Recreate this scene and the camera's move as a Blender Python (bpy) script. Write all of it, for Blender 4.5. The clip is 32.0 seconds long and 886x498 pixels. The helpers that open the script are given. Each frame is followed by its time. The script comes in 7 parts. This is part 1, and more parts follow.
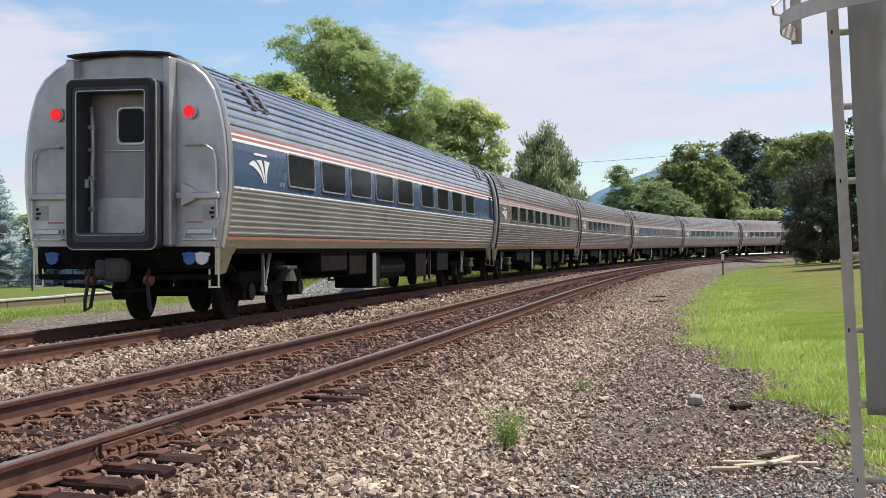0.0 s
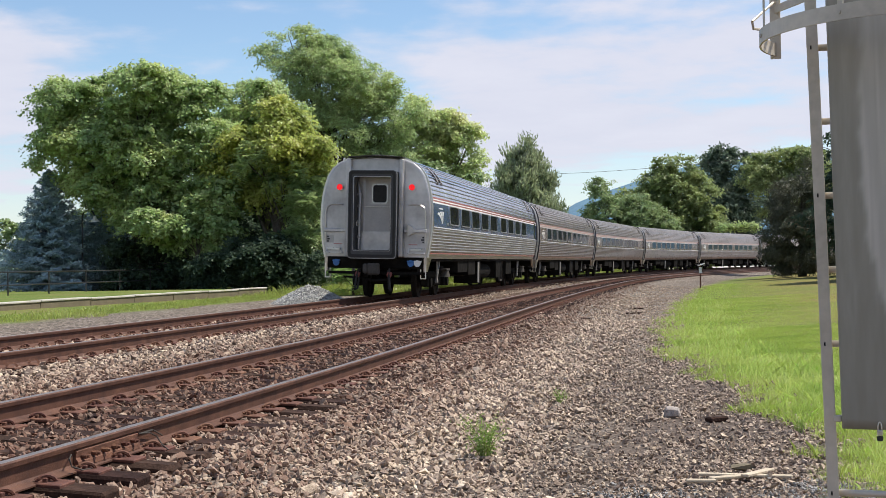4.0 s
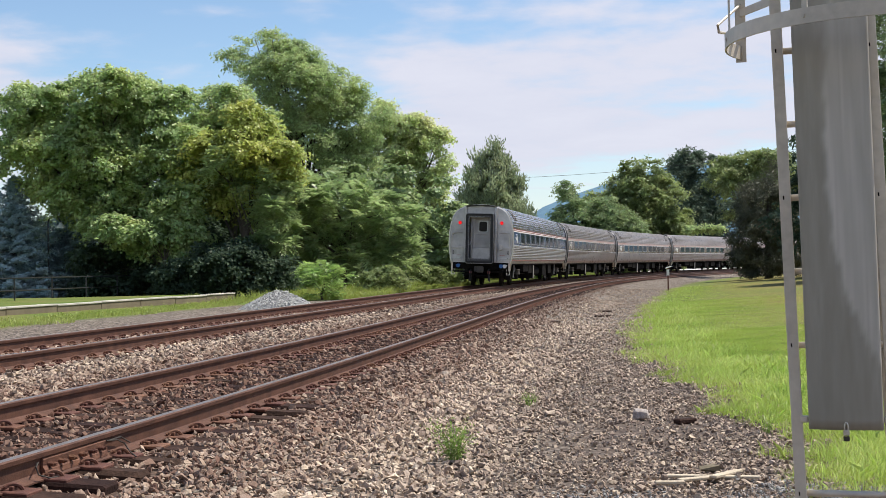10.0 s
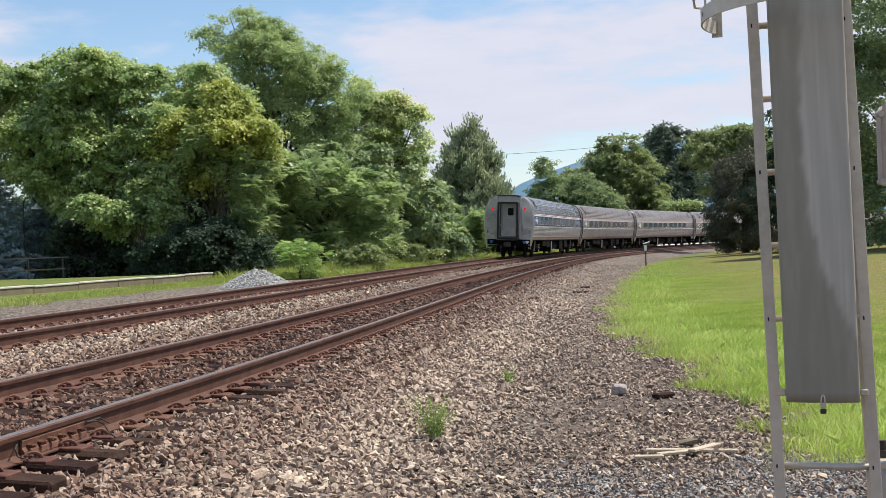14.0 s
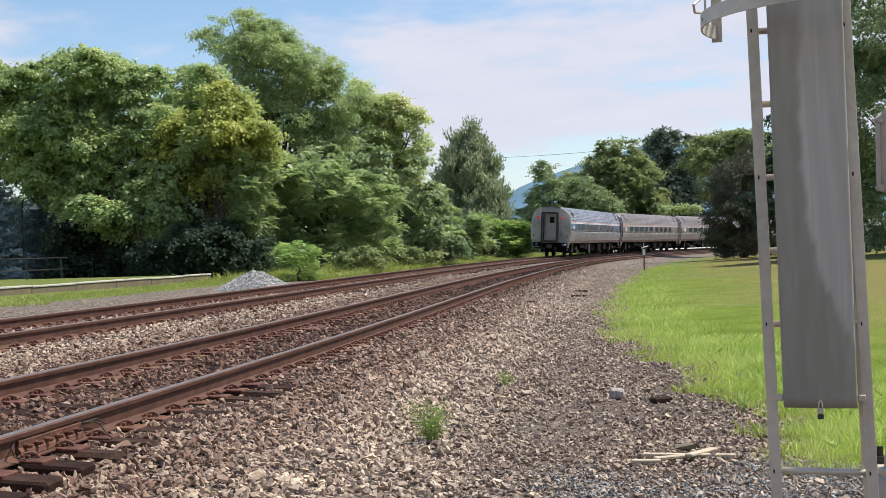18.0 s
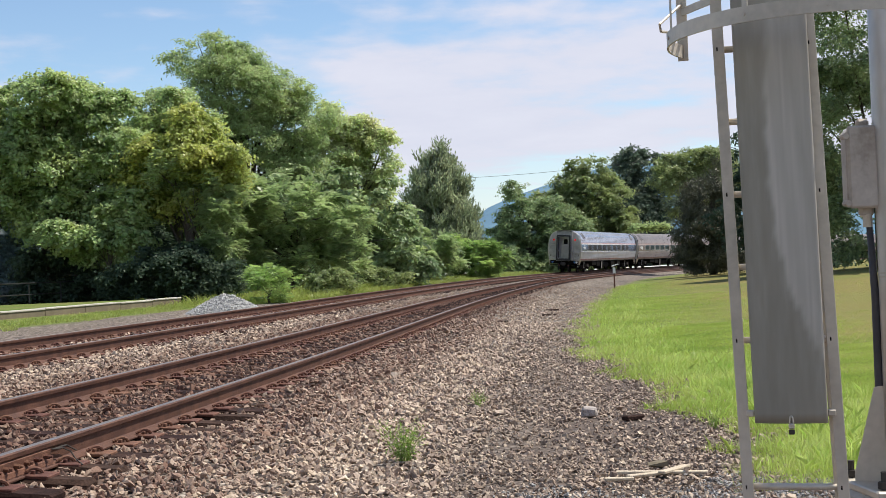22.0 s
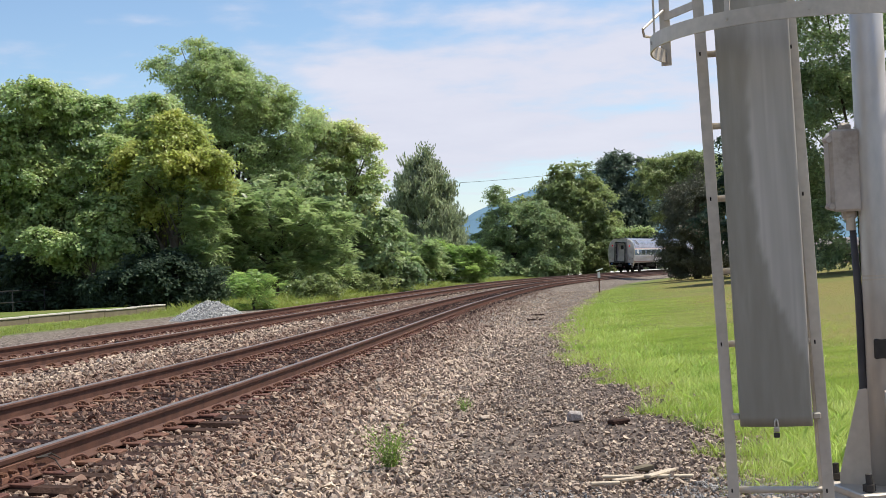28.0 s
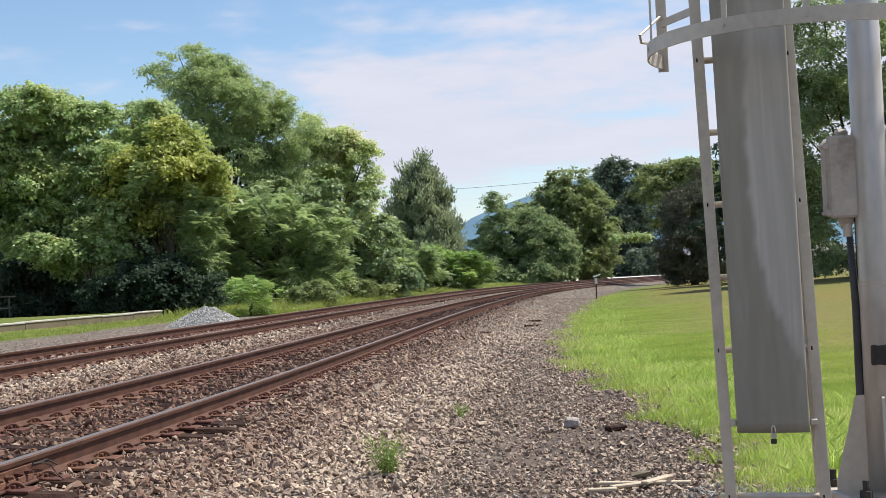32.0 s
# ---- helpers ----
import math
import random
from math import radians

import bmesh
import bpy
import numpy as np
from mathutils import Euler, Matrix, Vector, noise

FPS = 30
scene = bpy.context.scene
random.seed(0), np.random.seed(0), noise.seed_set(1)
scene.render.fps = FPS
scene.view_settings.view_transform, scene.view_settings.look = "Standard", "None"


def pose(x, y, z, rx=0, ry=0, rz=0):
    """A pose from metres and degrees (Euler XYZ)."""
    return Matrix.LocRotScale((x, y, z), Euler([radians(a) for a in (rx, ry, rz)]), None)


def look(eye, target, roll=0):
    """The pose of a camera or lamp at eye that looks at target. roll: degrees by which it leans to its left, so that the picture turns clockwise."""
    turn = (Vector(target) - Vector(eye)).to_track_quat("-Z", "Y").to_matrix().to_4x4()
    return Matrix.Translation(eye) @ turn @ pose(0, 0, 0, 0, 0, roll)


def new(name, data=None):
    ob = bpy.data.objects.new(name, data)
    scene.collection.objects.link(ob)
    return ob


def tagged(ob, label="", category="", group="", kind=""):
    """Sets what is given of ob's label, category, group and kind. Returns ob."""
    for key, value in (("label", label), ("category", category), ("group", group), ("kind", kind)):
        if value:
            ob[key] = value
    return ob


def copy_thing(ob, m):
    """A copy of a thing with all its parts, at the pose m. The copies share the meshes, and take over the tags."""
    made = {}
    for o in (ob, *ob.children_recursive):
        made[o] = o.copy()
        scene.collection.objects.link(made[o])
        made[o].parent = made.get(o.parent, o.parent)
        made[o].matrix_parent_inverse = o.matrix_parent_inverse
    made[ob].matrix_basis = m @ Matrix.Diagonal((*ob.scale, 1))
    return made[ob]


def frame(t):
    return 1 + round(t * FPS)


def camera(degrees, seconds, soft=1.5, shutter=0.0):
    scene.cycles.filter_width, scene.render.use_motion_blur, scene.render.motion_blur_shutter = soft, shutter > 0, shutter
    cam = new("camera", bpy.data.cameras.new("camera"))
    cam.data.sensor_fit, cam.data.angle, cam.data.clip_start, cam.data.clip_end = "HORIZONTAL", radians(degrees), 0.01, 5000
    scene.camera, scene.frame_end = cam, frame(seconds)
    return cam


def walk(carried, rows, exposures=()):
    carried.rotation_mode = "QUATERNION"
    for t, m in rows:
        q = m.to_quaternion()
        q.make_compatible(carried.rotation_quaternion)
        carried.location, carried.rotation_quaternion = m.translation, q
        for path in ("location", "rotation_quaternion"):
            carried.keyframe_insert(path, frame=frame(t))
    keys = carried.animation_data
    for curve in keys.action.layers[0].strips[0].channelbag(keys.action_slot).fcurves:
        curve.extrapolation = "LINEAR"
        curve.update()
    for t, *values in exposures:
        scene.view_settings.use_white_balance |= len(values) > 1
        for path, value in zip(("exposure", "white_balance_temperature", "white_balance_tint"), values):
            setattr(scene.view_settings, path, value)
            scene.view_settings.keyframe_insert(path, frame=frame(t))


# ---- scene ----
cam = camera(38.0, 32.0, soft=0.5)

# ---- the line of the far track: curvature by distance run, metres ----
EYE_Z = 1.098
CURVE_S = (0, 30, 60, 90, 120, 170, 230, 300)
CURVE_K = (-0.00332, 0.00090, 0.00119, 0.00290, 0.00433, 0.00326, 0.00326, 0.00326)
SPACING = 3.817          # between the two track centres
LIFT = 0.199             # the far track lies higher
NEAR_LEAN = radians(3.17)
S_GRID = np.arange(-60.0, 340.0, 0.5)


def run_line():
    k = np.interp(S_GRID, CURVE_S, CURVE_K)
    zero = int(np.argmin(abs(S_GRID)))
    a = np.concatenate([[0], np.cumsum((k[1:] + k[:-1]) / 4)])
    a = a - a[zero] + 0.2546
    x = np.concatenate([[0], np.cumsum((np.sin(a[1:]) + np.sin(a[:-1])) / 4)])
    y = np.concatenate([[0], np.cumsum((np.cos(a[1:]) + np.cos(a[:-1])) / 4)])
    return x - x[zero] - 7.0314, y - y[zero] + 8.0, a


LINE_X, LINE_Y, LINE_A = run_line()


def far_lean(s):
    return np.radians(np.interp(s, (0, 120), (1.336, 3.919)))


def grade(s):
    s = np.asarray(s, float)
    return -0.001 * np.maximum(s, 0) + 0.0007 * np.maximum(s - 60, 0)


def on_line(s, d=0.0, z=0.0):
    """World place at distance s along the far track and d metres to its right."""
    a = np.interp(s, S_GRID, LINE_A)
    return Vector((np.interp(s, S_GRID, LINE_X) + d * np.cos(a), np.interp(s, S_GRID, LINE_Y) - d * np.sin(a), z))


def rail_top(s, d):
    """Height of the plane through the rail heads, at d from the far track."""
    far = LIFT - np.tan(far_lean(s)) * d
    near = -np.tan(NEAR_LEAN) * (d - SPACING)
    return np.where(d < SPACING / 2, far, near) + grade(s)


def to_line(x, y):
    """Track coordinates s, d of world places (arrays)."""
    x, y = np.asarray(x, float), np.asarray(y, float)
    step = 8
    lx, ly = LINE_X[::step], LINE_Y[::step]
    best = np.zeros(x.shape, int)
    for chunk in np.array_split(np.arange(x.size), max(1, x.size // 20000)):
        dist = (x.ravel()[chunk, None] - lx) ** 2 + (y.ravel()[chunk, None] - ly) ** 2
        best.ravel()[chunk] = dist.argmin(1)
    i = best * step
    a = LINE_A[i]
    dx, dy = x - LINE_X[i], y - LINE_Y[i]
    along = dx * np.sin(a) + dy * np.cos(a)
    a = a + along * np.interp(S_GRID[i], CURVE_S, CURVE_K) * 0.5
    return S_GRID[i] + along, (dx * np.cos(a) - dy * np.sin(a))


walk(cam, [(t, pose(0, 0, EYE_Z, 90 + pitch, roll, yaw)) for t, yaw, pitch, roll in (
    (0, -1.308, 0.286, 1.667), (0.5, -1.330, 0.371, 1.738), (1, -1.388, 0.398, 1.713), (1.5, -1.480, 0.462, 1.694),
    (2, -1.694, 0.520, 1.578), (2.5, -1.767, 0.649, 1.578), (3, -1.817, 0.795, 0.991), (3.5, -1.966, 0.611, 0.960),
    (5.5, -3.485, 1.118, 1.157), (6, -3.471, 0.993, 1.443), (6.5, -3.660, 0.830, 1.480), (7, -3.878, 0.489, 1.570),
    (7.5, -3.602, 0.534, 1.258), (8, -3.459, 0.642, 1.066), (8.5, -3.397, 0.754, 1.301), (9, -3.488, 0.838, 1.621),
    (9.5, -3.608, 0.911, 1.605), (10, -3.660, 0.843, 1.350), (10.5, -3.726, 0.829, 1.729), (11, -4.151, 0.496, 1.857),
    (11.5, -4.464, 0.117, 1.986), (12, -4.574, 0.045, 2.042), (12.5, -4.630, -0.029, 1.993), (13, -4.549, -0.001, 1.951),
    (13.5, -4.543, -0.012, 1.862), (14, -4.631, -0.186, 1.883), (14.5, -4.734, -0.331, 2.099), (16.5, -4.351, 0.048, 2.340),
    (17, -4.369, 0.013, 2.229), (17.5, -4.498, -0.031, 2.101), (18, -4.699, -0.060, 1.495), (18.5, -5.334, -0.003, 1.677),
    (19, -5.520, 0.291, 2.142), (19.5, -5.527, 0.643, 2.290), (20, -5.530, 0.652, 2.540), (20.5, -5.397, 0.703, 2.261),
    (21, -5.392, 0.778, 1.956), (21.5, -5.586, 0.808, 2.157), (22, -6.005, 0.809, 2.198), (22.5, -6.068, 0.828, 2.116),
    (23, -6.125, 0.874, 2.154), (23.5, -6.144, 0.931, 2.253), (24, -6.223, 0.961, 2.468), (24.5, -6.305, 0.902, 2.434),
    (25, -6.501, 0.893, 2.365), (25.5, -6.478, 1.000, 2.232), (27.5, -6.588, 0.984, 2.539), (28, -6.672, 1.023, 2.516),
    (28.5, -6.717, 1.089, 2.531), (29, -6.737, 1.132, 2.502), (29.5, -6.725, 1.111, 2.606), (30, -6.774, 1.103, 2.591),
    (30.5, -6.820, 1.096, 2.493), (31, -6.817, 1.150, 2.414), (31.5, -6.805, 1.255, 2.441), (32, -6.800, 1.286, 2.490),
)])

# ---- world, sun, exposure ----
SUN_UP, SUN_TURN = radians(60), radians(75)      # turn: clockwise from +y
scene.view_settings.exposure = 0.28


def make_world():
    w = bpy.data.worlds.new("sky")
    scene.world = w
    w.use_nodes = True
    nt = w.node_tree
    nt.nodes.clear()
    N, L = nt.nodes.new, nt.links.new
    out, bg = N("ShaderNodeOutputWorld"), N("ShaderNodeBackground")
    sky = N("ShaderNodeTexSky")
    sky.sky_type, sky.sun_disc = "NISHITA", False
    sky.sun_elevation, sky.sun_rotation = SUN_UP, SUN_TURN
    sky.air_density, sky.dust_density, sky.ozone_density = 1.0, 0.15, 3.0
    co = N("ShaderNodeTexCoord")
    sep = N("ShaderNodeSeparateXYZ")
    L(co.outputs["Generated"], sep.inputs[0])

    def m(op, a, b=None, c=None, clamp=False):
        n = N("ShaderNodeMath")
        n.operation, n.use_clamp = op, clamp
        for i, q in enumerate((a, b, c)):
            if q is None:
                continue
            if isinstance(q, (int, float)):
                n.inputs[i].default_value = q
            else:
                L(q, n.inputs[i])
        return n.outputs[0]

    # clouds lie on a flat layer overhead
    up = m("ADD", sep.outputs[2], 0.12)
    px, py = m("DIVIDE", sep.outputs[0], up), m("DIVIDE", sep.outputs[1], up)
    comb = N("ShaderNodeCombineXYZ")
    L(px, comb.inputs[0]), L(py, comb.inputs[1])
    big, small = N("ShaderNodeTexNoise"), N("ShaderNodeTexNoise")
    for n, sc, det, rough in ((big, 0.55, 5, 0.55), (small, 2.2, 8, 0.62)):
        mp = N("ShaderNodeMapping")
        mp.inputs["Location"].default_value = CLOUD_AT
        L(comb.outputs[0], mp.inputs[0])
        L(mp.outputs[0], n.inputs["Vector"])
        n.inputs["Scale"].default_value, n.inputs["Detail"].default_value, n.inputs["Roughness"].default_value = sc, det, rough
    mix = m("ADD", m("MULTIPLY", big.outputs[0], 0.68), m("MULTIPLY", small.outputs[0], 0.32))
    bank = N("ShaderNodeValToRGB")
    L(sep.outputs[2], bank.inputs[0])
    be = bank.color_ramp.elements
    for q in (0.2, 0.4, 0.6):
        be.new(q)
    for q, (pos, val) in zip(be, ((0.0, 0.55), (0.05, 0.6), (0.095, 1.0), (0.16, 1.0), (0.215, 0.1))):
        q.position, q.color = pos, (val, val, val, 1)
    # the bank thins out towards the left of the line
    flank = N("ShaderNodeValToRGB")
    L(m("MULTIPLY_ADD", sep.outputs[0], 0.5, 0.5), flank.inputs[0])
    fe = flank.color_ramp.elements
    for q in (0.3, 0.7):
        fe.new(q)
    for q, (pos, val) in zip(fe, ((0.355, 0.9), (0.40, -0.15), (0.47, -0.05), (0.535, 1.0))):
        q.position, q.color = pos, (max(0, val), max(0, val), max(0, val), 1)
    mix = m("ADD", mix, m("MULTIPLY", m("MULTIPLY", bank.outputs[0], 0.235), m("MULTIPLY_ADD", flank.outputs[0], 1.0, -0.12)))
    # added unseen cloud, low on the sunward side, to whiten the cars' reflections
    side, lowdown = N("ShaderNodeMapRange"), N("ShaderNodeMapRange")
    L(sep.outputs[0], side.inputs[0]), L(sep.outputs[2], lowdown.inputs[0])
    side.inputs[1].default_value, side.inputs[2].default_value = 0.35, 0.65
    lowdown.inputs[1].default_value, lowdown.inputs[2].default_value = 0.25, 0.55
    lowdown.inputs[3].default_value, lowdown.inputs[4].default_value = 0.16, 0.0
    mix = m("ADD", mix, m("MULTIPLY", side.outputs[0], lowdown.outputs[0]))
    mask = N("ShaderNodeMapRange")
    mask.interpolation_type = "SMOOTHSTEP"
    L(mix, mask.inputs[0])
    mask.inputs[1].default_value, mask.inputs[2].default_value = 0.52, 0.68
    mask.inputs[4].default_value = 0.93
    # thin haze towards the horizon
    haze = N("ShaderNodeMapRange")
    L(sep.outputs[2], haze.inputs[0])
    haze.inputs[1].default_value, haze.inputs[2].default_value = 0.0, 0.16
    haze.inputs[3].default_value, haze.inputs[4].default_value = 0.35, 0.0
    amount = m("MAXIMUM", mask.outputs[0], haze.outputs[0])
    shade = N("ShaderNodeMix")
    shade.data_type = "RGBA"
    L(small.outputs[0], shade.inputs[0])
    shade.inputs[6].default_value, shade.inputs[7].default_value = (4.5, 4.62, 5.55, 1), (5.75, 5.75, 6.4, 1)
    both = N("ShaderNodeMix")
    both.data_type = "RGBA"
    L(amount, both.inputs[0])
    L(sky.outputs[0], both.inputs[6])
    L(shade.outputs[2], both.inputs[7])
    bg.inputs["Strength"].default_value = 0.12
    L(both.outputs[2], bg.inputs[0])
    L(bg.outputs[0], out.inputs[0])


CLOUD_AT = (3.1, 0.7, 0.0)
make_world()
sun = new("sun", bpy.data.lights.new("sun", "SUN"))
sun.data.energy, sun.data.angle, sun.data.color = 5.0, radians(0.6), (1.0, 0.94, 0.84)
sun.matrix_basis = look((0, 0, 60), Vector((0, 0, 60)) - Vector((math.sin(SUN_TURN) * math.cos(SUN_UP), math.cos(SUN_TURN) * math.cos(SUN_UP), math.sin(SUN_UP))))

# ---- materials ----
def mat(name, colors, scale=4.0, rough=0.8, metal=0.0, bump=0.15, bump_scale=60.0, island=0.0, fine=0.35, streak=1.0, rough_var=0.1, thin=0.0, attr="", attr_color=(0, 0, 0), obj_var=0.0, attr2="", attr2_color=(0, 0, 0), spec=0.5):
    """Two scales of noise between colours; island / obj_var: brightness spread by piece; thin: light that passes through; attr: a mesh value that mixes attr_color in."""
    ma = bpy.data.materials.new(name)
    ma.use_nodes = True
    nt = ma.node_tree
    N, L = nt.nodes.new, nt.links.new
    bs = nt.nodes["Principled BSDF"]
    co, mp = N("ShaderNodeTexCoord"), N("ShaderNodeMapping")
    L(co.outputs["Object"], mp.inputs[0])
    mp.inputs["Scale"].default_value = (1, 1, 1.0 / streak)
    n1, n2, nb = (N("ShaderNodeTexNoise") for _ in range(3))
    for n, sc, det in ((n1, scale, 4), (n2, scale * 9, 5), (nb, bump_scale, 4)):
        L(mp.outputs[0], n.inputs["Vector"])
        n.inputs["Scale"].default_value, n.inputs["Detail"].default_value = sc, det
    add = N("ShaderNodeMix")
    add.inputs[0].default_value = fine
    L(n1.outputs[0], add.inputs[2]), L(n2.outputs[0], add.inputs[3])
    ramp = N("ShaderNodeValToRGB")
    L(add.outputs[0], ramp.inputs[0])
    e = ramp.color_ramp.elements
    while len(e) < len(colors):
        e.new(0.5)
    for i, c in enumerate(colors):
        e[i].position = 0.32 + 0.36 * i / max(1, len(colors) - 1)
        e[i].color = (*c, 1)
    col = ramp.outputs[0]
    for spread, kind in ((island, "island"), (obj_var, "object")):
        if spread:
            g = N("ShaderNodeNewGeometry") if kind == "island" else N("ShaderNodeObjectInfo")
            hs = N("ShaderNodeHueSaturation")
            mr = N("ShaderNodeMapRange")
            L(g.outputs["Random Per Island" if kind == "island" else "Random"], mr.inputs[0])
            mr.inputs[3].default_value, mr.inputs[4].default_value = 1 - spread, 1 + spread
            mh = N("ShaderNodeMapRange")
            L(mr.outputs[0], mh.inputs[0])
            mh.inputs[1].default_value, mh.inputs[2].default_value = 1 - spread, 1 + spread
            mh.inputs[3].default_value, mh.inputs[4].default_value = 0.488, 0.512
            L(mh.outputs[0], hs.inputs["Hue"])
            L(mr.outputs[0], hs.inputs["Value"])
            L(col, hs.inputs["Color"])
            col = hs.outputs[0]
    for key, tint in ((attr, attr_color), (attr2, attr2_color)):
        if not key:
            continue
        at = N("ShaderNodeAttribute")
        at.attribute_name = key
        mx = N("ShaderNodeMix")
        mx.data_type = "RGBA"
        L(at.outputs["Fac"], mx.inputs[0])
        L(col, mx.inputs[6])
        mx.inputs[7].default_value = (*tint, 1)
        col = mx.outputs[2]
    L(col, bs.inputs["Base Color"])
    bs.inputs["Metallic"].default_value = metal
    bs.inputs["Specular IOR Level"].default_value = spec
    rr = N("ShaderNodeMapRange")
    L(n2.outputs[0], rr.inputs[0])
    rr.inputs[3].default_value, rr.inputs[4].default_value = max(0.03, rough - rough_var), min(1, rough + rough_var)
    L(rr.outputs[0], bs.inputs["Roughness"])
    if bump:
        bp = N("ShaderNodeBump")
        bp.inputs["Strength"].default_value, bp.inputs["Distance"].default_value = bump, 0.02
        L(nb.outputs[0], bp.inputs["Height"])
        L(bp.outputs[0], bs.inputs["Normal"])
    if thin:
        tr, ms = N("ShaderNodeBsdfTranslucent"), N("ShaderNodeMixShader")
        ms.inputs[0].default_value = thin
        L(col, tr.inputs[0])
        L(bs.outputs[0], ms.inputs[1]), L(tr.outputs[0], ms.inputs[2])
        L(ms.outputs[0], nt.nodes["Material Output"].inputs[0])
    return ma


def glow(name, color, power):
    ma = mat(name, [color, color], rough=0.25, bump=0)
    b = ma.node_tree.nodes["Principled BSDF"]
    b.inputs["Emission Color"].default_value, b.inputs["Emission Strength"].default_value = (*color, 1), power
    return ma


STEEL = mat("stainless_steel", [(0.50, 0.485, 0.45), (0.585, 0.565, 0.525), (0.67, 0.645, 0.60)], 0.7, 0.34, 1.0, 0.0, 30, fine=0.15, rough_var=0.04)
# tan reflections of the ballast are mixed into this steel's colour
STEEL_TINTED = mat("reflection_tinted_steel", [(0.368, 0.312, 0.271), (0.442, 0.378, 0.331), (0.515, 0.444, 0.396)], 0.7, 0.3, 1.0, 0.0, 30, fine=0.25)
# stripe white dulled in colour, for reflections on the forward cars
DULLED_WHITE = mat("reflection_dulled_white", [(0.42, 0.38, 0.35), (0.52, 0.48, 0.45)], 3, 0.45, 0, 0.02)
# blue of the reflected sky is mixed into the roof steel's colour
STEEL_ROOF = mat("sky_tinted_roof", [(0.50, 0.525, 0.585), (0.575, 0.60, 0.66), (0.65, 0.675, 0.735)], 0.6, 0.2, 1.0, 0.0, 30, fine=0.15)
TRIM = mat("bright_aluminium_trim", [(0.45, 0.45, 0.44), (0.56, 0.56, 0.55)], 2, 0.3, 0.7, 0.0)
BELT = mat("bright_belt_moulding", [(0.68, 0.68, 0.67), (0.8, 0.8, 0.79)], 2, 0.25, 0.5, 0.0)
END_GREY = mat("end_grey_paint", [(0.27, 0.26, 0.262), (0.45, 0.438, 0.44), (0.64, 0.622, 0.615)], 1.0, 0.34, 0.45, 0.12, 2, fine=0.14)
DARK_FRAME = mat("dark_frame_paint", [(0.035, 0.035, 0.038), (0.06, 0.06, 0.063)], 3, 0.5, 0.1)
RUBBER = mat("black_rubber", [(0.012, 0.012, 0.012), (0.025, 0.024, 0.023)], 5, 0.75)
# grime colour blackened further to stand for the shade beneath the cars
UNDER = mat("underframe_grime_shade", [(0.005, 0.0047, 0.0043), (0.011, 0.010, 0.009), (0.02, 0.018, 0.015)], 4, 0.95, spec=0.08)
# dusty grey kept dark, with underfloor shade in its colour
UNDER_GREY = mat("dusty_shade_grey", [(0.045, 0.04, 0.036), (0.09, 0.082, 0.073)], 4, 0.85, spec=0.15)
BLUE = mat("blue_band_paint", [(0.050, 0.080, 0.142), (0.066, 0.106, 0.185)], 1.5, 0.16, 0.0, 0.01, 20, spec=0.9)
# blue band turned grey-brown to stand for reflections on the forward cars
TAUPE = mat("reflection_dulled_band", [(0.15, 0.115, 0.10), (0.215, 0.17, 0.15)], 1.5, 0.25, 0.1, 0.02, 20, spec=0.7)
RED = mat("red_stripe_paint", [(0.342, 0.116, 0.110), (0.432, 0.176, 0.165)], 3, 0.2, 0, 0.01, spec=0.8)
WHITE = mat("white_stripe_paint", [(0.68, 0.68, 0.66), (0.8, 0.8, 0.78)], 3, 0.4, 0, 0.02)
# stripe red muted the same way, reflections put into the paint
DULLED_RED = mat("reflection_dulled_red", [(0.30, 0.16, 0.14), (0.38, 0.22, 0.19)], 3, 0.4, 0, 0.02)
TINT = mat("tinted_window", [(0.008, 0.008, 0.010), (0.016, 0.016, 0.018)], 3, 0.10, 0, 0, rough_var=0.03)
TINT.node_tree.nodes["Principled BSDF"].inputs["Specular IOR Level"].default_value = 0.12
DOOR_GREY = mat("door_grey_paint", [(0.36, 0.35, 0.34), (0.45, 0.44, 0.42)], 2, 0.5)
PLUG_BLUE = mat("blue_plug", [(0.03, 0.12, 0.33), (0.05, 0.17, 0.42)], 6, 0.5)
HOSE_RED = mat("worn_red_cap", [(0.16, 0.04, 0.035), (0.24, 0.08, 0.07)], 6, 0.6)
TAIL_RED = glow("red_tail_light", (0.75, 0.004, 0.008), 0.75)
WHEEL = mat("wheel_steel", [(0.012, 0.010, 0.009), (0.03, 0.025, 0.021)], 5, 0.8, 0.1, spec=0.15)
RUST = mat("rusted_rail", [(0.057, 0.022, 0.014), (0.094, 0.039, 0.023), (0.139, 0.061, 0.037)], 6, 0.7, 0.1, 0.25, 90)
RUST_RED = mat("rusted_fastening", [(0.072, 0.029, 0.018), (0.134, 0.055, 0.034), (0.209, 0.097, 0.059)], 14, 0.8, 0.05, 0.3, 120, obj_var=0.25)
RAIL_HEAD = mat("worn_rail_head", [(0.185, 0.150, 0.128), (0.275, 0.235, 0.208)], 8, 0.42, 0.5, 0.05, 50)
TIE = mat("weathered_tie_wood", [(0.015, 0.008, 0.006), (0.037, 0.020, 0.015), (0.070, 0.038, 0.029)], 5, 0.9, 0, 0.5, 40, obj_var=0.3, spec=0.15)
STONE = mat("ballast_stone", [(0.199, 0.144, 0.104), (0.462, 0.355, 0.269), (0.694, 0.575, 0.462)], 9, 0.9, 0, 0.3, 90, island=0.4, attr="rust", attr_color=(0.14, 0.066, 0.045), attr2="soil", attr2_color=(0.150, 0.112, 0.088), spec=0.3)
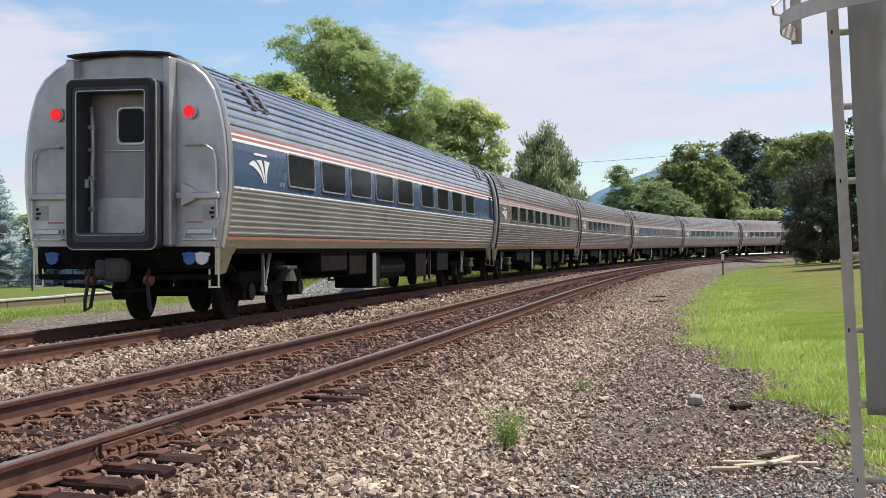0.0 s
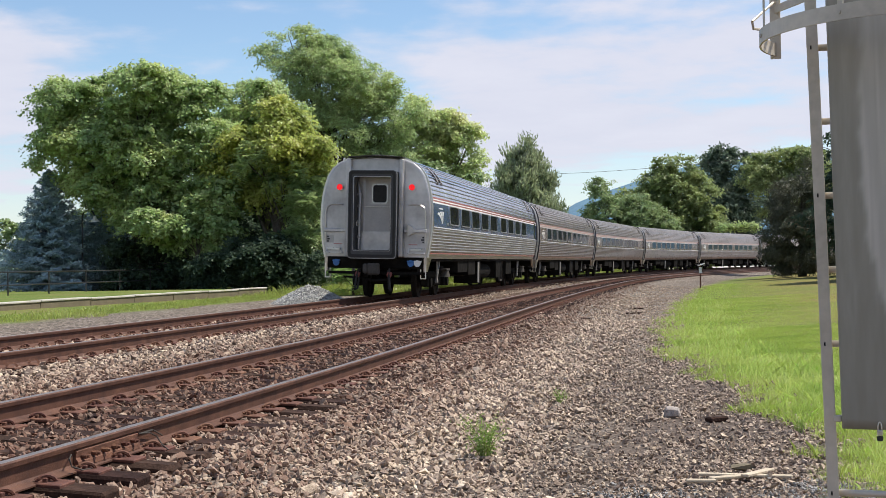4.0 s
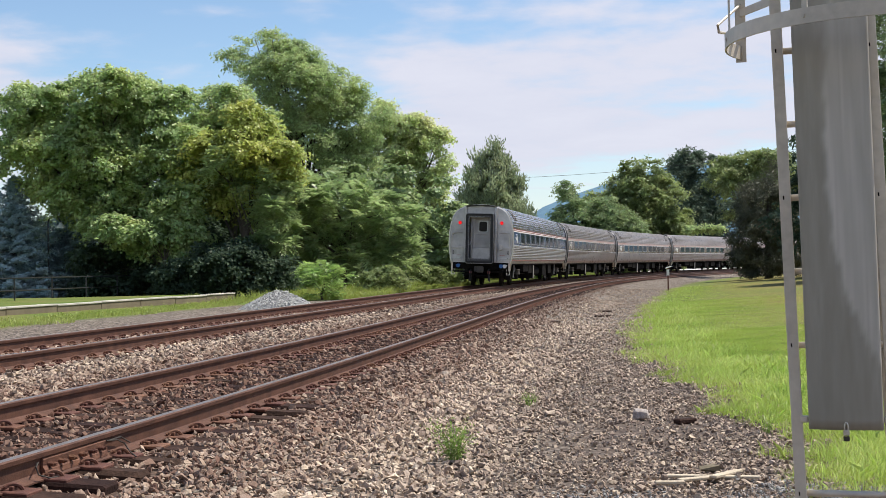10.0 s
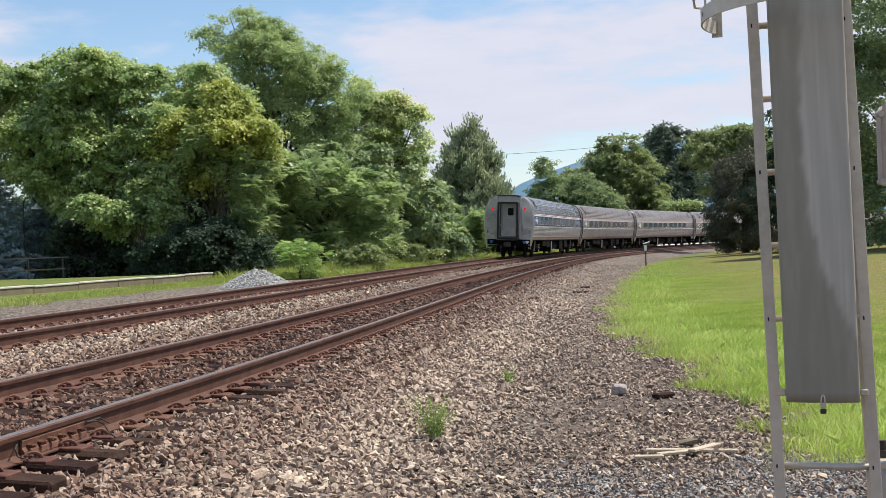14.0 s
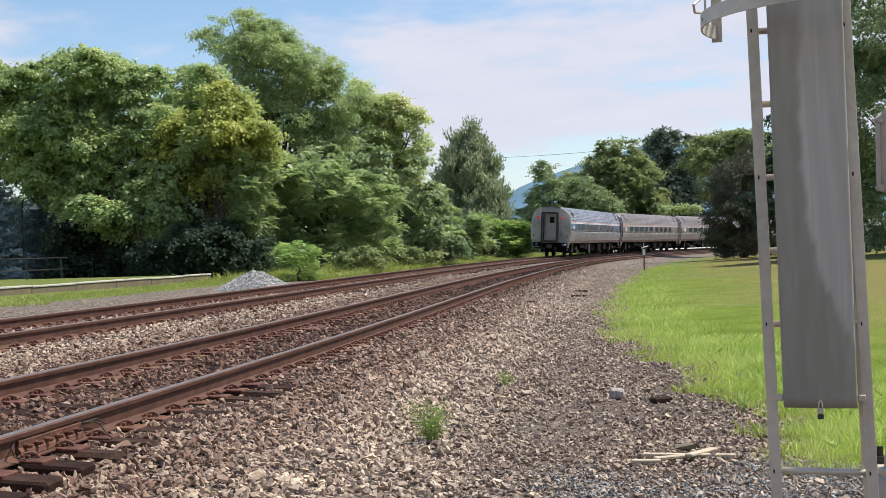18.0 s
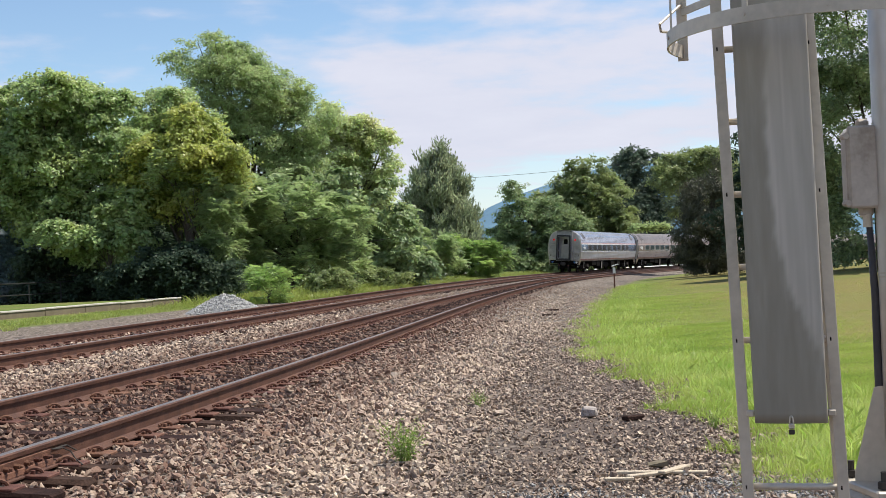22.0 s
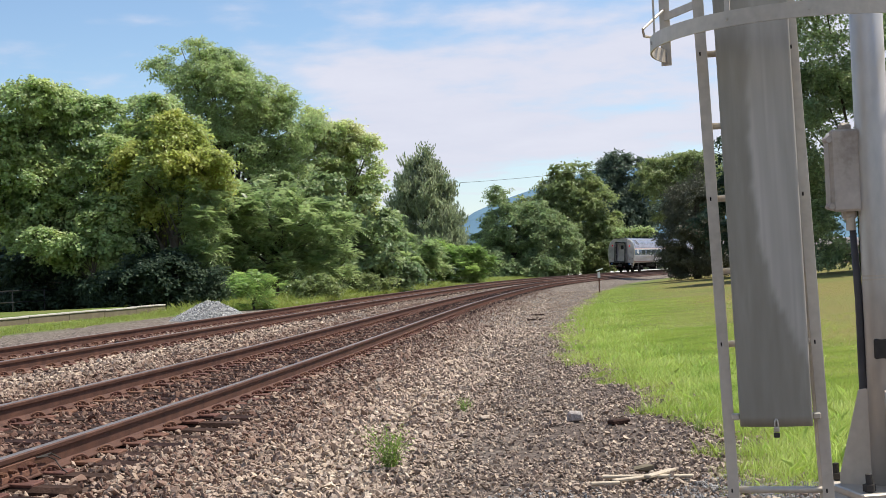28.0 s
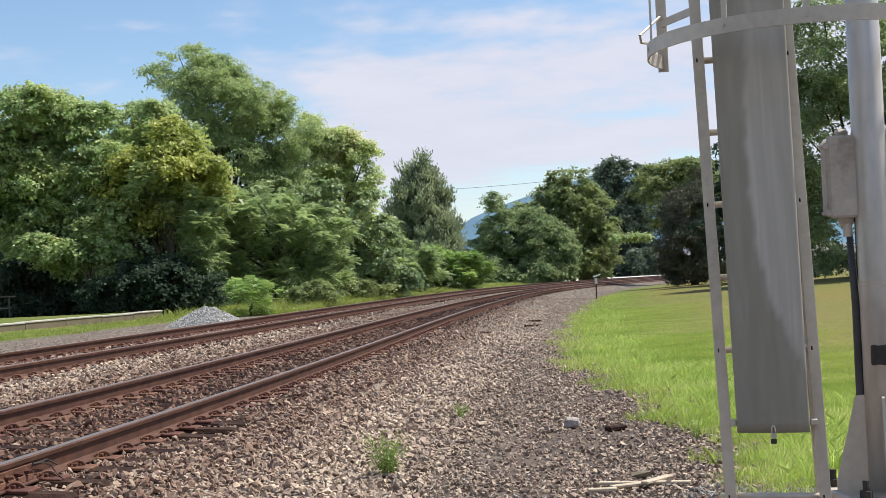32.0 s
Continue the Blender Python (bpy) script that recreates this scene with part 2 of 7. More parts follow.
FINE_STONE = mat("fine_grey_gravel", [(0.15, 0.145, 0.135), (0.27, 0.26, 0.245), (0.42, 0.405, 0.385)], 9, 0.9, 0, 0.3, 90, island=0.4)
PILE_STONE = mat("pile_stone", [(0.286, 0.282, 0.275), (0.416, 0.410, 0.390), (0.546, 0.538, 0.500)], 9, 0.9, 0, 0.3, 90, island=0.3)
CONCRETE = mat("concrete", [(0.36, 0.33, 0.28), (0.46, 0.43, 0.38), (0.55, 0.52, 0.46)], 2.5, 0.9, 0, 0.25, 40)
WALL_FACE = mat("stained_wall_face", [(0.124, 0.099, 0.062), (0.198, 0.162, 0.104)], 2.0, 0.9, 0, 0.3, 30)
GALV = mat("galvanised_steel", [(0.420, 0.374, 0.305), (0.548, 0.488, 0.404), (0.650, 0.581, 0.482)], 3, 0.45, 0.3, 0.05, 30)
GALV_POLE = mat("galvanised_pole", [(0.427, 0.405, 0.370), (0.577, 0.544, 0.493), (0.678, 0.641, 0.582)], 2.5, 0.4, 0.4, 0.04, 30, streak=3)
SHIELD = mat("aged_shield_plate", [(0.224, 0.208, 0.165), (0.289, 0.269, 0.218), (0.389, 0.363, 0.304)], 3.4, 0.48, 0.12, 0.03, 14, fine=0.3, streak=7, attr="pale_patch", attr_color=(0.62, 0.585, 0.525))
BOX_GREY = mat("weathered_box_paint", [(0.253, 0.207, 0.167), (0.460, 0.409, 0.351), (0.575, 0.521, 0.454)], 5, 0.65, 0.05, 0.1, 40, fine=0.22)
CONDUIT = mat("dark_grey_conduit", [(0.045, 0.042, 0.045), (0.075, 0.07, 0.074)], 6, 0.6, 0, 0.05)
ROCK_GREY = mat("grey_brown_rock", [(0.20, 0.165, 0.145), (0.36, 0.31, 0.28), (0.48, 0.43, 0.39)], 14, 0.9, 0, 0.4, 60)
BRASS = mat("padlock_brass", [(0.45, 0.42, 0.34), (0.6, 0.57, 0.5)], 20, 0.35, 0.7)
FENCE_BLACK = mat("black_fence_paint", [(0.014, 0.014, 0.015), (0.03, 0.03, 0.032)], 6, 0.5)
BARK = mat("bark", [(0.035, 0.027, 0.02), (0.085, 0.068, 0.052), (0.13, 0.11, 0.09)], 6, 0.95, 0, 0.6, 30)
PALE_WOOD = mat("bleached_wood", [(0.42, 0.34, 0.24), (0.58, 0.49, 0.37)], 8, 0.85, 0, 0.3, 60)


def leaf_mat(name, dark, mid, bright, spread=0.3, thin=0.5, scale=0.5, spec=0.5):
    return mat(name, [dark, mid, bright], scale, 0.42, 0, 0, island=spread, thin=thin, fine=0.3, spec=spec)


LEAF_MAPLE = leaf_mat("maple_leaf", (0.275, 0.385, 0.180), (0.405, 0.515, 0.220), (0.570, 0.620, 0.250))
LEAF_BRIGHT = leaf_mat("yellow_green_leaf", (0.282, 0.364, 0.115), (0.455, 0.501, 0.137), (0.647, 0.638, 0.178))
LEAF_ASH = leaf_mat("ash_leaf", (0.399, 0.504, 0.238), (0.598, 0.678, 0.312), (0.740, 0.725, 0.432))
LEAF_LAWN = leaf_mat("lawn_tree_leaf", (0.174, 0.257, 0.129), (0.279, 0.365, 0.169), (0.444, 0.513, 0.248))
LEAF_LOCUST = leaf_mat("locust_leaf", (0.276, 0.383, 0.181), (0.418, 0.517, 0.233), (0.617, 0.675, 0.328))
# leaf colour darkened to carry the shade below tall crowns
LEAF_SHADE = leaf_mat("shade_dark_leaf", (0.053, 0.086, 0.060), (0.091, 0.133, 0.086), (0.154, 0.202, 0.126), spec=0.1)
LEAF_AILANTHUS = leaf_mat("ailanthus_leaf", (0.220, 0.319, 0.141), (0.358, 0.458, 0.201), (0.540, 0.631, 0.298))
LEAF_SUMAC = leaf_mat("sumac_leaf", (0.200, 0.322, 0.097), (0.322, 0.457, 0.133), (0.459, 0.582, 0.193))
LEAF_POPLAR = leaf_mat("upright_tree_leaf", (0.230, 0.291, 0.168), (0.348, 0.405, 0.242), (0.512, 0.546, 0.354))
LEAF_FAR = leaf_mat("far_tree_leaf", (0.188, 0.244, 0.105), (0.282, 0.345, 0.136), (0.414, 0.470, 0.185))
LEAF_FAR_DARK = leaf_mat("far_dark_leaf", (0.075, 0.115, 0.080), (0.120, 0.170, 0.115), (0.190, 0.240, 0.160))
LEAF_CEDAR = leaf_mat("cedar_needle", (0.058, 0.072, 0.040), (0.104, 0.112, 0.062), (0.177, 0.169, 0.098), thin=0.2)
LEAF_SPRUCE = leaf_mat("spruce_needle", (0.208, 0.285, 0.297), (0.333, 0.451, 0.478), (0.540, 0.623, 0.623), thin=0.15)
GRASS = leaf_mat("grass_blade", (0.270, 0.390, 0.065), (0.390, 0.500, 0.095), (0.540, 0.590, 0.170), thin=0.55, scale=0.8, spread=0.25)
GRASS_LONG = leaf_mat("long_grass_blade", (0.40, 0.53, 0.12), (0.54, 0.65, 0.18), (0.66, 0.70, 0.29), thin=0.62, scale=0.8, spread=0.2)
GRASS_FAR = leaf_mat("dry_grass_blade", (0.26, 0.33, 0.07), (0.39, 0.45, 0.11), (0.52, 0.55, 0.19), thin=0.45, scale=0.5, spread=0.25)
WEED = leaf_mat("weed_leaf", (0.22, 0.34, 0.07), (0.30, 0.42, 0.10), (0.42, 0.52, 0.16), thin=0.5, scale=3)

# ---- mesh helpers ----
class Shape:
    """Collects vertices and faces of one mesh."""

    def __init__(self):
        self.v, self.f = [], []

    def add(self, verts, faces):
        n = len(self.v)
        self.v += [tuple(p) for p in verts]
        self.f += [tuple(i + n for i in q) for q in faces]
        return self

    def box(self, x0, x1, y0, y1, z0, z1, c=0.0, m=None):
        """A box with chamfered edges."""
        if c <= 0:
            v = [(x, y, z) for x in (x0, x1) for y in (y0, y1) for z in (z0, z1)]
            f = [(0, 1, 3, 2), (4, 6, 7, 5), (0, 4, 5, 1), (2, 3, 7, 6), (0, 2, 6, 4), (1, 5, 7, 3)]
        else:
            v, ids = [], {}
            for i, x in enumerate((x0, x1)):
                for j, y in enumerate((y0, y1)):
                    for k, z in enumerate((z0, z1)):
                        sx, sy, sz = (c, -c)[i], (c, -c)[j], (c, -c)[k]
                        for ax, p in enumerate(((x, y + sy, z + sz), (x + sx, y, z + sz), (x + sx, y + sy, z))):
                            ids[i, j, k, ax] = len(v)
                            v.append(p)
            f = []
            for side in (0, 1):
                f.append([ids[side, a, b, 0] for a, b in ((0, 0), (0, 1), (1, 1), (1, 0))])
                f.append([ids[a, side, b, 1] for a, b in ((0, 0), (1, 0), (1, 1), (0, 1))])
                f.append([ids[a, b, side, 2] for a, b in ((0, 0), (0, 1), (1, 1), (1, 0))])
                if side:
                    for q in f[-3:]:
                        q.reverse()
            for a in (0, 1):
                for b in (0, 1):
                    f.append([ids[0, a, b, 1], ids[1, a, b, 1], ids[1, a, b, 2], ids[0, a, b, 2]])
                    f.append([ids[a, 0, b, 0], ids[a, 1, b, 0], ids[a, 1, b, 2], ids[a, 0, b, 2]])
                    f.append([ids[a, b, 0, 0], ids[a, b, 1, 0], ids[a, b, 1, 1], ids[a, b, 0, 1]])
                    for k in (0, 1):
                        f.append([ids[k, a, b, 0], ids[k, a, b, 1], ids[k, a, b, 2]])
        if m is not None:
            v = [tuple(m @ Vector(p)) for p in v]
        return self.add(v, f)

    def tube(self, pts, r, n=8, caps=True):
        """A round bar along points; r may be one radius or one a point."""
        pts = [Vector(p) for p in pts]
        rs = r if isinstance(r, (list, tuple)) else [r] * len(pts)
        rings, ref = [], None
        for i, p in enumerate(pts):
            t = (pts[min(i + 1, len(pts) - 1)] - pts[max(i - 1, 0)]).normalized()
            if ref is None:
                ref = t.orthogonal().normalized()
            ref = (ref - t * ref.dot(t)).normalized()
            s = t.cross(ref)
            rings.append([p + (ref * math.cos(2 * math.pi * k / n) + s * math.sin(2 * math.pi * k / n)) * rs[i] for k in range(n)])
        v = [q for ring in rings for q in ring]
        f = [(i * n + k, i * n + (k + 1) % n, (i + 1) * n + (k + 1) % n, (i + 1) * n + k) for i in range(len(pts) - 1) for k in range(n)]
        if caps:
            f += [tuple(range(n - 1, -1, -1)), tuple(range(len(v) - n, len(v)))]
        return self.add(v, f)

    def drum(self, c, axis, r, half, n=20, r2=None):
        c, a = Vector(c), Vector(axis).normalized()
        return self.tube([c - a * half, c + a * half], [r, r if r2 is None else r2], n)

    def bar(self, a, b, w, h, up=(0, 0, 1), c=0.0):
        """A flat bar from a to b, w wide and h high."""
        a, b = Vector(a), Vector(b)
        t = (b - a).normalized()
        s = t.cross(Vector(up)).normalized()
        u = s.cross(t)
        m = Matrix((t, s, u)).transposed().to_4x4()
        m.translation = a
        return self.box(0, (b - a).length, -w / 2, w / 2, -h / 2, h / 2, c, m)

    def sweep(self, profile, pts, ups, closed=True):
        """profile (side, up) swept along pts; ups gives (side, up) directions at each point."""
        n = len(profile)
        v = []
        for p, (sd, u) in zip(pts, ups):
            v += [Vector(p) + sd * a + u * b for a, b in profile]
        last = n if closed else n - 1
        f = [(i * n + k, i * n + (k + 1) % n, (i + 1) * n + (k + 1) % n, (i + 1) * n + k) for i in range(len(pts) - 1) for k in range(last)]
        if closed:
            f += [tuple(range(n - 1, -1, -1)), tuple(range(len(v) - n, len(v)))]
        return self.add(v, f)

    def mesh(self, name, material, smooth=False):
        me = bpy.data.meshes.new(name)
        me.from_pydata(self.v, [], self.f)
        me.materials.append(material)
        if smooth:
            me.polygons.foreach_set("use_smooth", [True] * len(me.polygons))
        me.update()
        return me


def fix_normals(me):
    bm = bmesh.new()
    bm.from_mesh(me)
    bmesh.ops.recalc_face_normals(bm, faces=bm.faces)
    bm.to_mesh(me)
    bm.free()
    return me


def part(name, shape, material, parent=None, label="", smooth=False, at=None):
    """One mesh object, under a thing or under a part."""
    me = shape if isinstance(shape, bpy.types.Mesh) else fix_normals(shape.mesh(name, material, smooth))
    ob = new(name, me)
    ob.parent = parent
    if at is not None:
        ob.matrix_basis = at
    return tagged(ob, label) if label else ob


def thing(name, label, category, group="", kind="", at=None):
    ob = new(name)
    ob.empty_display_size = 0.2
    if at is not None:
        ob.matrix_basis = at
    return tagged(ob, label, category, group, kind)


def bulk(name, verts, faces, material, attrs=None, smooth=False):
    """A large mesh from numpy arrays: verts (n, 3), faces (m, k)."""
    me = bpy.data.meshes.new(name)
    k = faces.shape[1]
    me.vertices.add(len(verts))
    me.vertices.foreach_set("co", np.ascontiguousarray(verts, np.float32).ravel())
    me.loops.add(faces.size)
    me.loops.foreach_set("vertex_index", np.ascontiguousarray(faces, np.int32).ravel())
    me.polygons.add(len(faces))
    me.polygons.foreach_set("loop_start", np.arange(0, faces.size, k, dtype=np.int32))
    me.polygons.foreach_set("use_smooth", np.full(len(faces), smooth))
    me.materials.append(material)
    for key, val in (attrs or {}).items():
        me.attributes.new(key, "FLOAT", "POINT").data.foreach_set("value", np.ascontiguousarray(val, np.float32))
    me.update(calc_edges=True)
    return me


def wobble(x, y, f, seed=0.0):
    """Cheap smooth unevenness of about -1 to 1."""
    return (np.sin(x * f + 1.7 * np.sin(y * f * 0.7 + seed) + seed) + np.sin(y * f * 1.3 + 1.3 * np.sin(x * f * 0.9 + seed * 2)) + np.sin((x + y) * f * 2.1 + seed * 3) * 0.5) / 2.5


# ---- ground ----
def grass_edge(s):
    """Distance right of the near track's centre at which the lawn begins."""
    return np.interp(s, (-20, 4, 10, 16, 25, 45, 70, 95, 130), (6.6, 6.2, 5.5, 4.7, 4.5, 4.9, 5.4, 5.6, 6.5))


def ground_z(x, y):
    s, d = to_line(x, y)
    r = d - SPACING
    lean = np.tan(far_lean(s))
    bed = -0.215
    far_left, far_right = LIFT + lean * 1.5 + bed, LIFT - lean * 1.4 + bed
    near_left, near_right = 0.0555 * 1.4 + bed, -0.0555 * 1.4 + bed
    bare = np.interp(s, (2.4, 3.4, 5.0, 5.4, 6.2, 6.8), (0.055, 0.0, 0.0, 0.04, 0.04, 0.0))
    z = np.full(s.shape, 0.2)
    pts = [(-400, 0.2 + 0 * s), (-13, 0.15 + 0 * s), (-9.0, -0.10 + 0 * s), (-5.0, -0.10 + 0 * s), (-2.9, -0.13 + 0 * s), (-1.6, far_left), (1.4, far_right), (SPACING - 1.4, near_left),
           (SPACING + 0.80, near_right + 0.035), (SPACING + 1.0, near_right + 0.03 - bare), (SPACING + 1.5, near_right + 0.022 - bare), (SPACING + 2.9, -0.47 + 0 * s), (SPACING + 5.0, -0.46 + 0 * s), (SPACING + 25, 0.42 + 0 * s), (SPACING + 60, 0.5 + 0 * s), (SPACING + 400, 0.6 + 0 * s)]
    for (d0, z0), (d1, z1) in zip(pts[:-1], pts[1:]):
        k = np.clip((d - d0) / (d1 - d0), 0, 1)
        z = np.where((d >= d0) & (d <= d1), z0 + (z1 - z0) * k, z)
    z = z + grade(s)
    rough = np.where((r > 2) & (r < 4.5), 0.02, 0.006)
    z = z + rough * wobble(x, y, 1.7) + 0.4 * rough * wobble(x, y, 5.3, 2.0)
    z = np.where(d > 420, 0.6, z)
    # the raised terrace behind the low wall
    wall_d = WALL_D(s)
    z = np.where((s < WALL_END) & (d < wall_d - 0.1), 0.18 + 0.02 * wobble(x, y, 0.8), z)
    return z


WALL_END = 48.0


def WALL_D(s):
    return -10.4 + 0.06 * (s - 36.0)


def graded(stops):
    out = []
    for a, b, st in stops:
        out += list(np.arange(a, b, st))
    return np.array(out + [stops[-1][1]])


def make_ground():
    gx = graded([(-3000, -400, 250), (-400, -90, 31), (-90, -26, 2.0), (-26, -12, 0.5), (-12, 8, 0.2), (8, 24, 0.4), (24, 90, 1.0), (90, 400, 31), (400, 3000, 250)])
    gy = graded([(-600, -60, 90), (-60, -8, 4), (-8, 3, 0.6), (3, 34, 0.2), (34, 70, 0.5), (70, 200, 1.2), (200, 400, 10), (400, 3600, 200)])
    X, Y = np.meshgrid(gx, gy)
    s, d = to_line(X.ravel(), Y.ravel())
    x, y = X.ravel(), Y.ravel()
    z = ground_z(x, y)
    nx, ny = len(gx), len(gy)
    i = np.arange(nx * ny).reshape(ny, nx)
    faces = np.stack([i[:-1, :-1], i[:-1, 1:], i[1:, 1:], i[1:, :-1]], -1).reshape(-1, 4)
    r = d - SPACING
    edge = grass_edge(s) + 0.25 * wobble(x, y, 1.1, 4.0) + 0.12 * wobble(x, y, 4.3)
    grass = np.clip((r - edge) / 0.35 + 0.5, 0, 1)
    # the bare patch of gravel round the mast
    patch = np.clip((8.6 + 0.3 * wobble(x, y, 2.0) - np.hypot(x * 0.9, y)) / 0.5, 0, 1) * (y > -8)
    grass = grass * (1 - patch)
    left = np.clip((np.interp(s, (38, 50), (-6.9, -3.9)) - d + 0.5 * wobble(x, y, 0.9, 1.0)) / 0.8, 0, 1)
    grass = np.maximum(grass, left)
    grass = np.where((s > 150) & (s < 215) & (d < -5.5) & (d > -70), 0, grass)
    pale = np.where((s > 150) & (s < 215) & (d < -5.5) & (d > -70), 1.0, 0.0)
    rust = np.clip(1.75 - np.abs(r), 0, 0.5) * 1.6 + np.clip(1.6 - np.abs(d), 0, 0.5) * 1.2
    soil = np.clip((r - 3.2) / 1.2, 0, 1) * np.clip((grass_edge(s) + 1.0 - r) / 0.8, 0, 1) * np.clip((27 - y) / 10, 0, 1)
    dry = np.where(d > 0, np.clip((r - edge - 1.0) / 3.0, 0, 1) * np.clip(0.85 + 0.5 * wobble(x, y, 0.22, 2.0), 0, 1), 0.0)
    me = bulk("ground", np.stack([x, y, z], -1), faces, GROUND_MAT, {"grass": grass, "rust": rust, "soil": soil, "pale": pale, "dry": dry}, smooth=True)
    ob = new("ground", me)
    tagged(ob, "gravelled railway bed with a mown green lawn alongside", "ground", kind="structure")


def ground_material():
    ma = bpy.data.materials.new("gravel_and_lawn")
    ma.use_nodes = True
    nt = ma.node_tree
    N, L = nt.nodes.new, nt.links.new
    bs = nt.nodes["Principled BSDF"]
    co = N("ShaderNodeTexCoord")

    def noise_tex(scale, detail=5, rough=0.55):
        n = N("ShaderNodeTexNoise")
        L(co.outputs["Object"], n.inputs["Vector"])
        n.inputs["Scale"].default_value, n.inputs["Detail"].default_value, n.inputs["Roughness"].default_value = scale, detail, rough
        return n.outputs[0]

    def ramp(fac, *stops):
        r = N("ShaderNodeValToRGB")
        L(fac, r.inputs[0])
        e = r.color_ramp.elements
        while len(e) < len(stops):
            e.new(0.5)
        for i, (p, c) in enumerate(stops):
            e[i].position, e[i].color = p, (*c, 1)
        return r.outputs[0]

    def mixed(fac, a, b):
        x = N("ShaderNodeMix")
        x.data_type = "RGBA"
        if isinstance(fac, float):
            x.inputs[0].default_value = fac
        else:
            L(fac, x.inputs[0])
        for k, q in ((6, a), (7, b)):
            if isinstance(q, tuple):
                x.inputs[k].default_value = (*q, 1)
            else:
                L(q, x.inputs[k])
        return x.outputs[2]

    def attr(name):
        a = N("ShaderNodeAttribute")
        a.attribute_name = name
        return a.outputs["Fac"]

    vor = N("ShaderNodeTexVoronoi")
    L(co.outputs["Object"], vor.inputs["Vector"])
    vor.inputs["Scale"].default_value = 17.0
    sepc = N("ShaderNodeSeparateColor")
    L(vor.outputs["Color"], sepc.inputs[0])
    gravel = ramp(sepc.outputs[0], (0.0, (0.10, 0.08, 0.064)), (0.5, (0.24, 0.195, 0.157)), (1.0, (0.46, 0.395, 0.33)))
    gaps = N("ShaderNodeMapRange")
    L(vor.outputs["Distance"], gaps.inputs[0])
    gaps.inputs[1].default_value, gaps.inputs[2].default_value = 0.35, 0.75
    gravel = mixed(gaps.outputs[0], gravel, (0.036, 0.028, 0.022))
    gravel = mixed(attr("rust"), gravel, (0.085, 0.05, 0.037))
    soil = ramp(noise_tex(22), (0.35, (0.060, 0.045, 0.037)), (0.65, (0.150, 0.115, 0.094)))
    gravel = mixed(attr("soil"), gravel, soil)
    lawn = ramp(noise_tex(0.35, 4), (0.36, (0.085, 0.140, 0.025)), (0.50, (0.125, 0.160, 0.034)), (0.64, (0.170, 0.155, 0.055)))
    fine = ramp(noise_tex(14, 6, 0.7), (0.35, (0.065, 0.110, 0.018)), (0.65, (0.190, 0.225, 0.055)))
    lawn = mixed(0.35, lawn, fine)
    lawn = mixed(attr("dry"), lawn, ramp(noise_tex(9, 6, 0.7), (0.35, (0.125, 0.116, 0.032)), (0.65, (0.235, 0.188, 0.062))))
    base = mixed(attr("grass"), gravel, lawn)
    base = mixed(attr("pale"), base, (0.62, 0.60, 0.56))
    L(base, bs.inputs["Base Color"])
    bs.inputs["Roughness"].default_value = 0.92
    bs.inputs["Specular IOR Level"].default_value = 0.2
    bp = N("ShaderNodeBump")
    bp.inputs["Strength"].default_value, bp.inputs["Distance"].default_value = 0.7, 0.03
    inv = N("ShaderNodeMath")
    inv.operation = "SUBTRACT"
    inv.inputs[0].default_value = 1.0
    L(vor.outputs["Distance"], inv.inputs[1])
    L(inv.outputs[0], bp.inputs["Height"])
    L(bp.outputs[0], bs.inputs["Normal"])
    return ma


GROUND_MAT = ground_material()
make_ground()


# ---- the two tracks ----
RAIL_HALF = 0.7525
RAIL_PROFILE = ((-0.076, -0.186), (0.076, -0.186), (0.076, -0.176), (0.022, -0.160), (0.010, -0.145), (0.010, -0.052), (0.033, -0.040), (0.0365, -0.010), (0.028, -0.0), (-0.028, -0.0), (-0.0365, -0.010), (-0.033, -0.040), (-0.010, -0.052), (-0.010, -0.145), (-0.022, -0.160), (-0.076, -0.176))


def frame_at(s, d, near):
    """Place on the rail-head plane, and its side (right) and up directions."""
    lean = NEAR_LEAN if near else float(far_lean(s))
    a = float(np.interp(s, S_GRID, LINE_A))
    flat = Vector((math.cos(a), -math.sin(a), 0))
    side = flat * math.cos(lean) - Vector((0, 0, 1)) * math.sin(lean)
    up = flat * math.sin(lean) + Vector((0, 0, 1)) * math.cos(lean)
    c = SPACING if near else 0.0
    p = on_line(s, c, (0.0 if near else LIFT) + float(grade(s))) + side * (d - c)
    return p, side, up


def clip_shape(flip):
    """A sprung rail clip: a bent round bar."""
    sh = Shape()
    k = -1 if flip else 1
    pts = [(-0.060, 0.050 * k, 0.028), (-0.050, 0.060 * k, 0.034)]
    pts += [(-0.050 + 0.015 * i, (0.104 + 0.038 * math.cos(a)) * k, 0.026 + 0.030 * math.sin(a)) for i, a in enumerate((2.7, 2.2, 1.7, 1.2, 0.6, 0.0, -0.5))]
    pts += [(0.056, 0.120 * k, 0.012), (0.060, 0.085 * k, 0.016)]
    return sh.tube(pts, 0.0135, 6)


def tie_meshes():
    rng = random.Random(4)
    out = []
    for i in range(5):
        sh = Shape().box(-0.115, 0.115, -1.3 + rng.uniform(-0.05, 0.05), 1.3 + rng.uniform(-0.12, 0.05), -0.37, -0.188, 0.012 + 0.006 * i % 0.02)
        sh.v = [(x + rng.uniform(-0.008, 0.008), y, z + rng.uniform(-0.008, 0.004)) for x, y, z in sh.v]
        out.append(fix_normals(sh.mesh("tie", TIE)))
    return out


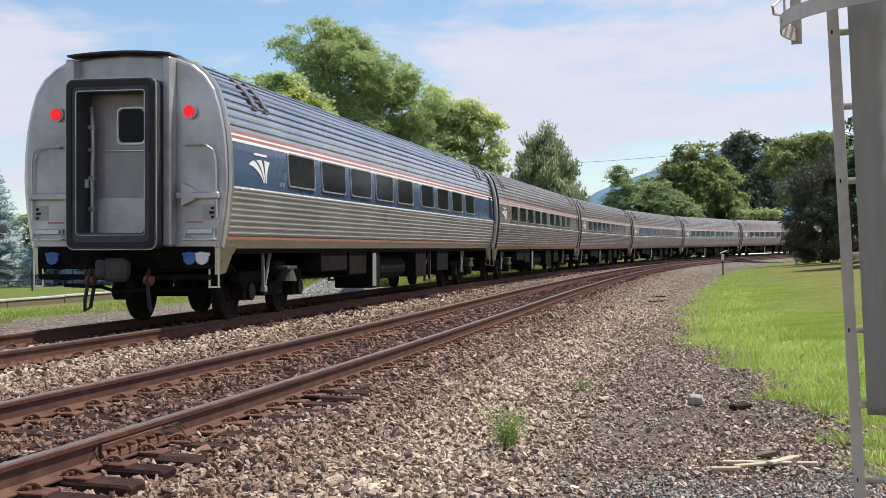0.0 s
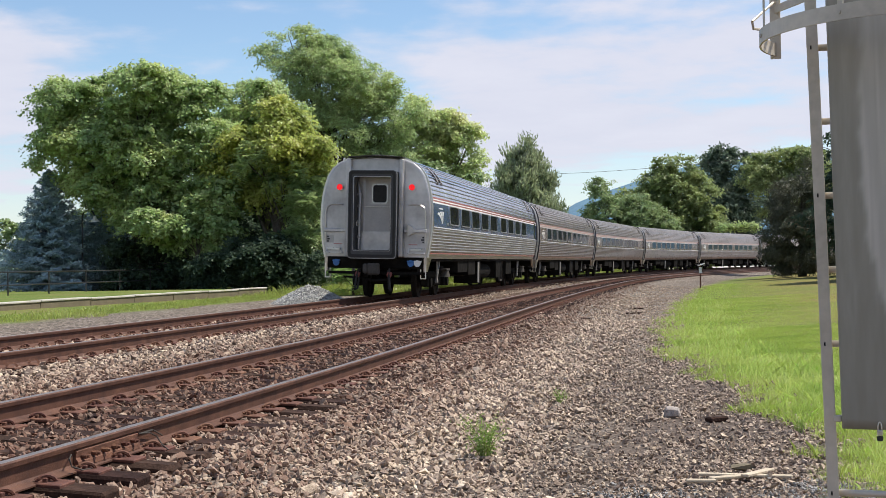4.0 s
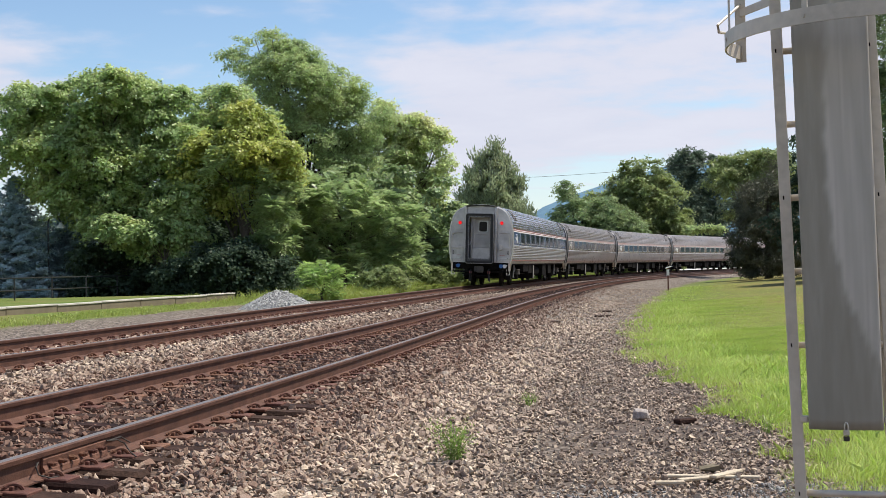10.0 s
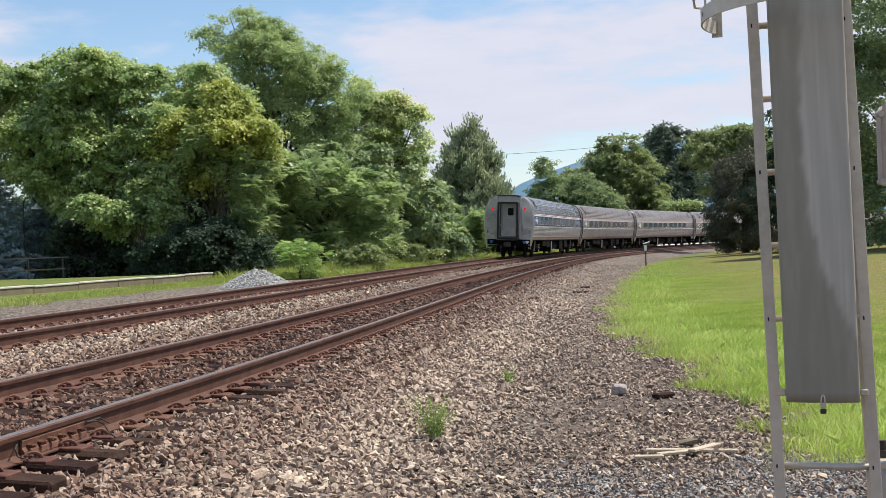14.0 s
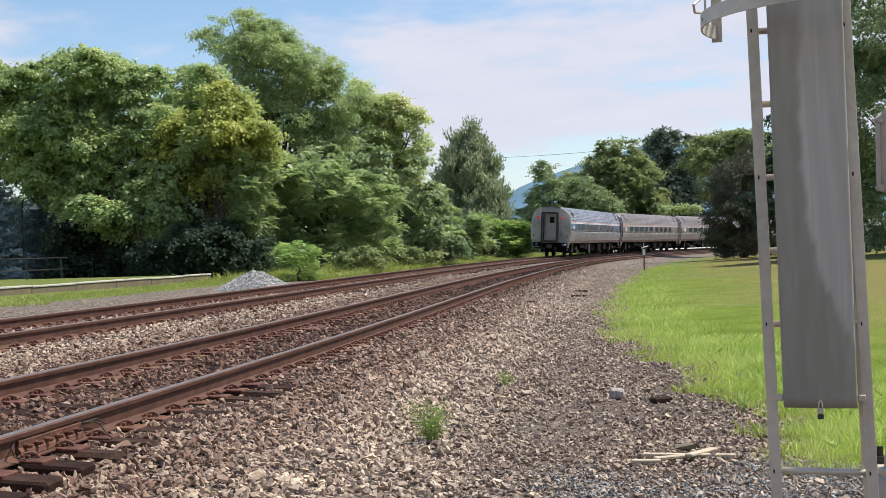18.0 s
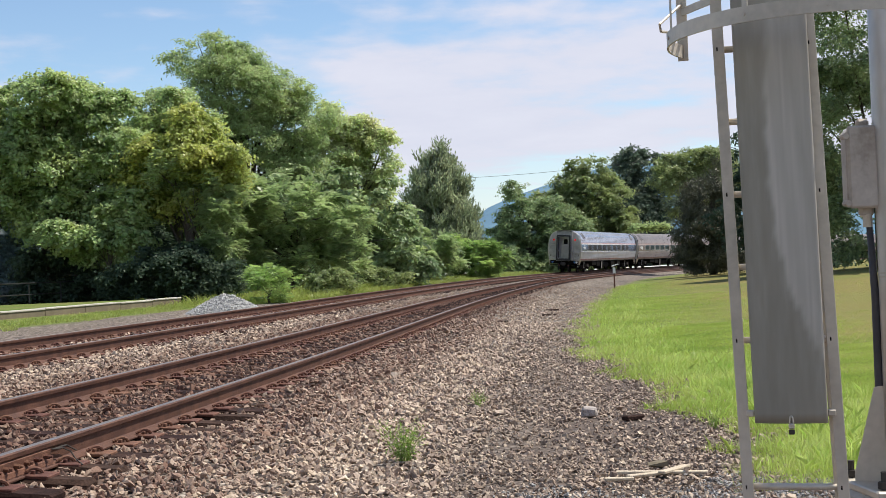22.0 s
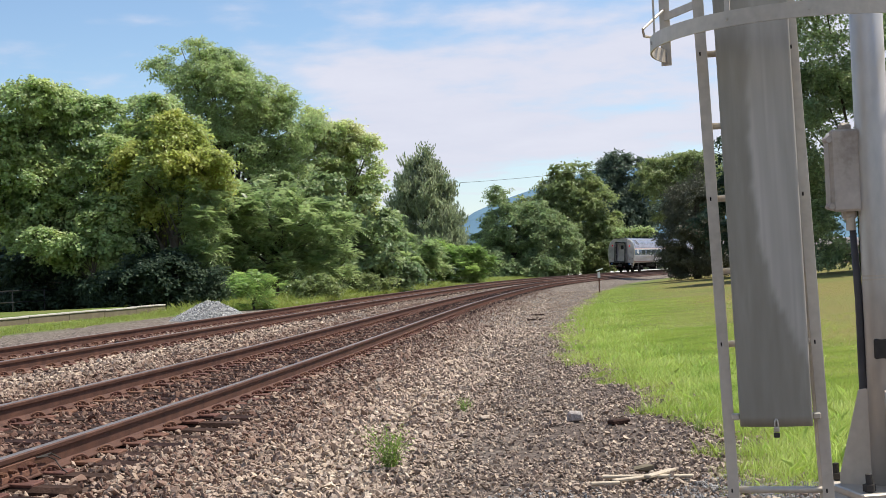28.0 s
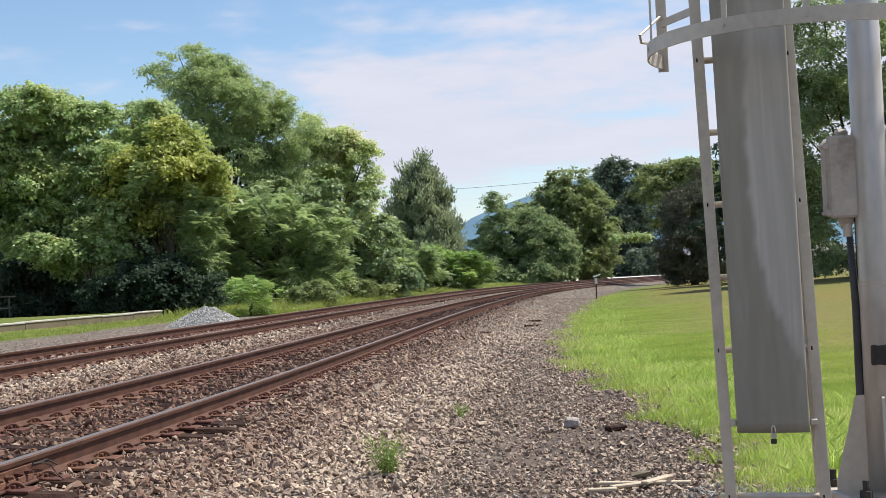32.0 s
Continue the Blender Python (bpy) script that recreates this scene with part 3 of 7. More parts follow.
def make_track(near):
    label = "rusty main line track with wooden ties and spring clips" if near else "rusty second track that the passenger train runs on"
    track = thing("railway_track", label, "railway track", "railway tracks")
    c = SPACING if near else 0.0
    ss = [-40 + 1.0 * i for i in range(291)]
    for d in (c - RAIL_HALF, c + RAIL_HALF):
        fr = [frame_at(s, d, near) for s in ss]
        rail = part("rail", Shape().sweep(RAIL_PROFILE, [f[0] for f in fr], [f[1:] for f in fr]), RUST, track)
        head = ((-0.024, 0.0012), (0.024, 0.0012), (0.027, -0.001), (-0.027, -0.001))
        part("running_surface", Shape().sweep(head, [f[0] for f in fr], [f[1:] for f in fr]), RAIL_HEAD, rail, "polished steel running surface")
    ties = tie_meshes()
    plate = fix_normals(Shape().box(-0.10, 0.10, -0.235, 0.235, -0.195, -0.168, 0.006).box(-0.05, 0.05, 0.085, 0.115, -0.175, -0.140, 0.005).box(-0.05, 0.05, -0.115, -0.085, -0.175, -0.140, 0.005).mesh("tie_plate", RUST_RED))
    clips = [fix_normals(clip_shape(k).mesh("rail_clip", RUST_RED)) for k in (False, True)]
    rng = random.Random(7 if near else 8)
    first, last = (-3.0, 33.5) if near else (8.0, 44.5)
    pieces, rest_ties, rest_clips = [], Shape(), Shape()
    s = -22.0
    while s < 175:
        s += 0.508
        p, side, up = frame_at(s, c, near)
        fwd = up.cross(side)
        yaw = rng.uniform(-0.03, 0.03)
        m = Matrix((fwd, -side, up)).transposed().to_4x4()
        m.translation = p + side * rng.uniform(-0.06, 0.06)
        m = m @ Matrix.Rotation(yaw, 4, "Z")
        own = first <= s <= last
        if own:
            pieces.append(("tie", rng.choice(ties), m))
        else:
            rest_ties.box(-0.115, 0.115, -1.3, 1.3, -0.37, -0.188, 0, m)
        for d in (-RAIL_HALF, RAIL_HALF):
            q, sd, u = frame_at(s, c + d, near)
            mm = Matrix((fwd, -sd, u)).transposed().to_4x4()
            mm.translation = q
            if own:
                pieces.append(("tie_plate", plate, mm))
            elif s < 120:
                rest_clips.box(-0.09, 0.09, -0.19, 0.19, -0.19, -0.172, 0, mm)
            lift = Matrix.Translation((0, 0, -0.186))
            for k in (0, 1):
                if own:
                    pieces.append(("rail_clip", clips[k], mm @ lift @ Matrix.Rotation(rng.uniform(-0.1, 0.1), 4, "Z")))
                elif -10 < s < 110:
                    tmp = Shape()
                    y = -0.06 if k else 0.06
                    tmp.tube([(-0.05, y, 0.03), (-0.02, y * 1.3, 0.065), (0.02, y * 2.0, 0.065), (0.05, y * 2.4, 0.02)], 0.016, 3, False)
                    rest_clips.add([mm @ lift @ Vector(q2) for q2 in tmp.v], tmp.f)
    tagged(part("tie_row", rest_ties, TIE, track), kind="stuff")
    tagged(part("fastening_row", rest_clips, RUST_RED, track), kind="stuff")
    return track, pieces


near_track, NEAR_PIECES = make_track(True)
far_track, FAR_PIECES = make_track(False)


def make_joint(track):
    """Bolted joint bar and bond wires on the near rail."""
    s0, length = 1.85, 0.92
    d = SPACING + RAIL_HALF
    sh = Shape()
    for k in (1, -1):
        pts = [frame_at(s0 + length * i / 4, d, True) for i in range(5)]
        prof = ((0.012 * k, -0.15), (0.052 * k, -0.165), (0.046 * k, -0.13), (0.026 * k, -0.105), (0.032 * k, -0.06), (0.014 * k, -0.05))
        sh.sweep(prof, [q[0] for q in pts], [q[1:] for q in pts])
    bar = part("joint_bar", sh, RUST_RED, track, "rusty bolted joint bar")
    bolts = Shape()
    for i in range(6):
        p, sd, u = frame_at(s0 + 0.08 + i * 0.148, d, True)
        q = p - u * 0.098
        bolts = Shape().drum(q + sd * 0.045, sd, 0.020, 0.022, 6)
        bolts.drum(q + sd * 0.062, sd, 0.011, 0.026, 8)
        part("bolt", bolts, RUST_RED, bar)
    ends = (((s0 - 0.05, 0.02, -0.07), (s0 - 0.15, 0.06, -0.085), (s0 - 0.16, 0.085, -0.13), (s0 - 0.06, 0.11, -0.165), (s0 + 0.03, 0.13, -0.168)),
            ((s0 + length, 0.035, -0.06), (s0 + length + 0.14, 0.055, -0.07), (s0 + length + 0.24, 0.07, -0.11), (s0 + length + 0.16, 0.15, -0.155), (s0 + length + 0.05, 0.25, -0.172)),
            ((s0 + length + 0.02, 0.03, -0.065), (s0 + length + 0.22, 0.045, -0.06), (s0 + length + 0.36, 0.06, -0.12)))
    for run in ends:
        pts = []
        for s, out, up_by in run:
            p, sd, u = frame_at(s, d, True)
            pts.append(p + sd * out + u * up_by)
        part("bond_wire", Shape().tube(pts, 0.0055, 5), UNDER_GREY, track, "rusty signal bond wire")


make_joint(near_track)

# ---- the train ----
WHEELSETS = []
HANGER_GREY = mat("pale_dusty_grey", [(0.16, 0.15, 0.14), (0.26, 0.25, 0.23)], 4, 0.75)
# car space: x forward from the rear coupler face, y left, z up from the rail heads
HALF_SECTION = ((1.47, 1.16), (1.50, 1.30), (1.555, 1.65), (1.595, 2.03), (1.60, 2.25), (1.585, 2.60), (1.55, 2.93), (1.49, 3.22), (1.40, 3.50), (1.27, 3.70), (1.08, 3.86), (0.80, 3.965), (0.45, 4.02), (0.0, 4.04))
BODY_A, BODY_B = 0.55, 25.45


def section_at(z):
    zs = [p[1] for p in HALF_SECTION]
    return float(np.interp(z, zs, [p[0] for p in HALF_SECTION]))


def side_strip(k, z0, z1, ribs=0, depth=0.03, proud=0.0, n=2, x0=BODY_A, x1=BODY_B):
    """A strip of the side between two heights, with pressed ribs along it. k: 1 left, -1 right."""
    prof = []
    if ribs:
        for i in range(ribs):
            for u, h in ((0.0, 0.0), (0.12, 0.0), (0.19, 0.5), (0.32, 0.88), (0.52, 1.0), (0.70, 0.88), (0.84, 0.5), (0.91, 0.0)):
                z = z0 + (z1 - z0) * (i + u) / ribs
                prof.append((section_at(z) + proud + h * depth, z))
        prof.append((section_at(z1) + proud, z1))
    else:
        for i in range(n + 1):
            z = z0 + (z1 - z0) * i / n
            prof.append((section_at(z) + proud, z))
    sh = Shape()
    v = [(x, k * y, z) for x in (x0, x1) for y, z in prof]
    m = len(prof)
    return sh.add(v, [(i, i + 1, m + i + 1, m + i) for i in range(m - 1)])


def roof_shape():
    """The upper body from one cant rail over the crown to the other, ribbed along its length."""
    half = [p for p in HALF_SECTION if p[1] >= 2.93]
    pts = [Vector((0, y, z)) for y, z in half]
    lens = [0.0]
    for a, b in zip(pts[:-1], pts[1:]):
        lens.append(lens[-1] + (b - a).length)
    prof = []
    ribs = 17
    total = lens[-1] * 0.97
    for i in range(ribs):
        for u, h in ((0.0, 0.0), (0.45, 0.0), (0.52, 0.016), (0.66, 0.026), (0.82, 0.024), (0.94, 0.014)):
            t = total * (i + u) / ribs
            y, z = np.interp(t, lens, [p.y for p in pts]), np.interp(t, lens, [p.z for p in pts])
            y2, z2 = np.interp(t + 0.02, lens, [p.y for p in pts]), np.interp(t + 0.02, lens, [p.z for p in pts])
            nrm = Vector((z2 - z, y - y2)).normalized()
            prof.append((y + nrm.x * h, z + nrm.y * h))
    prof.append((0.0, 4.04))
    full = [(y, z) for y, z in prof] + [(-y, z) for y, z in prof[-2::-1]]
    m = len(full)
    return Shape().add([(x, y, z) for x in (BODY_A, BODY_B) for y, z in full], [(i, i + 1, m + i + 1, m + i) for i in range(m - 1)])


def round_rect(w, h, r, n=4):
    pts = []
    for cx, cy, a0 in ((w / 2 - r, h / 2 - r, 0), (-w / 2 + r, h / 2 - r, 90), (-w / 2 + r, -h / 2 + r, 180), (w / 2 - r, -h / 2 + r, 270)):
        for i in range(n + 1):
            a = radians(a0 + 90 * i / n)
            pts.append((cx + r * math.cos(a), cy + r * math.sin(a)))
    return pts


def slab(outline, place, depth, inner=None):
    """A plate with a rounded outline; with inner, a frame. place(u, v, w) gives its points, w is proud of the surface."""
    n = len(outline)
    sh = Shape()
    if inner is None:
        v = [place(u, w, 0) for u, w in outline] + [place(u, w, depth) for u, w in outline]
        f = [(i, (i + 1) % n, n + (i + 1) % n, n + i) for i in range(n)] + [tuple(range(n, 2 * n)), tuple(range(n - 1, -1, -1))]
    else:
        v = [place(u, w, 0) for u, w in outline] + [place(u, w, depth) for u, w in outline] + [place(u, w, depth) for u, w in inner] + [place(u, w, 0) for u, w in inner]
        f = [(r * n + i, r * n + (i + 1) % n, ((r + 1) % 4) * n + (i + 1) % n, ((r + 1) % 4) * n + i) for r in range(4) for i in range(n)]
    return sh.add(v, f)


WINDOWS = ((3.26, 4.81), (5.24, 6.87), (7.24, 8.87), (9.27, 10.86), (11.28, 12.93), (13.86, 15.44), (15.88, 17.48), (17.98, 19.58), (20.05, 21.63))


def make_windows(body, k):
    z = 2.475
    for a, b in WINDOWS:
        mid, w = (a + b) / 2, b - a

        def place(u, v, dep, mid=mid):
            lo, hi = section_at(z - 0.3), section_at(z + 0.3)
            return (mid + u, k * (lo + (hi - lo) * (v + 0.3) / 0.6 + 0.010 + dep), z + v)
        outer, inner = round_rect(w - 0.01, 0.575, 0.09), round_rect(w - 0.06, 0.525, 0.07)
        win = part("window", slab(outer, place, 0.022, inner), TRIM, body, "rounded silver window frame")
        part("pane", slab(inner, place, 0.008), TINT, win, "dark tinted window pane")


def end_cap(x_out, x_in, sign):
    """The rounded end of the body: rim, shoulder and flat face. sign: -1 rear, 1 front."""
    full = [(y, z) for y, z in HALF_SECTION] + [(-y, z) for y, z in HALF_SECTION[-2::-1]]
    n = len(full)
    sh = Shape()
    rings = []
    for x, k in ((x_in, 1.0), (x_in + (x_out - x_in) * 0.5, 0.998), (x_in + (x_out - x_in) * 0.85, 0.988), (x_out, 0.968)):
        rings.append([(x, y * k, 2.45 + (z - 2.45) * k) for y, z in full])
    v = [p for r in rings for p in r]
    f = [(r * n + i, r * n + (i + 1) % n, (r + 1) * n + (i + 1) % n, (r + 1) * n + i) for r in range(3) for i in range(n)]
    for y, z in full:
        u, w = y * 0.968, 2.45 + (z - 2.45) * 0.968 - 2.40
        k = min(0.58 / max(abs(u), 1e-6), 1.10 / max(abs(w), 1e-6))
        v.append((x_out, u * k, 2.40 + w * k))
    f += [(3 * n + i, 3 * n + (i + 1) % n, 4 * n + (i + 1) % n, 4 * n + i) for i in range(n)]
    return sh.add(v, f)


def wheelset(parent, x, name="wheelset"):
    """Two wheels on an axle; its own origin is the axle's centre."""
    axle = part(name, Shape().drum((0, 0, 0), (0, 1, 0), 0.085, 1.0, 12), WHEEL, parent, at=Matrix.Translation((x, 0, 0.457)))
    for k in (-1, 1):
        sh = Shape()
        prof = ((0.06, 0.09), (0.16, 0.09), (0.18, 0.03), (0.36, 0.025), (0.39, 0.065), (0.457, 0.06), (0.457, -0.055), (0.485, -0.06), (0.485, -0.085), (0.38, -0.085), (0.36, -0.03), (0.18, -0.035), (0.14, -0.09), (0.06, -0.09))
        n, m = 28, len(prof)
        v = [(r * math.cos(2 * math.pi * i / n), k * (RAIL_HALF - 0.0 + y), r * math.sin(2 * math.pi * i / n)) for i in range(n) for r, y in prof]
        sh.add(v, [(i * m + j, i * m + (j + 1) % m, ((i + 1) % n) * m + (j + 1) % m, ((i + 1) % n) * m + j) for i in range(n) for j in range(m)])
        for h in range(3):
            a = 2 * math.pi * h / 3
            sh.drum((0.27 * math.cos(a), k * (RAIL_HALF + 0.03), 0.27 * math.sin(a)), (0, 1, 0), 0.035, 0.012, 8)
        part("wheel", sh, WHEEL, axle)
    return axle


def make_truck(car, xc, keyed):
    """Side frames, bolster and springs; the wheelsets hang in it."""
    sh = Shape()
    for k in (-1, 1):
        y = k * 1.02
        sh.box(xc - 1.65, xc + 1.65, y - 0.09, y + 0.09, 0.60, 0.78, 0.03)
        sh.box(xc - 0.5, xc + 0.5, y - 0.10, y + 0.10, 0.36, 0.62, 0.03)
        for dx in (-1.3, 1.3):
            sh.box(xc + dx - 0.22, xc + dx + 0.22, y - 0.12, y + 0.13, 0.32, 0.66, 0.04)
            sh.drum((xc + dx, y + 0.13 * k, 0.457), (0, 1, 0), 0.14, 0.05, 14)
    sh.box(xc - 0.28, xc + 0.28, -1.25, 1.25, 0.70, 0.95, 0.03)
    truck = part("truck", sh, UNDER, car, "grimy steel truck frame, darkened for shade")
    for k in (-1, 1):
        for dx in (-0.3, 0.3):
            coil = [(xc + dx + 0.09 * math.cos(a), k * 1.12 + 0.09 * math.sin(a), 0.66 + 0.022 * a / 1.5) for a in np.arange(0, 6.28 * 3.0, 0.6)]
            part("spring", Shape().tube(coil, 0.018, 5), UNDER, truck)
        v = Shape()
        v.bar((xc - 1.15, k * 1.32, 1.16), (xc - 1.00, k * 1.28, 0.50), 0.05, 0.05, (1, 0, 0), 0.01)
        v.bar((xc - 0.75, k * 1.32, 1.16), (xc - 0.96, k * 1.28, 0.50), 0.05, 0.05, (1, 0, 0), 0.01)
        v.box(xc - 1.03, xc - 0.90, k * 1.28 - 0.04, k * 1.28 + 0.04, 0.44, 0.54, 0.01)
        part("hanger", v, HANGER_GREY, truck, "dusty grey V-shaped hanger")
        d = Shape().drum((xc + 0.10, k * 1.30, 0.70), (0, 0, 1), 0.20, 0.10, 16, 0.14).box(xc - 0.2, xc + 0.35, k * 1.30 - 0.14, k * 1.30 + 0.14, 0.80, 0.86, 0.01)
        part("air_spring", d, UNDER_GREY, truck, "dusty grey air spring")
    sets = [wheelset(truck, xc + dx) for dx in (-1.3, 1.3)]
    if keyed:
        WHEELSETS.extend(sets)


def make_underside(car):
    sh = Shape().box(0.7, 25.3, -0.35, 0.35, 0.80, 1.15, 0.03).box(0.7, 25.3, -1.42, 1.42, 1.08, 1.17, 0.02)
    part("underframe", sh, UNDER, car, "grimy underframe, blackened for the shade beneath")
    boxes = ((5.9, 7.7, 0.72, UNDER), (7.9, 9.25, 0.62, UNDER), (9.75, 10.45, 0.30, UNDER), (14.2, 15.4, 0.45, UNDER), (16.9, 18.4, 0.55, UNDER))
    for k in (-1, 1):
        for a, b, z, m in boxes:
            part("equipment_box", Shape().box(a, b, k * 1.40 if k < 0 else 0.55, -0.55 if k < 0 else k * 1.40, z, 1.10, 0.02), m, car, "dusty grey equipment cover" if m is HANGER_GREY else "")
        part("equipment_cover", Shape().box(9.72, 10.02, min(k * 1.395, k * 1.425), max(k * 1.395, k * 1.425), 0.34, 1.06, 0.01), HANGER_GREY, car, "dusty grey equipment cover")
        part("air_tank", Shape().drum((12.2, k * 1.02, 0.72), (1, 0, 0), 0.27, 1.25, 18).tube([(10.95, k * 1.02, 0.72), (10.85, k * 1.02, 0.72)], [0.27, 0.12], 18), UNDER, car, "grimy cylindrical air tank, darkened for shade")
        st = Shape().bar((15.7, k * 1.3, 1.1), (15.7, k * 1.3, 0.3), 0.06, 0.06, (1, 0, 0)).bar((16.3, k * 1.3, 1.1), (16.3, k * 1.3, 0.3), 0.06, 0.06, (1, 0, 0)).bar((15.7, k * 1.3, 0.32), (16.3, k * 1.3, 0.32), 0.05, 0.05).bar((15.7, k * 1.3, 0.7), (16.3, k * 1.3, 1.05), 0.04, 0.04)
        part("equipment_frame", st, UNDER_GREY, car)
        pipes = Shape().tube([(5.6, k * 0.9, 0.62), (12, k * 0.92, 0.58), (19.8, k * 0.9, 0.62)], 0.04, 6)
        part("brake_pipe", pipes, UNDER, car)


def corner_steps(car, x, k):
    """The tapered corner skirt and its step."""
    sgn = 1 if x < 13 else -1
    sh = Shape()
    y0, y1 = k * 1.40, k * 1.485
    prof = [(x, 1.20), (x + sgn * 0.75, 1.20), (x + sgn * 0.50, 1.06), (x + sgn * 0.22, 0.80), (x, 0.78)]
    v = [(a, y, z) for y in (y0, y1) for a, z in prof]
    n = len(prof)
    sh.add(v, [tuple(range(n)), tuple(range(2 * n - 1, n - 1, -1))] + [(i, (i + 1) % n, n + (i + 1) % n, n + i) for i in range(n)])
    part("corner_skirt", sh, STEEL_TINTED, car, "dull steel corner skirt")
    st = Shape().box(x - 0.01, x + 0.01, k * 1.32 - 0.013, k * 1.32 + 0.013, 0.60, 1.0, 0.003).box(x - 0.01, x + 0.01, k * 1.46 - 0.013, k * 1.46 + 0.013, 0.60, 1.0, 0.003).box(x - 0.02, x + 0.04, min(k * 1.305, k * 1.475), max(k * 1.305, k * 1.475), 0.585, 0.61, 0.003)
    part("step", st, STEEL, car, "bright steel corner step")


def make_end(car, x, sgn, tail):
    """Body end with its gangway frame and door. sgn: -1 for the rear, 1 for the front."""
    xf = x
    cap = part("end_panel", end_cap(xf, xf - sgn * 0.11, sgn), END_GREY, car, "dull grey dented end panel")

    def place(u, v, dep):
        return (xf + sgn * dep, u, v)
    # gangway frame; it stands further out where no car is coupled
    reach = 0.46 if tail else 0.34
    out, inn = round_rect(1.38, 2.46, 0.11), round_rect(1.04, 2.06, 0.06)

    def place_g(u, v, dep):
        return (xf + sgn * dep, u, 2.385 + v + (0.03 if abs(v) < 1.10 else 0))
    part("gangway_frame", slab(out, place_g, reach, inn), DARK_FRAME, car, "dark grey gangway door frame")
    part("rubber_lip", slab(round_rect(1.33, 2.41, 0.10), lambda u, v, dep: (xf + sgn * (reach + dep), u, 2.385 + v), 0.02, round_rect(1.20, 2.26, 0.07)), RUBBER, car)
    part("frame_edge", slab(round_rect(1.08, 2.10, 0.05), lambda u, v, dep: (xf + sgn * (reach - 0.005 + dep), u, 2.40 + v), 0.02, round_rect(1.055, 2.075, 0.04)), END_GREY, car, "thin worn metal edge")
    part("frame_rim", slab(round_rect(1.41, 2.49, 0.12), lambda u, v, dep: (xf + sgn * (reach - 0.03 + dep), u, 2.385 + v), 0.02, round_rect(1.375, 2.455, 0.11)), END_GREY, car, "thin pale rim of the gangway frame")
    if not tail:
        part("bellows", Shape().box(xf + min(0, sgn * 0.42), xf + max(0, sgn * 0.42), -1.25, 1.25, 1.2, 3.72, 0.08), RUBBER, car, "black rubber bellows between cars")
    back = xf - sgn * 0.10
    tun = Shape().add([(x, y, z) for x in (xf + sgn * 0.02, back) for y, z in ((-0.60, 1.28), (0.60, 1.28), (0.60, 3.52), (-0.60, 3.52))], [(0, 1, 5, 4), (1, 2, 6, 5), (2, 3, 7, 6), (3, 0, 4, 7), (4, 5, 6, 7)])
    part("vestibule_wall", tun, END_GREY, car, "grey walls of the end vestibule")
    door = part("end_door", slab(round_rect(0.84, 2.04, 0.03), lambda u, v, dep: (back + sgn * (0.004 + dep), u - 0.10, 2.40 + v), 0.05), DOOR_GREY, car, "light grey end door with a small window")
    part("door_window_frame", slab(round_rect(0.46, 0.56, 0.09), lambda u, v, dep: (back + sgn * (0.054 + dep), u - 0.10, 2.98 + v), 0.018, round_rect(0.41, 0.51, 0.075)), TRIM, door)
    part("door_window", slab(round_rect(0.39, 0.49, 0.07), lambda u, v, dep: (back + sgn * (0.054 + dep), u - 0.10, 2.98 + v), 0.008), TINT, door, "dark door window")
    part("door_rail", Shape().box(back + sgn * 0.075 - 0.012, back + sgn * 0.075 + 0.012, -0.55, 0.36, 2.60, 2.62, 0.004), STEEL, door)
    pipe = Shape().tube([(xf + sgn * 0.10, 0.46, 1.40), (xf + sgn * 0.10, 0.46, 2.1), (xf + sgn * 0.11, 0.44, 2.7), (xf + sgn * 0.10, 0.45, 3.0), (xf + sgn * 0.04, 0.5, 3.25)], 0.035, 8)
    pipe.tube([(xf - sgn * 0.02, 0.50, 1.45), (xf + sgn * 0.02, 0.48, 2.2), (xf - sgn * 0.02, 0.50, 2.95)], 0.018, 6)
    for z in (1.75, 2.2, 2.62, 2.95):
        pipe.box(xf + sgn * 0.10 - 0.05, xf + sgn * 0.10 + 0.05, 0.41, 0.51, z - 0.03, z + 0.03, 0.01)
    part("gangway_pipe", pipe, END_GREY, car, "grey conduit inside the gangway")
    part("plate", Shape().box(xf + sgn * 0.18 - 0.05, xf + sgn * 0.18 + 0.05, 0.500, 0.514, 2.06, 2.18), WHITE, car)
    # beams from the frame up to the roof, and the roof hood
    for y in (-0.76, 0.76):
        part("fairing", Shape().box(xf + min(0, sgn * 0.22), xf + max(0, sgn * 0.22), y - 0.065, y + 0.065, 1.2, 3.95, 0.02), END_GREY, car)
    hood = Shape()
    ys = np.linspace(-0.80, 0.80, 13)
    hv = [(xf + sgn * 0.06 + dx, y, 4.045 - 0.045 * (y / 0.8) ** 2 + dz) for y in ys for dx, dz in ((-0.15, -0.014), (0.15, -0.014), (0.15, 0.014), (-0.15, 0.014))]
    hood.add(hv, [(4 * i + j, 4 * i + (j + 1) % 4, 4 * i + 4 + (j + 1) % 4, 4 * i + 4 + j) for i in range(12) for j in range(4)] + [(0, 1, 2, 3), (51, 50, 49, 48)])
    part("roof_hood", hood, UNDER_GREY, car, "dark weather hood over the end")
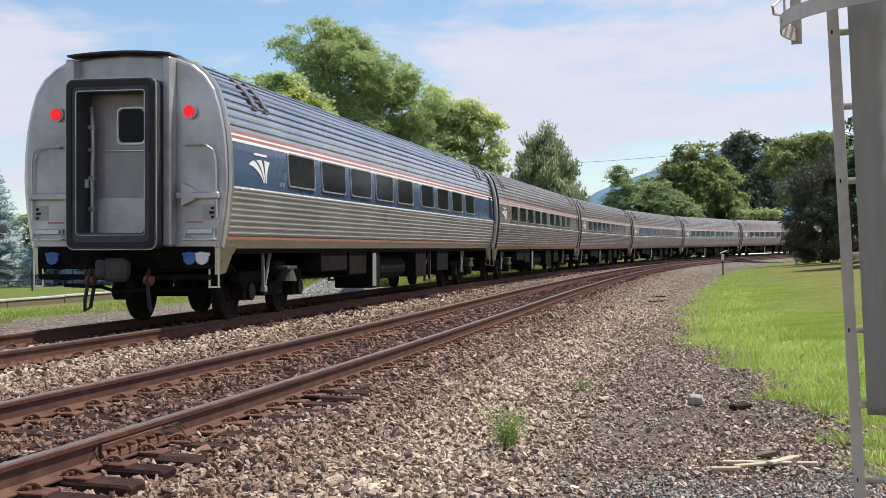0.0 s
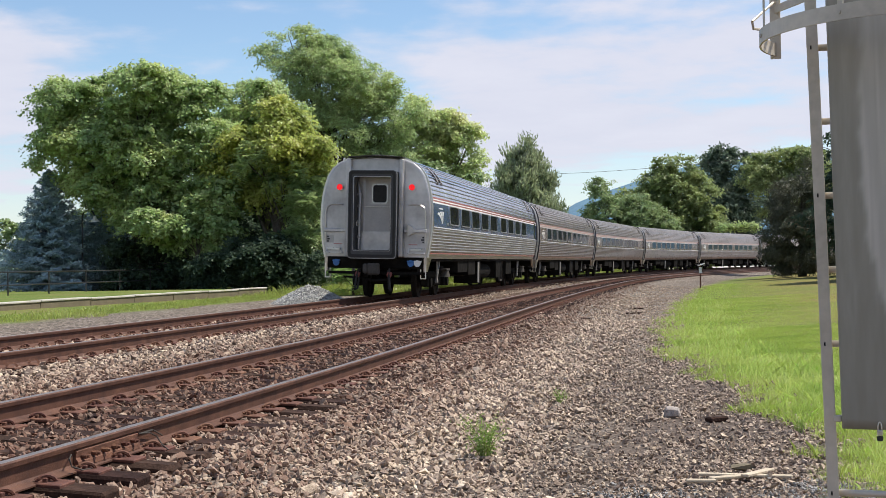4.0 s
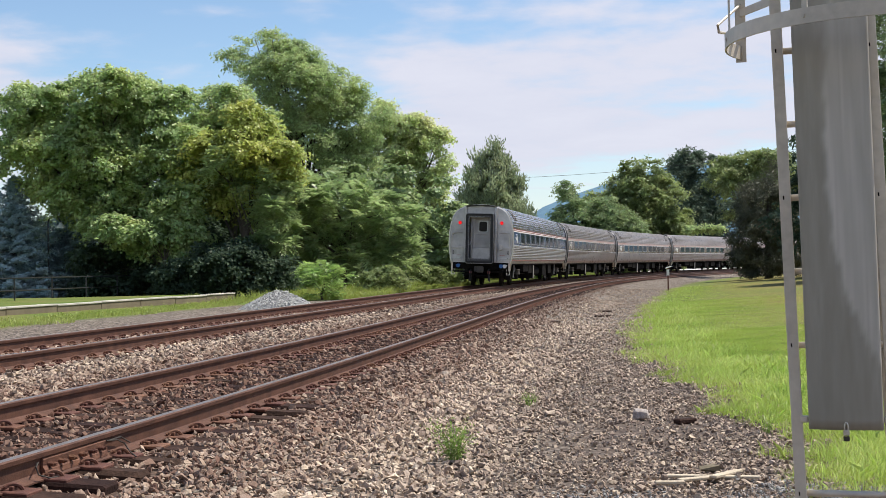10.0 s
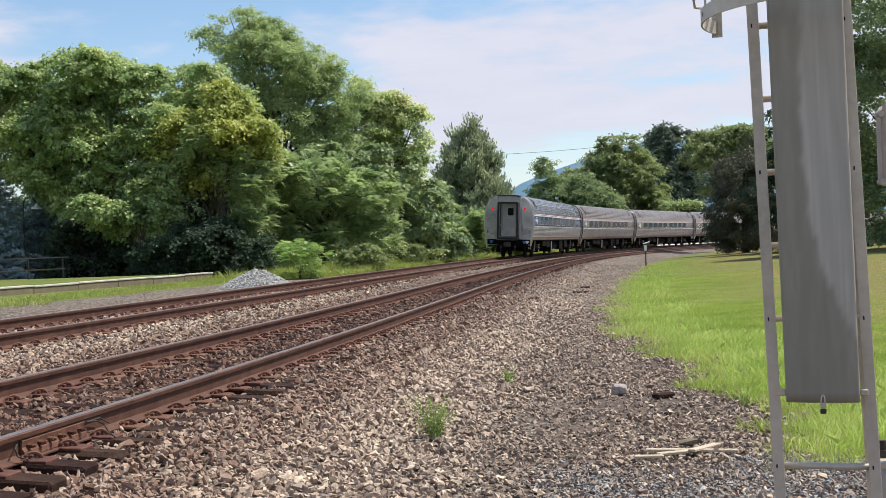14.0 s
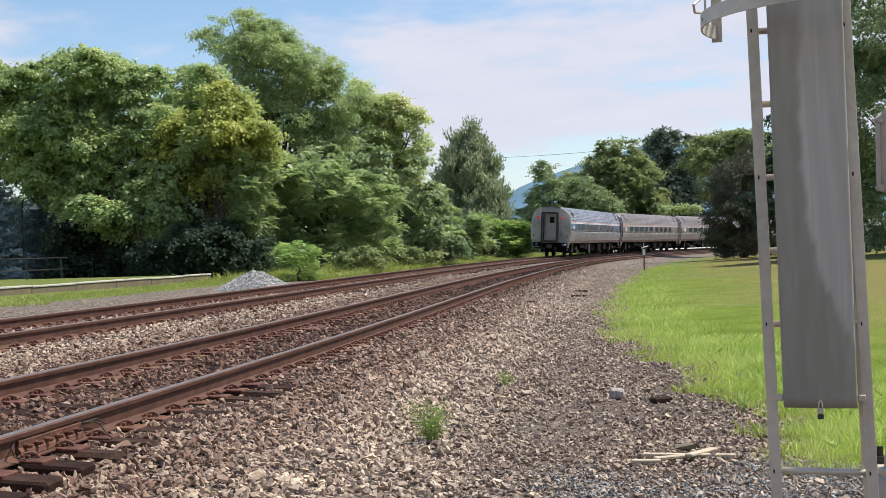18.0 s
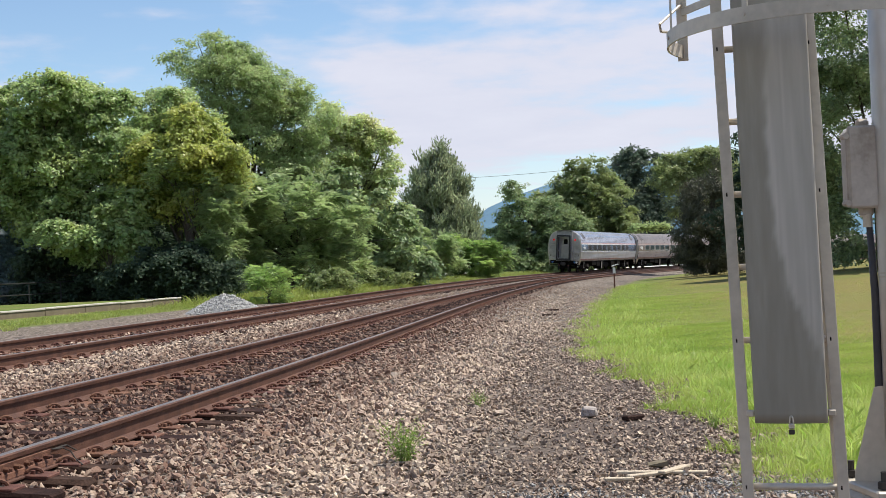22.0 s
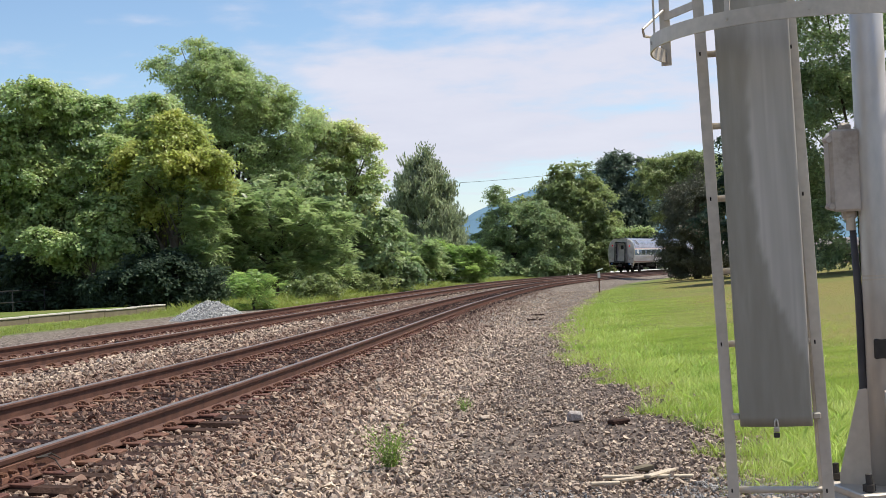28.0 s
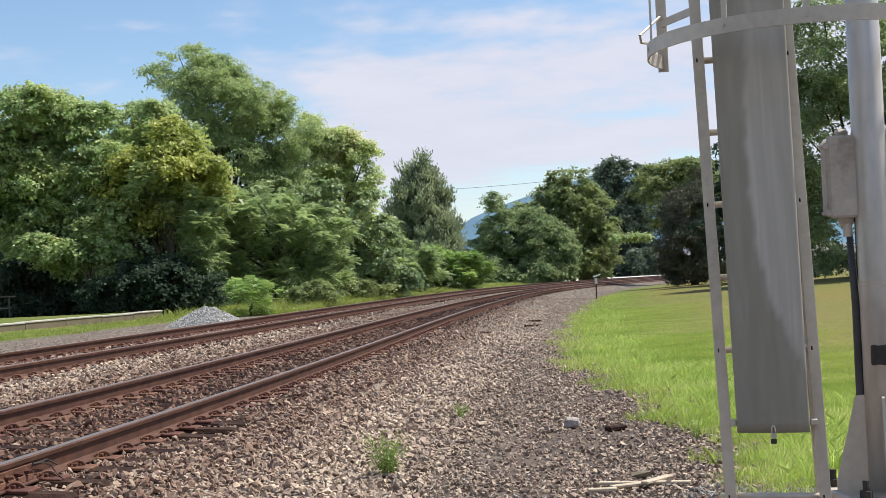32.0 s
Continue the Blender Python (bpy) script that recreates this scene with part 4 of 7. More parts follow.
    for k in (-1, 1):
        if tail:
            lamp = part("tail_lamp", Shape().drum((xf + sgn * 0.035, k * 1.05, 3.16), (1, 0, 0), 0.108, 0.035, 24, 0.095), END_GREY, car, "round grey lamp ring")
            part("lens", Shape().drum((xf + sgn * 0.075, k * 1.05, 3.16), (1, 0, 0), 0.085, 0.015, 24, 0.07), TAIL_RED, lamp, "glowing red tail lens")
        g = Shape().tube([(xf + sgn * 0.02, k * 0.98, 2.66), (xf + sgn * 0.08, k * 0.99, 2.67), (xf + sgn * 0.08, k * 1.30, 2.67), (xf + sgn * 0.07, k * 1.41, 2.60), (xf + sgn * 0.06, k * 1.45, 2.45), (xf + sgn * 0.03, k * 1.46, 1.6)], 0.014, 6)
        part("grab_rail", g, STEEL, car, "thin steel grab rail")
        ledge = Shape().box(xf + min(0, sgn * 0.09), xf + max(0, sgn * 0.09), min(k * 0.83, k * 1.50), max(k * 0.83, k * 1.50), 1.885, 1.985, 0.015)
        if k < 0:
            ledge.add([(xf + sgn * 0.0, -0.96, 2.12), (xf + sgn * 0.16, -0.96, 2.12), (xf, -1.25, 1.94), (xf, -0.96, 1.78), (xf + sgn * 0.16, -0.96, 1.78)], [(0, 1, 2), (4, 3, 2), (1, 4, 2), (0, 3, 4, 1), (0, 2, 3)])
        part("buffer_ledge", ledge, END_GREY, car)
        stp = Shape().box(xf + sgn * 0.05 - 0.05, xf + sgn * 0.05 + 0.05, min(k * 0.95, k * 1.45), max(k * 0.95, k * 1.45), 1.28, 1.31, 0.005)
        stp.box(xf + sgn * 0.06 - 0.02, xf + sgn * 0.06 + 0.02, min(k * 1.0, k * 1.40), max(k * 1.0, k * 1.40), 1.37, 1.45, 0.01)
        for yy in (0.98, 1.42):
            stp.bar((xf + sgn * 0.02, k * yy, 1.45), (xf + sgn * 0.10, k * yy, 1.28), 0.02, 0.02, (0, 1, 0))
        part("folding_step", stp, TRIM, car, "bright folding step bar")
        lab = part("notice", Shape().box(xf + sgn * 0.006 - 0.005, xf + sgn * 0.006 + 0.005, min(k * 1.22, k * 1.44), max(k * 1.22, k * 1.44), 1.58, 1.80), DOOR_GREY, car, "small pale notice with dark marks")
        for i in range(3):
            part("mark", Shape().box(xf + sgn * 0.014 - 0.002, xf + sgn * 0.014 + 0.002, min(k * (1.36 - 0.03 * (i % 2)), k * 1.41), max(k * (1.36 - 0.03 * (i % 2)), k * 1.41), 1.60 + 0.065 * i, 1.64 + 0.065 * i), RUBBER, lab)
        part("warning_mark", Shape().box(xf + sgn * 0.006 - 0.004, xf + sgn * 0.006 + 0.004, min(k * 0.97, k * 1.22), max(k * 0.97, k * 1.22), 1.535, 1.56), RED, car)
        plugs = ((1.05, PLUG_BLUE), (1.24, WHITE)) if k < 0 else ((1.12, PLUG_BLUE),)
        for y, m in plugs:
            pl = Shape().drum((xf + sgn * 0.03, k * y, 1.02), (1, 0, 0), 0.095, 0.05, 16, 0.08).box(xf + sgn * 0.05 - 0.04, xf + sgn * 0.05 + 0.04, k * y - 0.11, k * y + 0.11, 1.05, 1.10, 0.01)
            part("cable_socket", pl, m, car, "blue cable socket" if m is PLUG_BLUE else "white cable socket")
        hose = [(xf + sgn * 0.12, k * 0.45, 0.86), (xf + sgn * 0.22, k * 0.46, 0.70), (xf + sgn * 0.25, k * 0.50, 0.42), (xf + sgn * 0.22, k * 0.52, 0.25), (xf + sgn * 0.16, k * 0.46, 0.30), (xf + sgn * 0.12, k * 0.42, 0.62), (xf + sgn * 0.1, k * 0.4, 0.82)]
        part("air_hose", Shape().tube(hose, 0.028, 7), RUBBER, car, "looped black air hose")
        part("hose_cap", Shape().drum((xf + sgn * 0.16, k * 0.46, 0.70), (0, 1, 0.3), 0.075, 0.06, 12), HOSE_RED, car, "worn red hose fitting")
        corner_steps(car, xf - sgn * 0.03 if sgn > 0 else xf + 0.03, k)
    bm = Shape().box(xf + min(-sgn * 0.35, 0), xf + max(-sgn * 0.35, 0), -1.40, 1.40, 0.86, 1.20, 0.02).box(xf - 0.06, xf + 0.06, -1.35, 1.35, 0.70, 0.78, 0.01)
    part("end_beam", bm, UNDER, car, "grimy end beam, blackened for shade")
    cp = Shape().box(xf + min(0, sgn * 0.30), xf + max(0, sgn * 0.30), -0.12, 0.12, 0.74, 0.98, 0.03)
    cp.box(xf + sgn * 0.36 - 0.10, xf + sgn * 0.36 + 0.10, -0.22, 0.14, 0.68, 1.02, 0.05).box(xf + sgn * 0.42 - 0.08, xf + sgn * 0.42 + 0.08, 0.10, 0.24, 0.72, 1.0, 0.04)
    part("coupler", cp, UNDER_GREY if tail else UNDER, car, "dusty knuckle coupler")
    rod = Shape().tube([(xf + sgn * 0.10, 0.9, 0.62), (xf + sgn * 0.12, 0.3, 0.60), (xf + sgn * 0.22, 0.0, 0.52), (xf + sgn * 0.12, -0.4, 0.56)], 0.03, 6)
    part("uncoupling_rod", rod, UNDER, car)


def swoosh(body, k):
    """The plain white emblem: three curved bands that sweep across and meet at a low point."""
    x0, z0 = 1.92, 2.40

    def pos(u, v, dep):
        return (x0 + u, k * (section_at(z0 + v) + 0.004 + dep), z0 + v)

    def arc(a, h, ax, az):
        cx, cz = a + 0.72 * (ax - a), h - 0.22 * (h - az)
        return [((1 - t) ** 2 * a + 2 * t * (1 - t) * cx + t * t * ax, (1 - t) ** 2 * h + 2 * t * (1 - t) * cz + t * t * az) for t in np.linspace(0, 1, 9)]
    for a0, a1, h0, h1, ax in ((-0.56, -0.34, 0.05, 0.12, 0.10), (-0.21, 0.02, 0.125, 0.15, 0.15), (0.16, 0.44, 0.15, 0.13, 0.205)):
        lower, upper = arc(a0, h0, ax, -0.20), arc(a1, h1, ax + 0.035, -0.215)
        part("emblem_band", slab(lower + upper[::-1], pos, 0.004), WHITE, body, "plain white curved emblem band")
    part("emblem_bar", slab([(-0.30, 0.205), (0.30, 0.205), (0.30, 0.24), (-0.30, 0.24)], pos, 0.004), WHITE, body)
    for i in range(4):
        part("number_bar", slab([(0.90 + 0.075 * i, -0.235), (0.95 + 0.075 * i, -0.235), (0.95 + 0.075 * i, -0.16), (0.90 + 0.075 * i, -0.16)], pos, 0.003), TRIM, body)


def make_car(tail):
    label = "ribbed stainless passenger car with blue window band, last in line" if tail else "ribbed stainless steel passenger car, its window band dulled for reflections"
    car = thing("passenger_car", label, "train car", "cars of the passenger train")
    part("roof", roof_shape(), STEEL_ROOF if tail else STEEL_TINTED, car, "ribbed stainless roof")
    for k in (-1, 1):
        side = part("lower_side", side_strip(k, 1.335, 2.03, 8, 0.034), STEEL if tail else STEEL_TINTED, car, "ribbed stainless lower side", smooth=True)
        part("sill", side_strip(k, 1.16, 1.30, 0, n=2), STEEL if tail else STEEL_TINTED, side)
        part("red_line", side_strip(k, 1.295, 1.338, 0, proud=0.022), RED if tail else DULLED_RED, side, "thin red sill stripe")
        part("white_line", side_strip(k, 2.03, 2.085, 1, 0.022, proud=0.012), BELT, side, "bright rounded belt moulding")
        band = part("window_band", side_strip(k, 2.075, 2.755, 0, n=6), BLUE if tail else TAUPE, car, "glossy dark blue window band" if tail else "dull grey-brown window band")
        for z0, z1, m in ((2.755, 2.80, WHITE if tail else DULLED_WHITE), (2.80, 2.845, RED if tail else DULLED_RED), (2.845, 2.875, WHITE if tail else DULLED_WHITE), (2.875, 2.93, RED if tail else DULLED_RED)):
            part("stripe", side_strip(k, z0, z1, 0, proud=0.004), m, band)
        make_windows(band, k)
        swoosh(band, k)
        door = part("vestibule_door", slab(round_rect(0.86, 2.25, 0.05), lambda u, v, dep: (24.85 + u, k * (section_at(2.42 + v) + 0.004 + dep), 2.42 + v), 0.012, round_rect(0.80, 2.19, 0.04)), RUBBER, car, "dark seal round the vestibule door")
        part("door_pane", slab(round_rect(0.36, 0.70, 0.05), lambda u, v, dep: (24.85 + u, k * (section_at(2.5 + v) + 0.004 + dep), 2.5 + v), 0.01), TINT, door)
        part("fuel_plate", slab(round_rect(0.26, 0.15, 0.02), lambda u, v, dep: (10.4 + u, k * (section_at(1.72 + v) + 0.016 + dep), 1.72 + v), 0.01), STEEL, side)
        for x in (2.05, 2.60, 23.2, 23.75):
            zs = [3.34 + 0.055 * i for i in range(10)]
            slant = -1 if x < 13 else 1
            for w, lift, m, name, say in ((0.24, 0.022, UNDER_GREY, "roof_vent", "dark slanted roof vent"), (0.17, 0.034, STEEL_TINTED, "vent_cover", "dull steel vent cover")):
                cut = zs if w > 0.2 else zs[1:-1]
                hatch = Shape()
                v = []
                for dx, up in ((-w / 2, 0.0), (-w / 2, lift), (w / 2, lift), (w / 2, 0.0)):
                    for z in cut:
                        t = (z - 3.34) / 0.5
                        v.append((x + dx + slant * 0.34 * t, k * (section_at(z) + up * (1 - 0.6 * t) + 0.004), z + up * (0.3 + 0.7 * t)))
                n = len(cut)
                hatch.add(v, [(r * n + i, r * n + i + 1, (r + 1) * n + i + 1, (r + 1) * n + i) for r in range(3) for i in range(n - 1)])
                part(name, hatch, m, car, say)
    full = [(y + 0.05, z) for y, z in HALF_SECTION[:-3]] + [(0.83, 4.012), (0.46, 4.07), (0.0, 4.09)]
    full = full + [(-y, z) for y, z in full[-2::-1]]
    for x in (0.50, 25.42):
        rim = Shape()
        n = len(full)
        rim.add([(x + dx, y * k, 2.45 + (z - 2.45) * k) for dx, k in ((0, 0.97), (0, 1.0), (0.085, 1.0), (0.085, 0.97)) for y, z in full], [(r * n + i, r * n + i + 1, (r + 1) * n + i + 1, (r + 1) * n + i) for r in range(3) for i in range(n - 1)])
        # trim made dark where cars couple, for the gap between them
        part("end_trim", rim, STEEL if tail and x < 1 else DARK_FRAME, car, "bright steel trim round the body end" if tail and x < 1 else "dark trim round the body end")
    make_end(car, 0.42, -1, tail)
    make_end(car, 25.58, 1, False)
    make_underside(car)
    make_truck(car, 3.94, tail)
    make_truck(car, 22.07, tail)
    return car


last_car = make_car(True)
CARS = [last_car, make_car(False)]
for _ in range(5):
    CARS.append(copy_thing(CARS[1], Matrix.Identity(4)))

CAR_PITCH = 26.01


def tail_run(t):
    """Distance run by the rear of the train at t seconds: it gathers speed slowly."""
    return float(np.interp(t, (-1, 0, 2, 6, 12, 17, 22, 25, 28, 32, 33), (6.75, 11.021, 19.717, 37.888, 66.362, 91.736, 117.384, 132.998, 148.548, 169.35, 174.55)))


def smooth_run(t):
    return sum(tail_run(min(33, max(-1, t + o))) * w for o, w in ((-0.9, 0.2), (-0.4, 0.2), (0, 0.2), (0.4, 0.2), (0.9, 0.2)))


def car_pose(s):
    p, q = on_line(s + 3.94), on_line(s + 22.07)
    u = (q - p).normalized()
    right = Vector((u.y, -u.x, 0))
    lean = float(far_lean(s))
    left = -(right * math.cos(lean) - Vector((0, 0, 1)) * math.sin(lean))
    up = right * math.sin(lean) + Vector((0, 0, 1)) * math.cos(lean)
    o = (p + q) / 2 - u * 13.005
    m = Matrix((u, left, up)).transposed().to_4x4()
    m.translation = (o.x, o.y, LIFT + float(grade(s + 13)))
    return m


def motions():
    times = [i * 0.8 for i in range(41)]
    for i, car in enumerate(CARS):
        walk(car, [(t, car_pose(smooth_run(t) + i * CAR_PITCH)) for t in times])
    spin = [i * 0.1 for i in range(321)]
    for ws in WHEELSETS:
        x = ws.location.x
        walk(ws, [(t, Matrix.Translation((x, 0, 0.457)) @ Matrix.Rotation(smooth_run(t) / 0.457, 4, "Y")) for t in spin])


def at_bearing(deg, dist):
    """World x, y at a compass-like bearing (clockwise from +y) and distance from the viewer's stand."""
    return dist * math.sin(radians(deg)), dist * math.cos(radians(deg))


def height_at(x, y):
    return float(ground_z(np.array([x]), np.array([y]))[0])


# ---- signal mast, ladder and cage ----
def make_ladder():
    lad = thing("access_ladder", "galvanised steel access ladder with a locked climbing shield", "ladder")

    def rail_pt(k, z):
        t = (z - 0.2) / 1.75
        a = Vector((1.746, 5.089, 0)).lerp(Vector((1.704, 5.103, 0)), t)
        b = Vector((2.091, 4.955, 0)).lerp(Vector((2.042, 4.977, 0)), t)
        q = a if k == 0 else b
        return Vector((q.x, q.y, z))
    across = (rail_pt(1, 1) - rail_pt(0, 1)).normalized()
    toward = Vector((across.y, -across.x, 0))
    foot = height_at(1.9, 5.0)
    for k in (0, 1):
        a, b = rail_pt(k, foot - 0.05), rail_pt(k, 4.6)
        sh = Shape().bar(a, b, 0.045, 0.010, toward, 0.002)
        if k == 0:
            sh.bar(a - across * 0.019 - toward * 0.022, b - across * 0.019 - toward * 0.022, 0.008, 0.044, toward, 0.002)
        else:
            sh.bar(a - across * 0.024 - toward * 0.034, b - across * 0.024 - toward * 0.034, 0.020, 0.010, toward, 0.002)
        sr = part("side_rail", sh, GALV, lad, "flat galvanised side rail")
        for i in range(-2, 16):
            z = 0.157 + 0.298 * i
            if foot < z < 4.5 and i % 2 == 0:
                part("slot", Shape().bar(rail_pt(k, z - 0.008) + toward * 0.0052 - across * 0.006, rail_pt(k, z + 0.008) + toward * 0.0052 - across * 0.006, 0.006, 0.002, toward), UNDER, sr, "dark rung slot")
    for i in range(-1, 15):
        z = 0.157 + 0.298 * i
        if foot + 0.1 < z < 4.5:
            part("rung", Shape().tube([rail_pt(0, z) - toward * 0.02, rail_pt(1, z) - toward * 0.02], 0.0135, 12), GALV, lad, smooth=True)
    # climbing shield: a folded plate hung in front of the rungs
    def sp(u, z):
        t = (z - 0.425) / 1.615
        a = Vector((1.756, 5.0, 0)).lerp(Vector((1.730, 5.010, 0)), t)
        b = Vector((2.020, 4.900, 0)).lerp(Vector((2.003, 4.907, 0)), t)
        q = a.lerp(b, u)
        return Vector((q.x, q.y, z))
    sh = Shape()
    us = [0, 0] + [0.02 + 0.032 * i for i in range(31)] + [1, 1]
    back = [0.05, 0.008] + [-0.007 * math.sin(math.pi * i / 30) for i in range(31)] + [0.008, 0.05]
    zs = [0.425 + 0.04 * i for i in range(72)]
    n = len(us)
    outer = [sp(u, z) - toward * (b - 0.010 * math.sin(math.pi * u) * (0.6 + 0.5 * math.sin(1.5 * z)) + (0.008 * math.sin(2.1 * z + 2.5 * u))) for z in zs for u, b in zip(us, back)]
    inner = [p - toward * 0.003 for p in outer]
    m = len(outer)
    f = [(j * n + i, j * n + i + 1, (j + 1) * n + i + 1, (j + 1) * n + i) for j in range(len(zs) - 1) for i in range(n - 1)]
    f += [tuple(m + q for q in reversed(face)) for face in f]
    f += [(i, m + i, m + i + 1, i + 1) for i in range(n - 1)]
    sh.add(outer + inner, f)
    plate = part("climbing_shield", sh, SHIELD, lad, "streaked dull grey shield plate", smooth=True)
    # paler patch with a curved edge, and run marks
    U, Z = np.meshgrid(us, zs)
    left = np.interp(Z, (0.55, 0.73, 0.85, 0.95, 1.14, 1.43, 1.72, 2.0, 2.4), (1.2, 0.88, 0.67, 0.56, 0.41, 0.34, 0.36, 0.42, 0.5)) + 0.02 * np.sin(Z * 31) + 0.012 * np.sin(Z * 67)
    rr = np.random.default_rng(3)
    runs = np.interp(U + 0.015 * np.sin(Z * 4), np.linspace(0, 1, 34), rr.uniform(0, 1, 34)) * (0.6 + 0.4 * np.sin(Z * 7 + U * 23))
    pale_patch = np.clip((U - left) / 0.07, 0, 1) * np.clip(0.85 - 0.7 * (U - left), 0.15, 1) * (0.55 + 0.45 * runs) * np.interp(Z, (0.6, 0.9, 1.6, 2.1), (0.5, 1, 0.9, 0.35))
    pale_patch += 0.05 * runs
    at = plate.data.attributes.new("pale_patch", "FLOAT", "POINT")
    at.data.foreach_set("value", np.tile(np.clip(pale_patch, 0, 1).ravel(), 2).astype(np.float32))
    for z in (0.46, 2.25):
        for u in (-0.06, 1.06):
            c = sp(u, z)
            part("bracket", Shape().bar(c - across * 0.016 - toward * 0.05, c + across * 0.016 - toward * 0.05, 0.026, 0.026, (0, 0, 1), 0.004), GALV, lad)
    # padlock on its hasp
    c = sp(0.50, 0.425) + toward * 0.012
    ring = [c + across * 0.007 * math.cos(a) + Vector((0, 0, 0.004 + 0.026 * math.sin(a))) for a in np.linspace(-0.3, math.pi + 0.3, 12)]
    lock = part("padlock_shackle", Shape().tube(ring, 0.0035, 6), STEEL, lad, "steel padlock shackle", smooth=True)
    part("padlock_body", Shape().bar(c - across * 0.012 + Vector((0, 0, -0.010)), c + across * 0.012 + Vector((0, 0, -0.010)), 0.012, 0.022, (0, 0, 1), 0.004), BRASS, lad, "small bright padlock")
    part("padlock_cover", Shape().bar(c - across * 0.012 + Vector((0, 0, -0.033)), c + across * 0.012 + Vector((0, 0, -0.033)), 0.010, 0.020, (0, 0, 1), 0.003), UNDER_GREY, lad)
    part("scratch", Shape().bar(c + across * 0.012 + toward * -0.004 + Vector((0, 0, 0.05)), c + across * 0.024 + toward * -0.004 + Vector((0, 0, 0.085)), 0.002, 0.003), WHITE, plate)
    return lad, across, toward


ladder, ACROSS, TOWARD = make_ladder()


def make_cage():
    """The flat hoop of the ladder cage with its upright straps."""
    cage = thing("ladder_cage", "flat galvanised hoop of a ladder safety cage", "ladder cage")
    cx, cy, r = 2.085, 4.975, 0.605
    right, ahead = Vector((0.993, -0.118, 0)), Vector((0.118, 0.993, 0))

    def on_ring(a, rr=r):
        return Vector((cx, cy, 0)) + right * (rr * math.cos(a)) - ahead * (rr * math.sin(a))

    def hoop(z, a0, a1, h, name="hoop"):
        sh = Shape()
        angs = np.linspace(radians(a0), radians(a1), 60)
        pts = [on_ring(a) + Vector((0, 0, z)) for a in angs]
        ups = [((on_ring(a) - Vector((cx, cy, 0))).normalized(), Vector((0, 0, 1))) for a in angs]
        sh.sweep(((-0.004, -h / 2), (0.004, -h / 2), (0.004, h / 2), (-0.004, h / 2)), pts, ups)
        return part(name, sh, GALV, cage, "flat galvanised hoop band")
    hoop(1.985, -28, 216, 0.058)
    hoop(2.62, -28, 216, 0.058)
    for a, w in ((28, 0.03), (62, 0.03), (103, 0.024), (132, 0.022), (180, 0.014)):
        rad = radians(a)
        p = on_ring(rad, r - 0.008)
        tang = Vector((0, 0, 1)).cross(p - Vector((cx, cy, 0))).normalized()
        low = 1.99
        part("strap", Shape().bar(p + Vector((0, 0, low)), p + Vector((0, 0, 4.4)), w, 0.007, p - Vector((cx, cy, 0)), 0.001), GALV, cage, "upright galvanised strap")
        part("strap_bolt", Shape().drum(p + Vector((0, 0, 1.985)) + tang * 0.0, p - Vector((cx, cy, 0)), 0.008, 0.016, 8), GALV, cage)
    # bent bracket where the hoop ends
    end = on_ring(radians(216))
    rail = Vector((1.70, 5.10, 0))
    br = part("bracket", Shape().bar(end + Vector((0, 0, 1.945)), end + Vector((0, 0, 2.75)), 0.044, 0.007, TOWARD, 0.001), GALV, cage, "upright steel bracket at the end of the hoop")
    for z in (2.065, 2.155, 2.60):
        part("bracket_arm", Shape().bar(end + Vector((0, 0, z)), rail + Vector((0, 0, z)), 0.007, 0.034, (0, 0, 1), 0.001), GALV, br)
    part("brace", Shape().tube([end + Vector((0, 0, 2.06)), on_ring(radians(196), r + 0.03) + Vector((0, 0, 2.045)), on_ring(radians(194), r + 0.032) + Vector((0, 0, 2.07)), end + Vector((0, 0, 2.19))], 0.006, 6), GALV, br)
    return cage


make_cage()


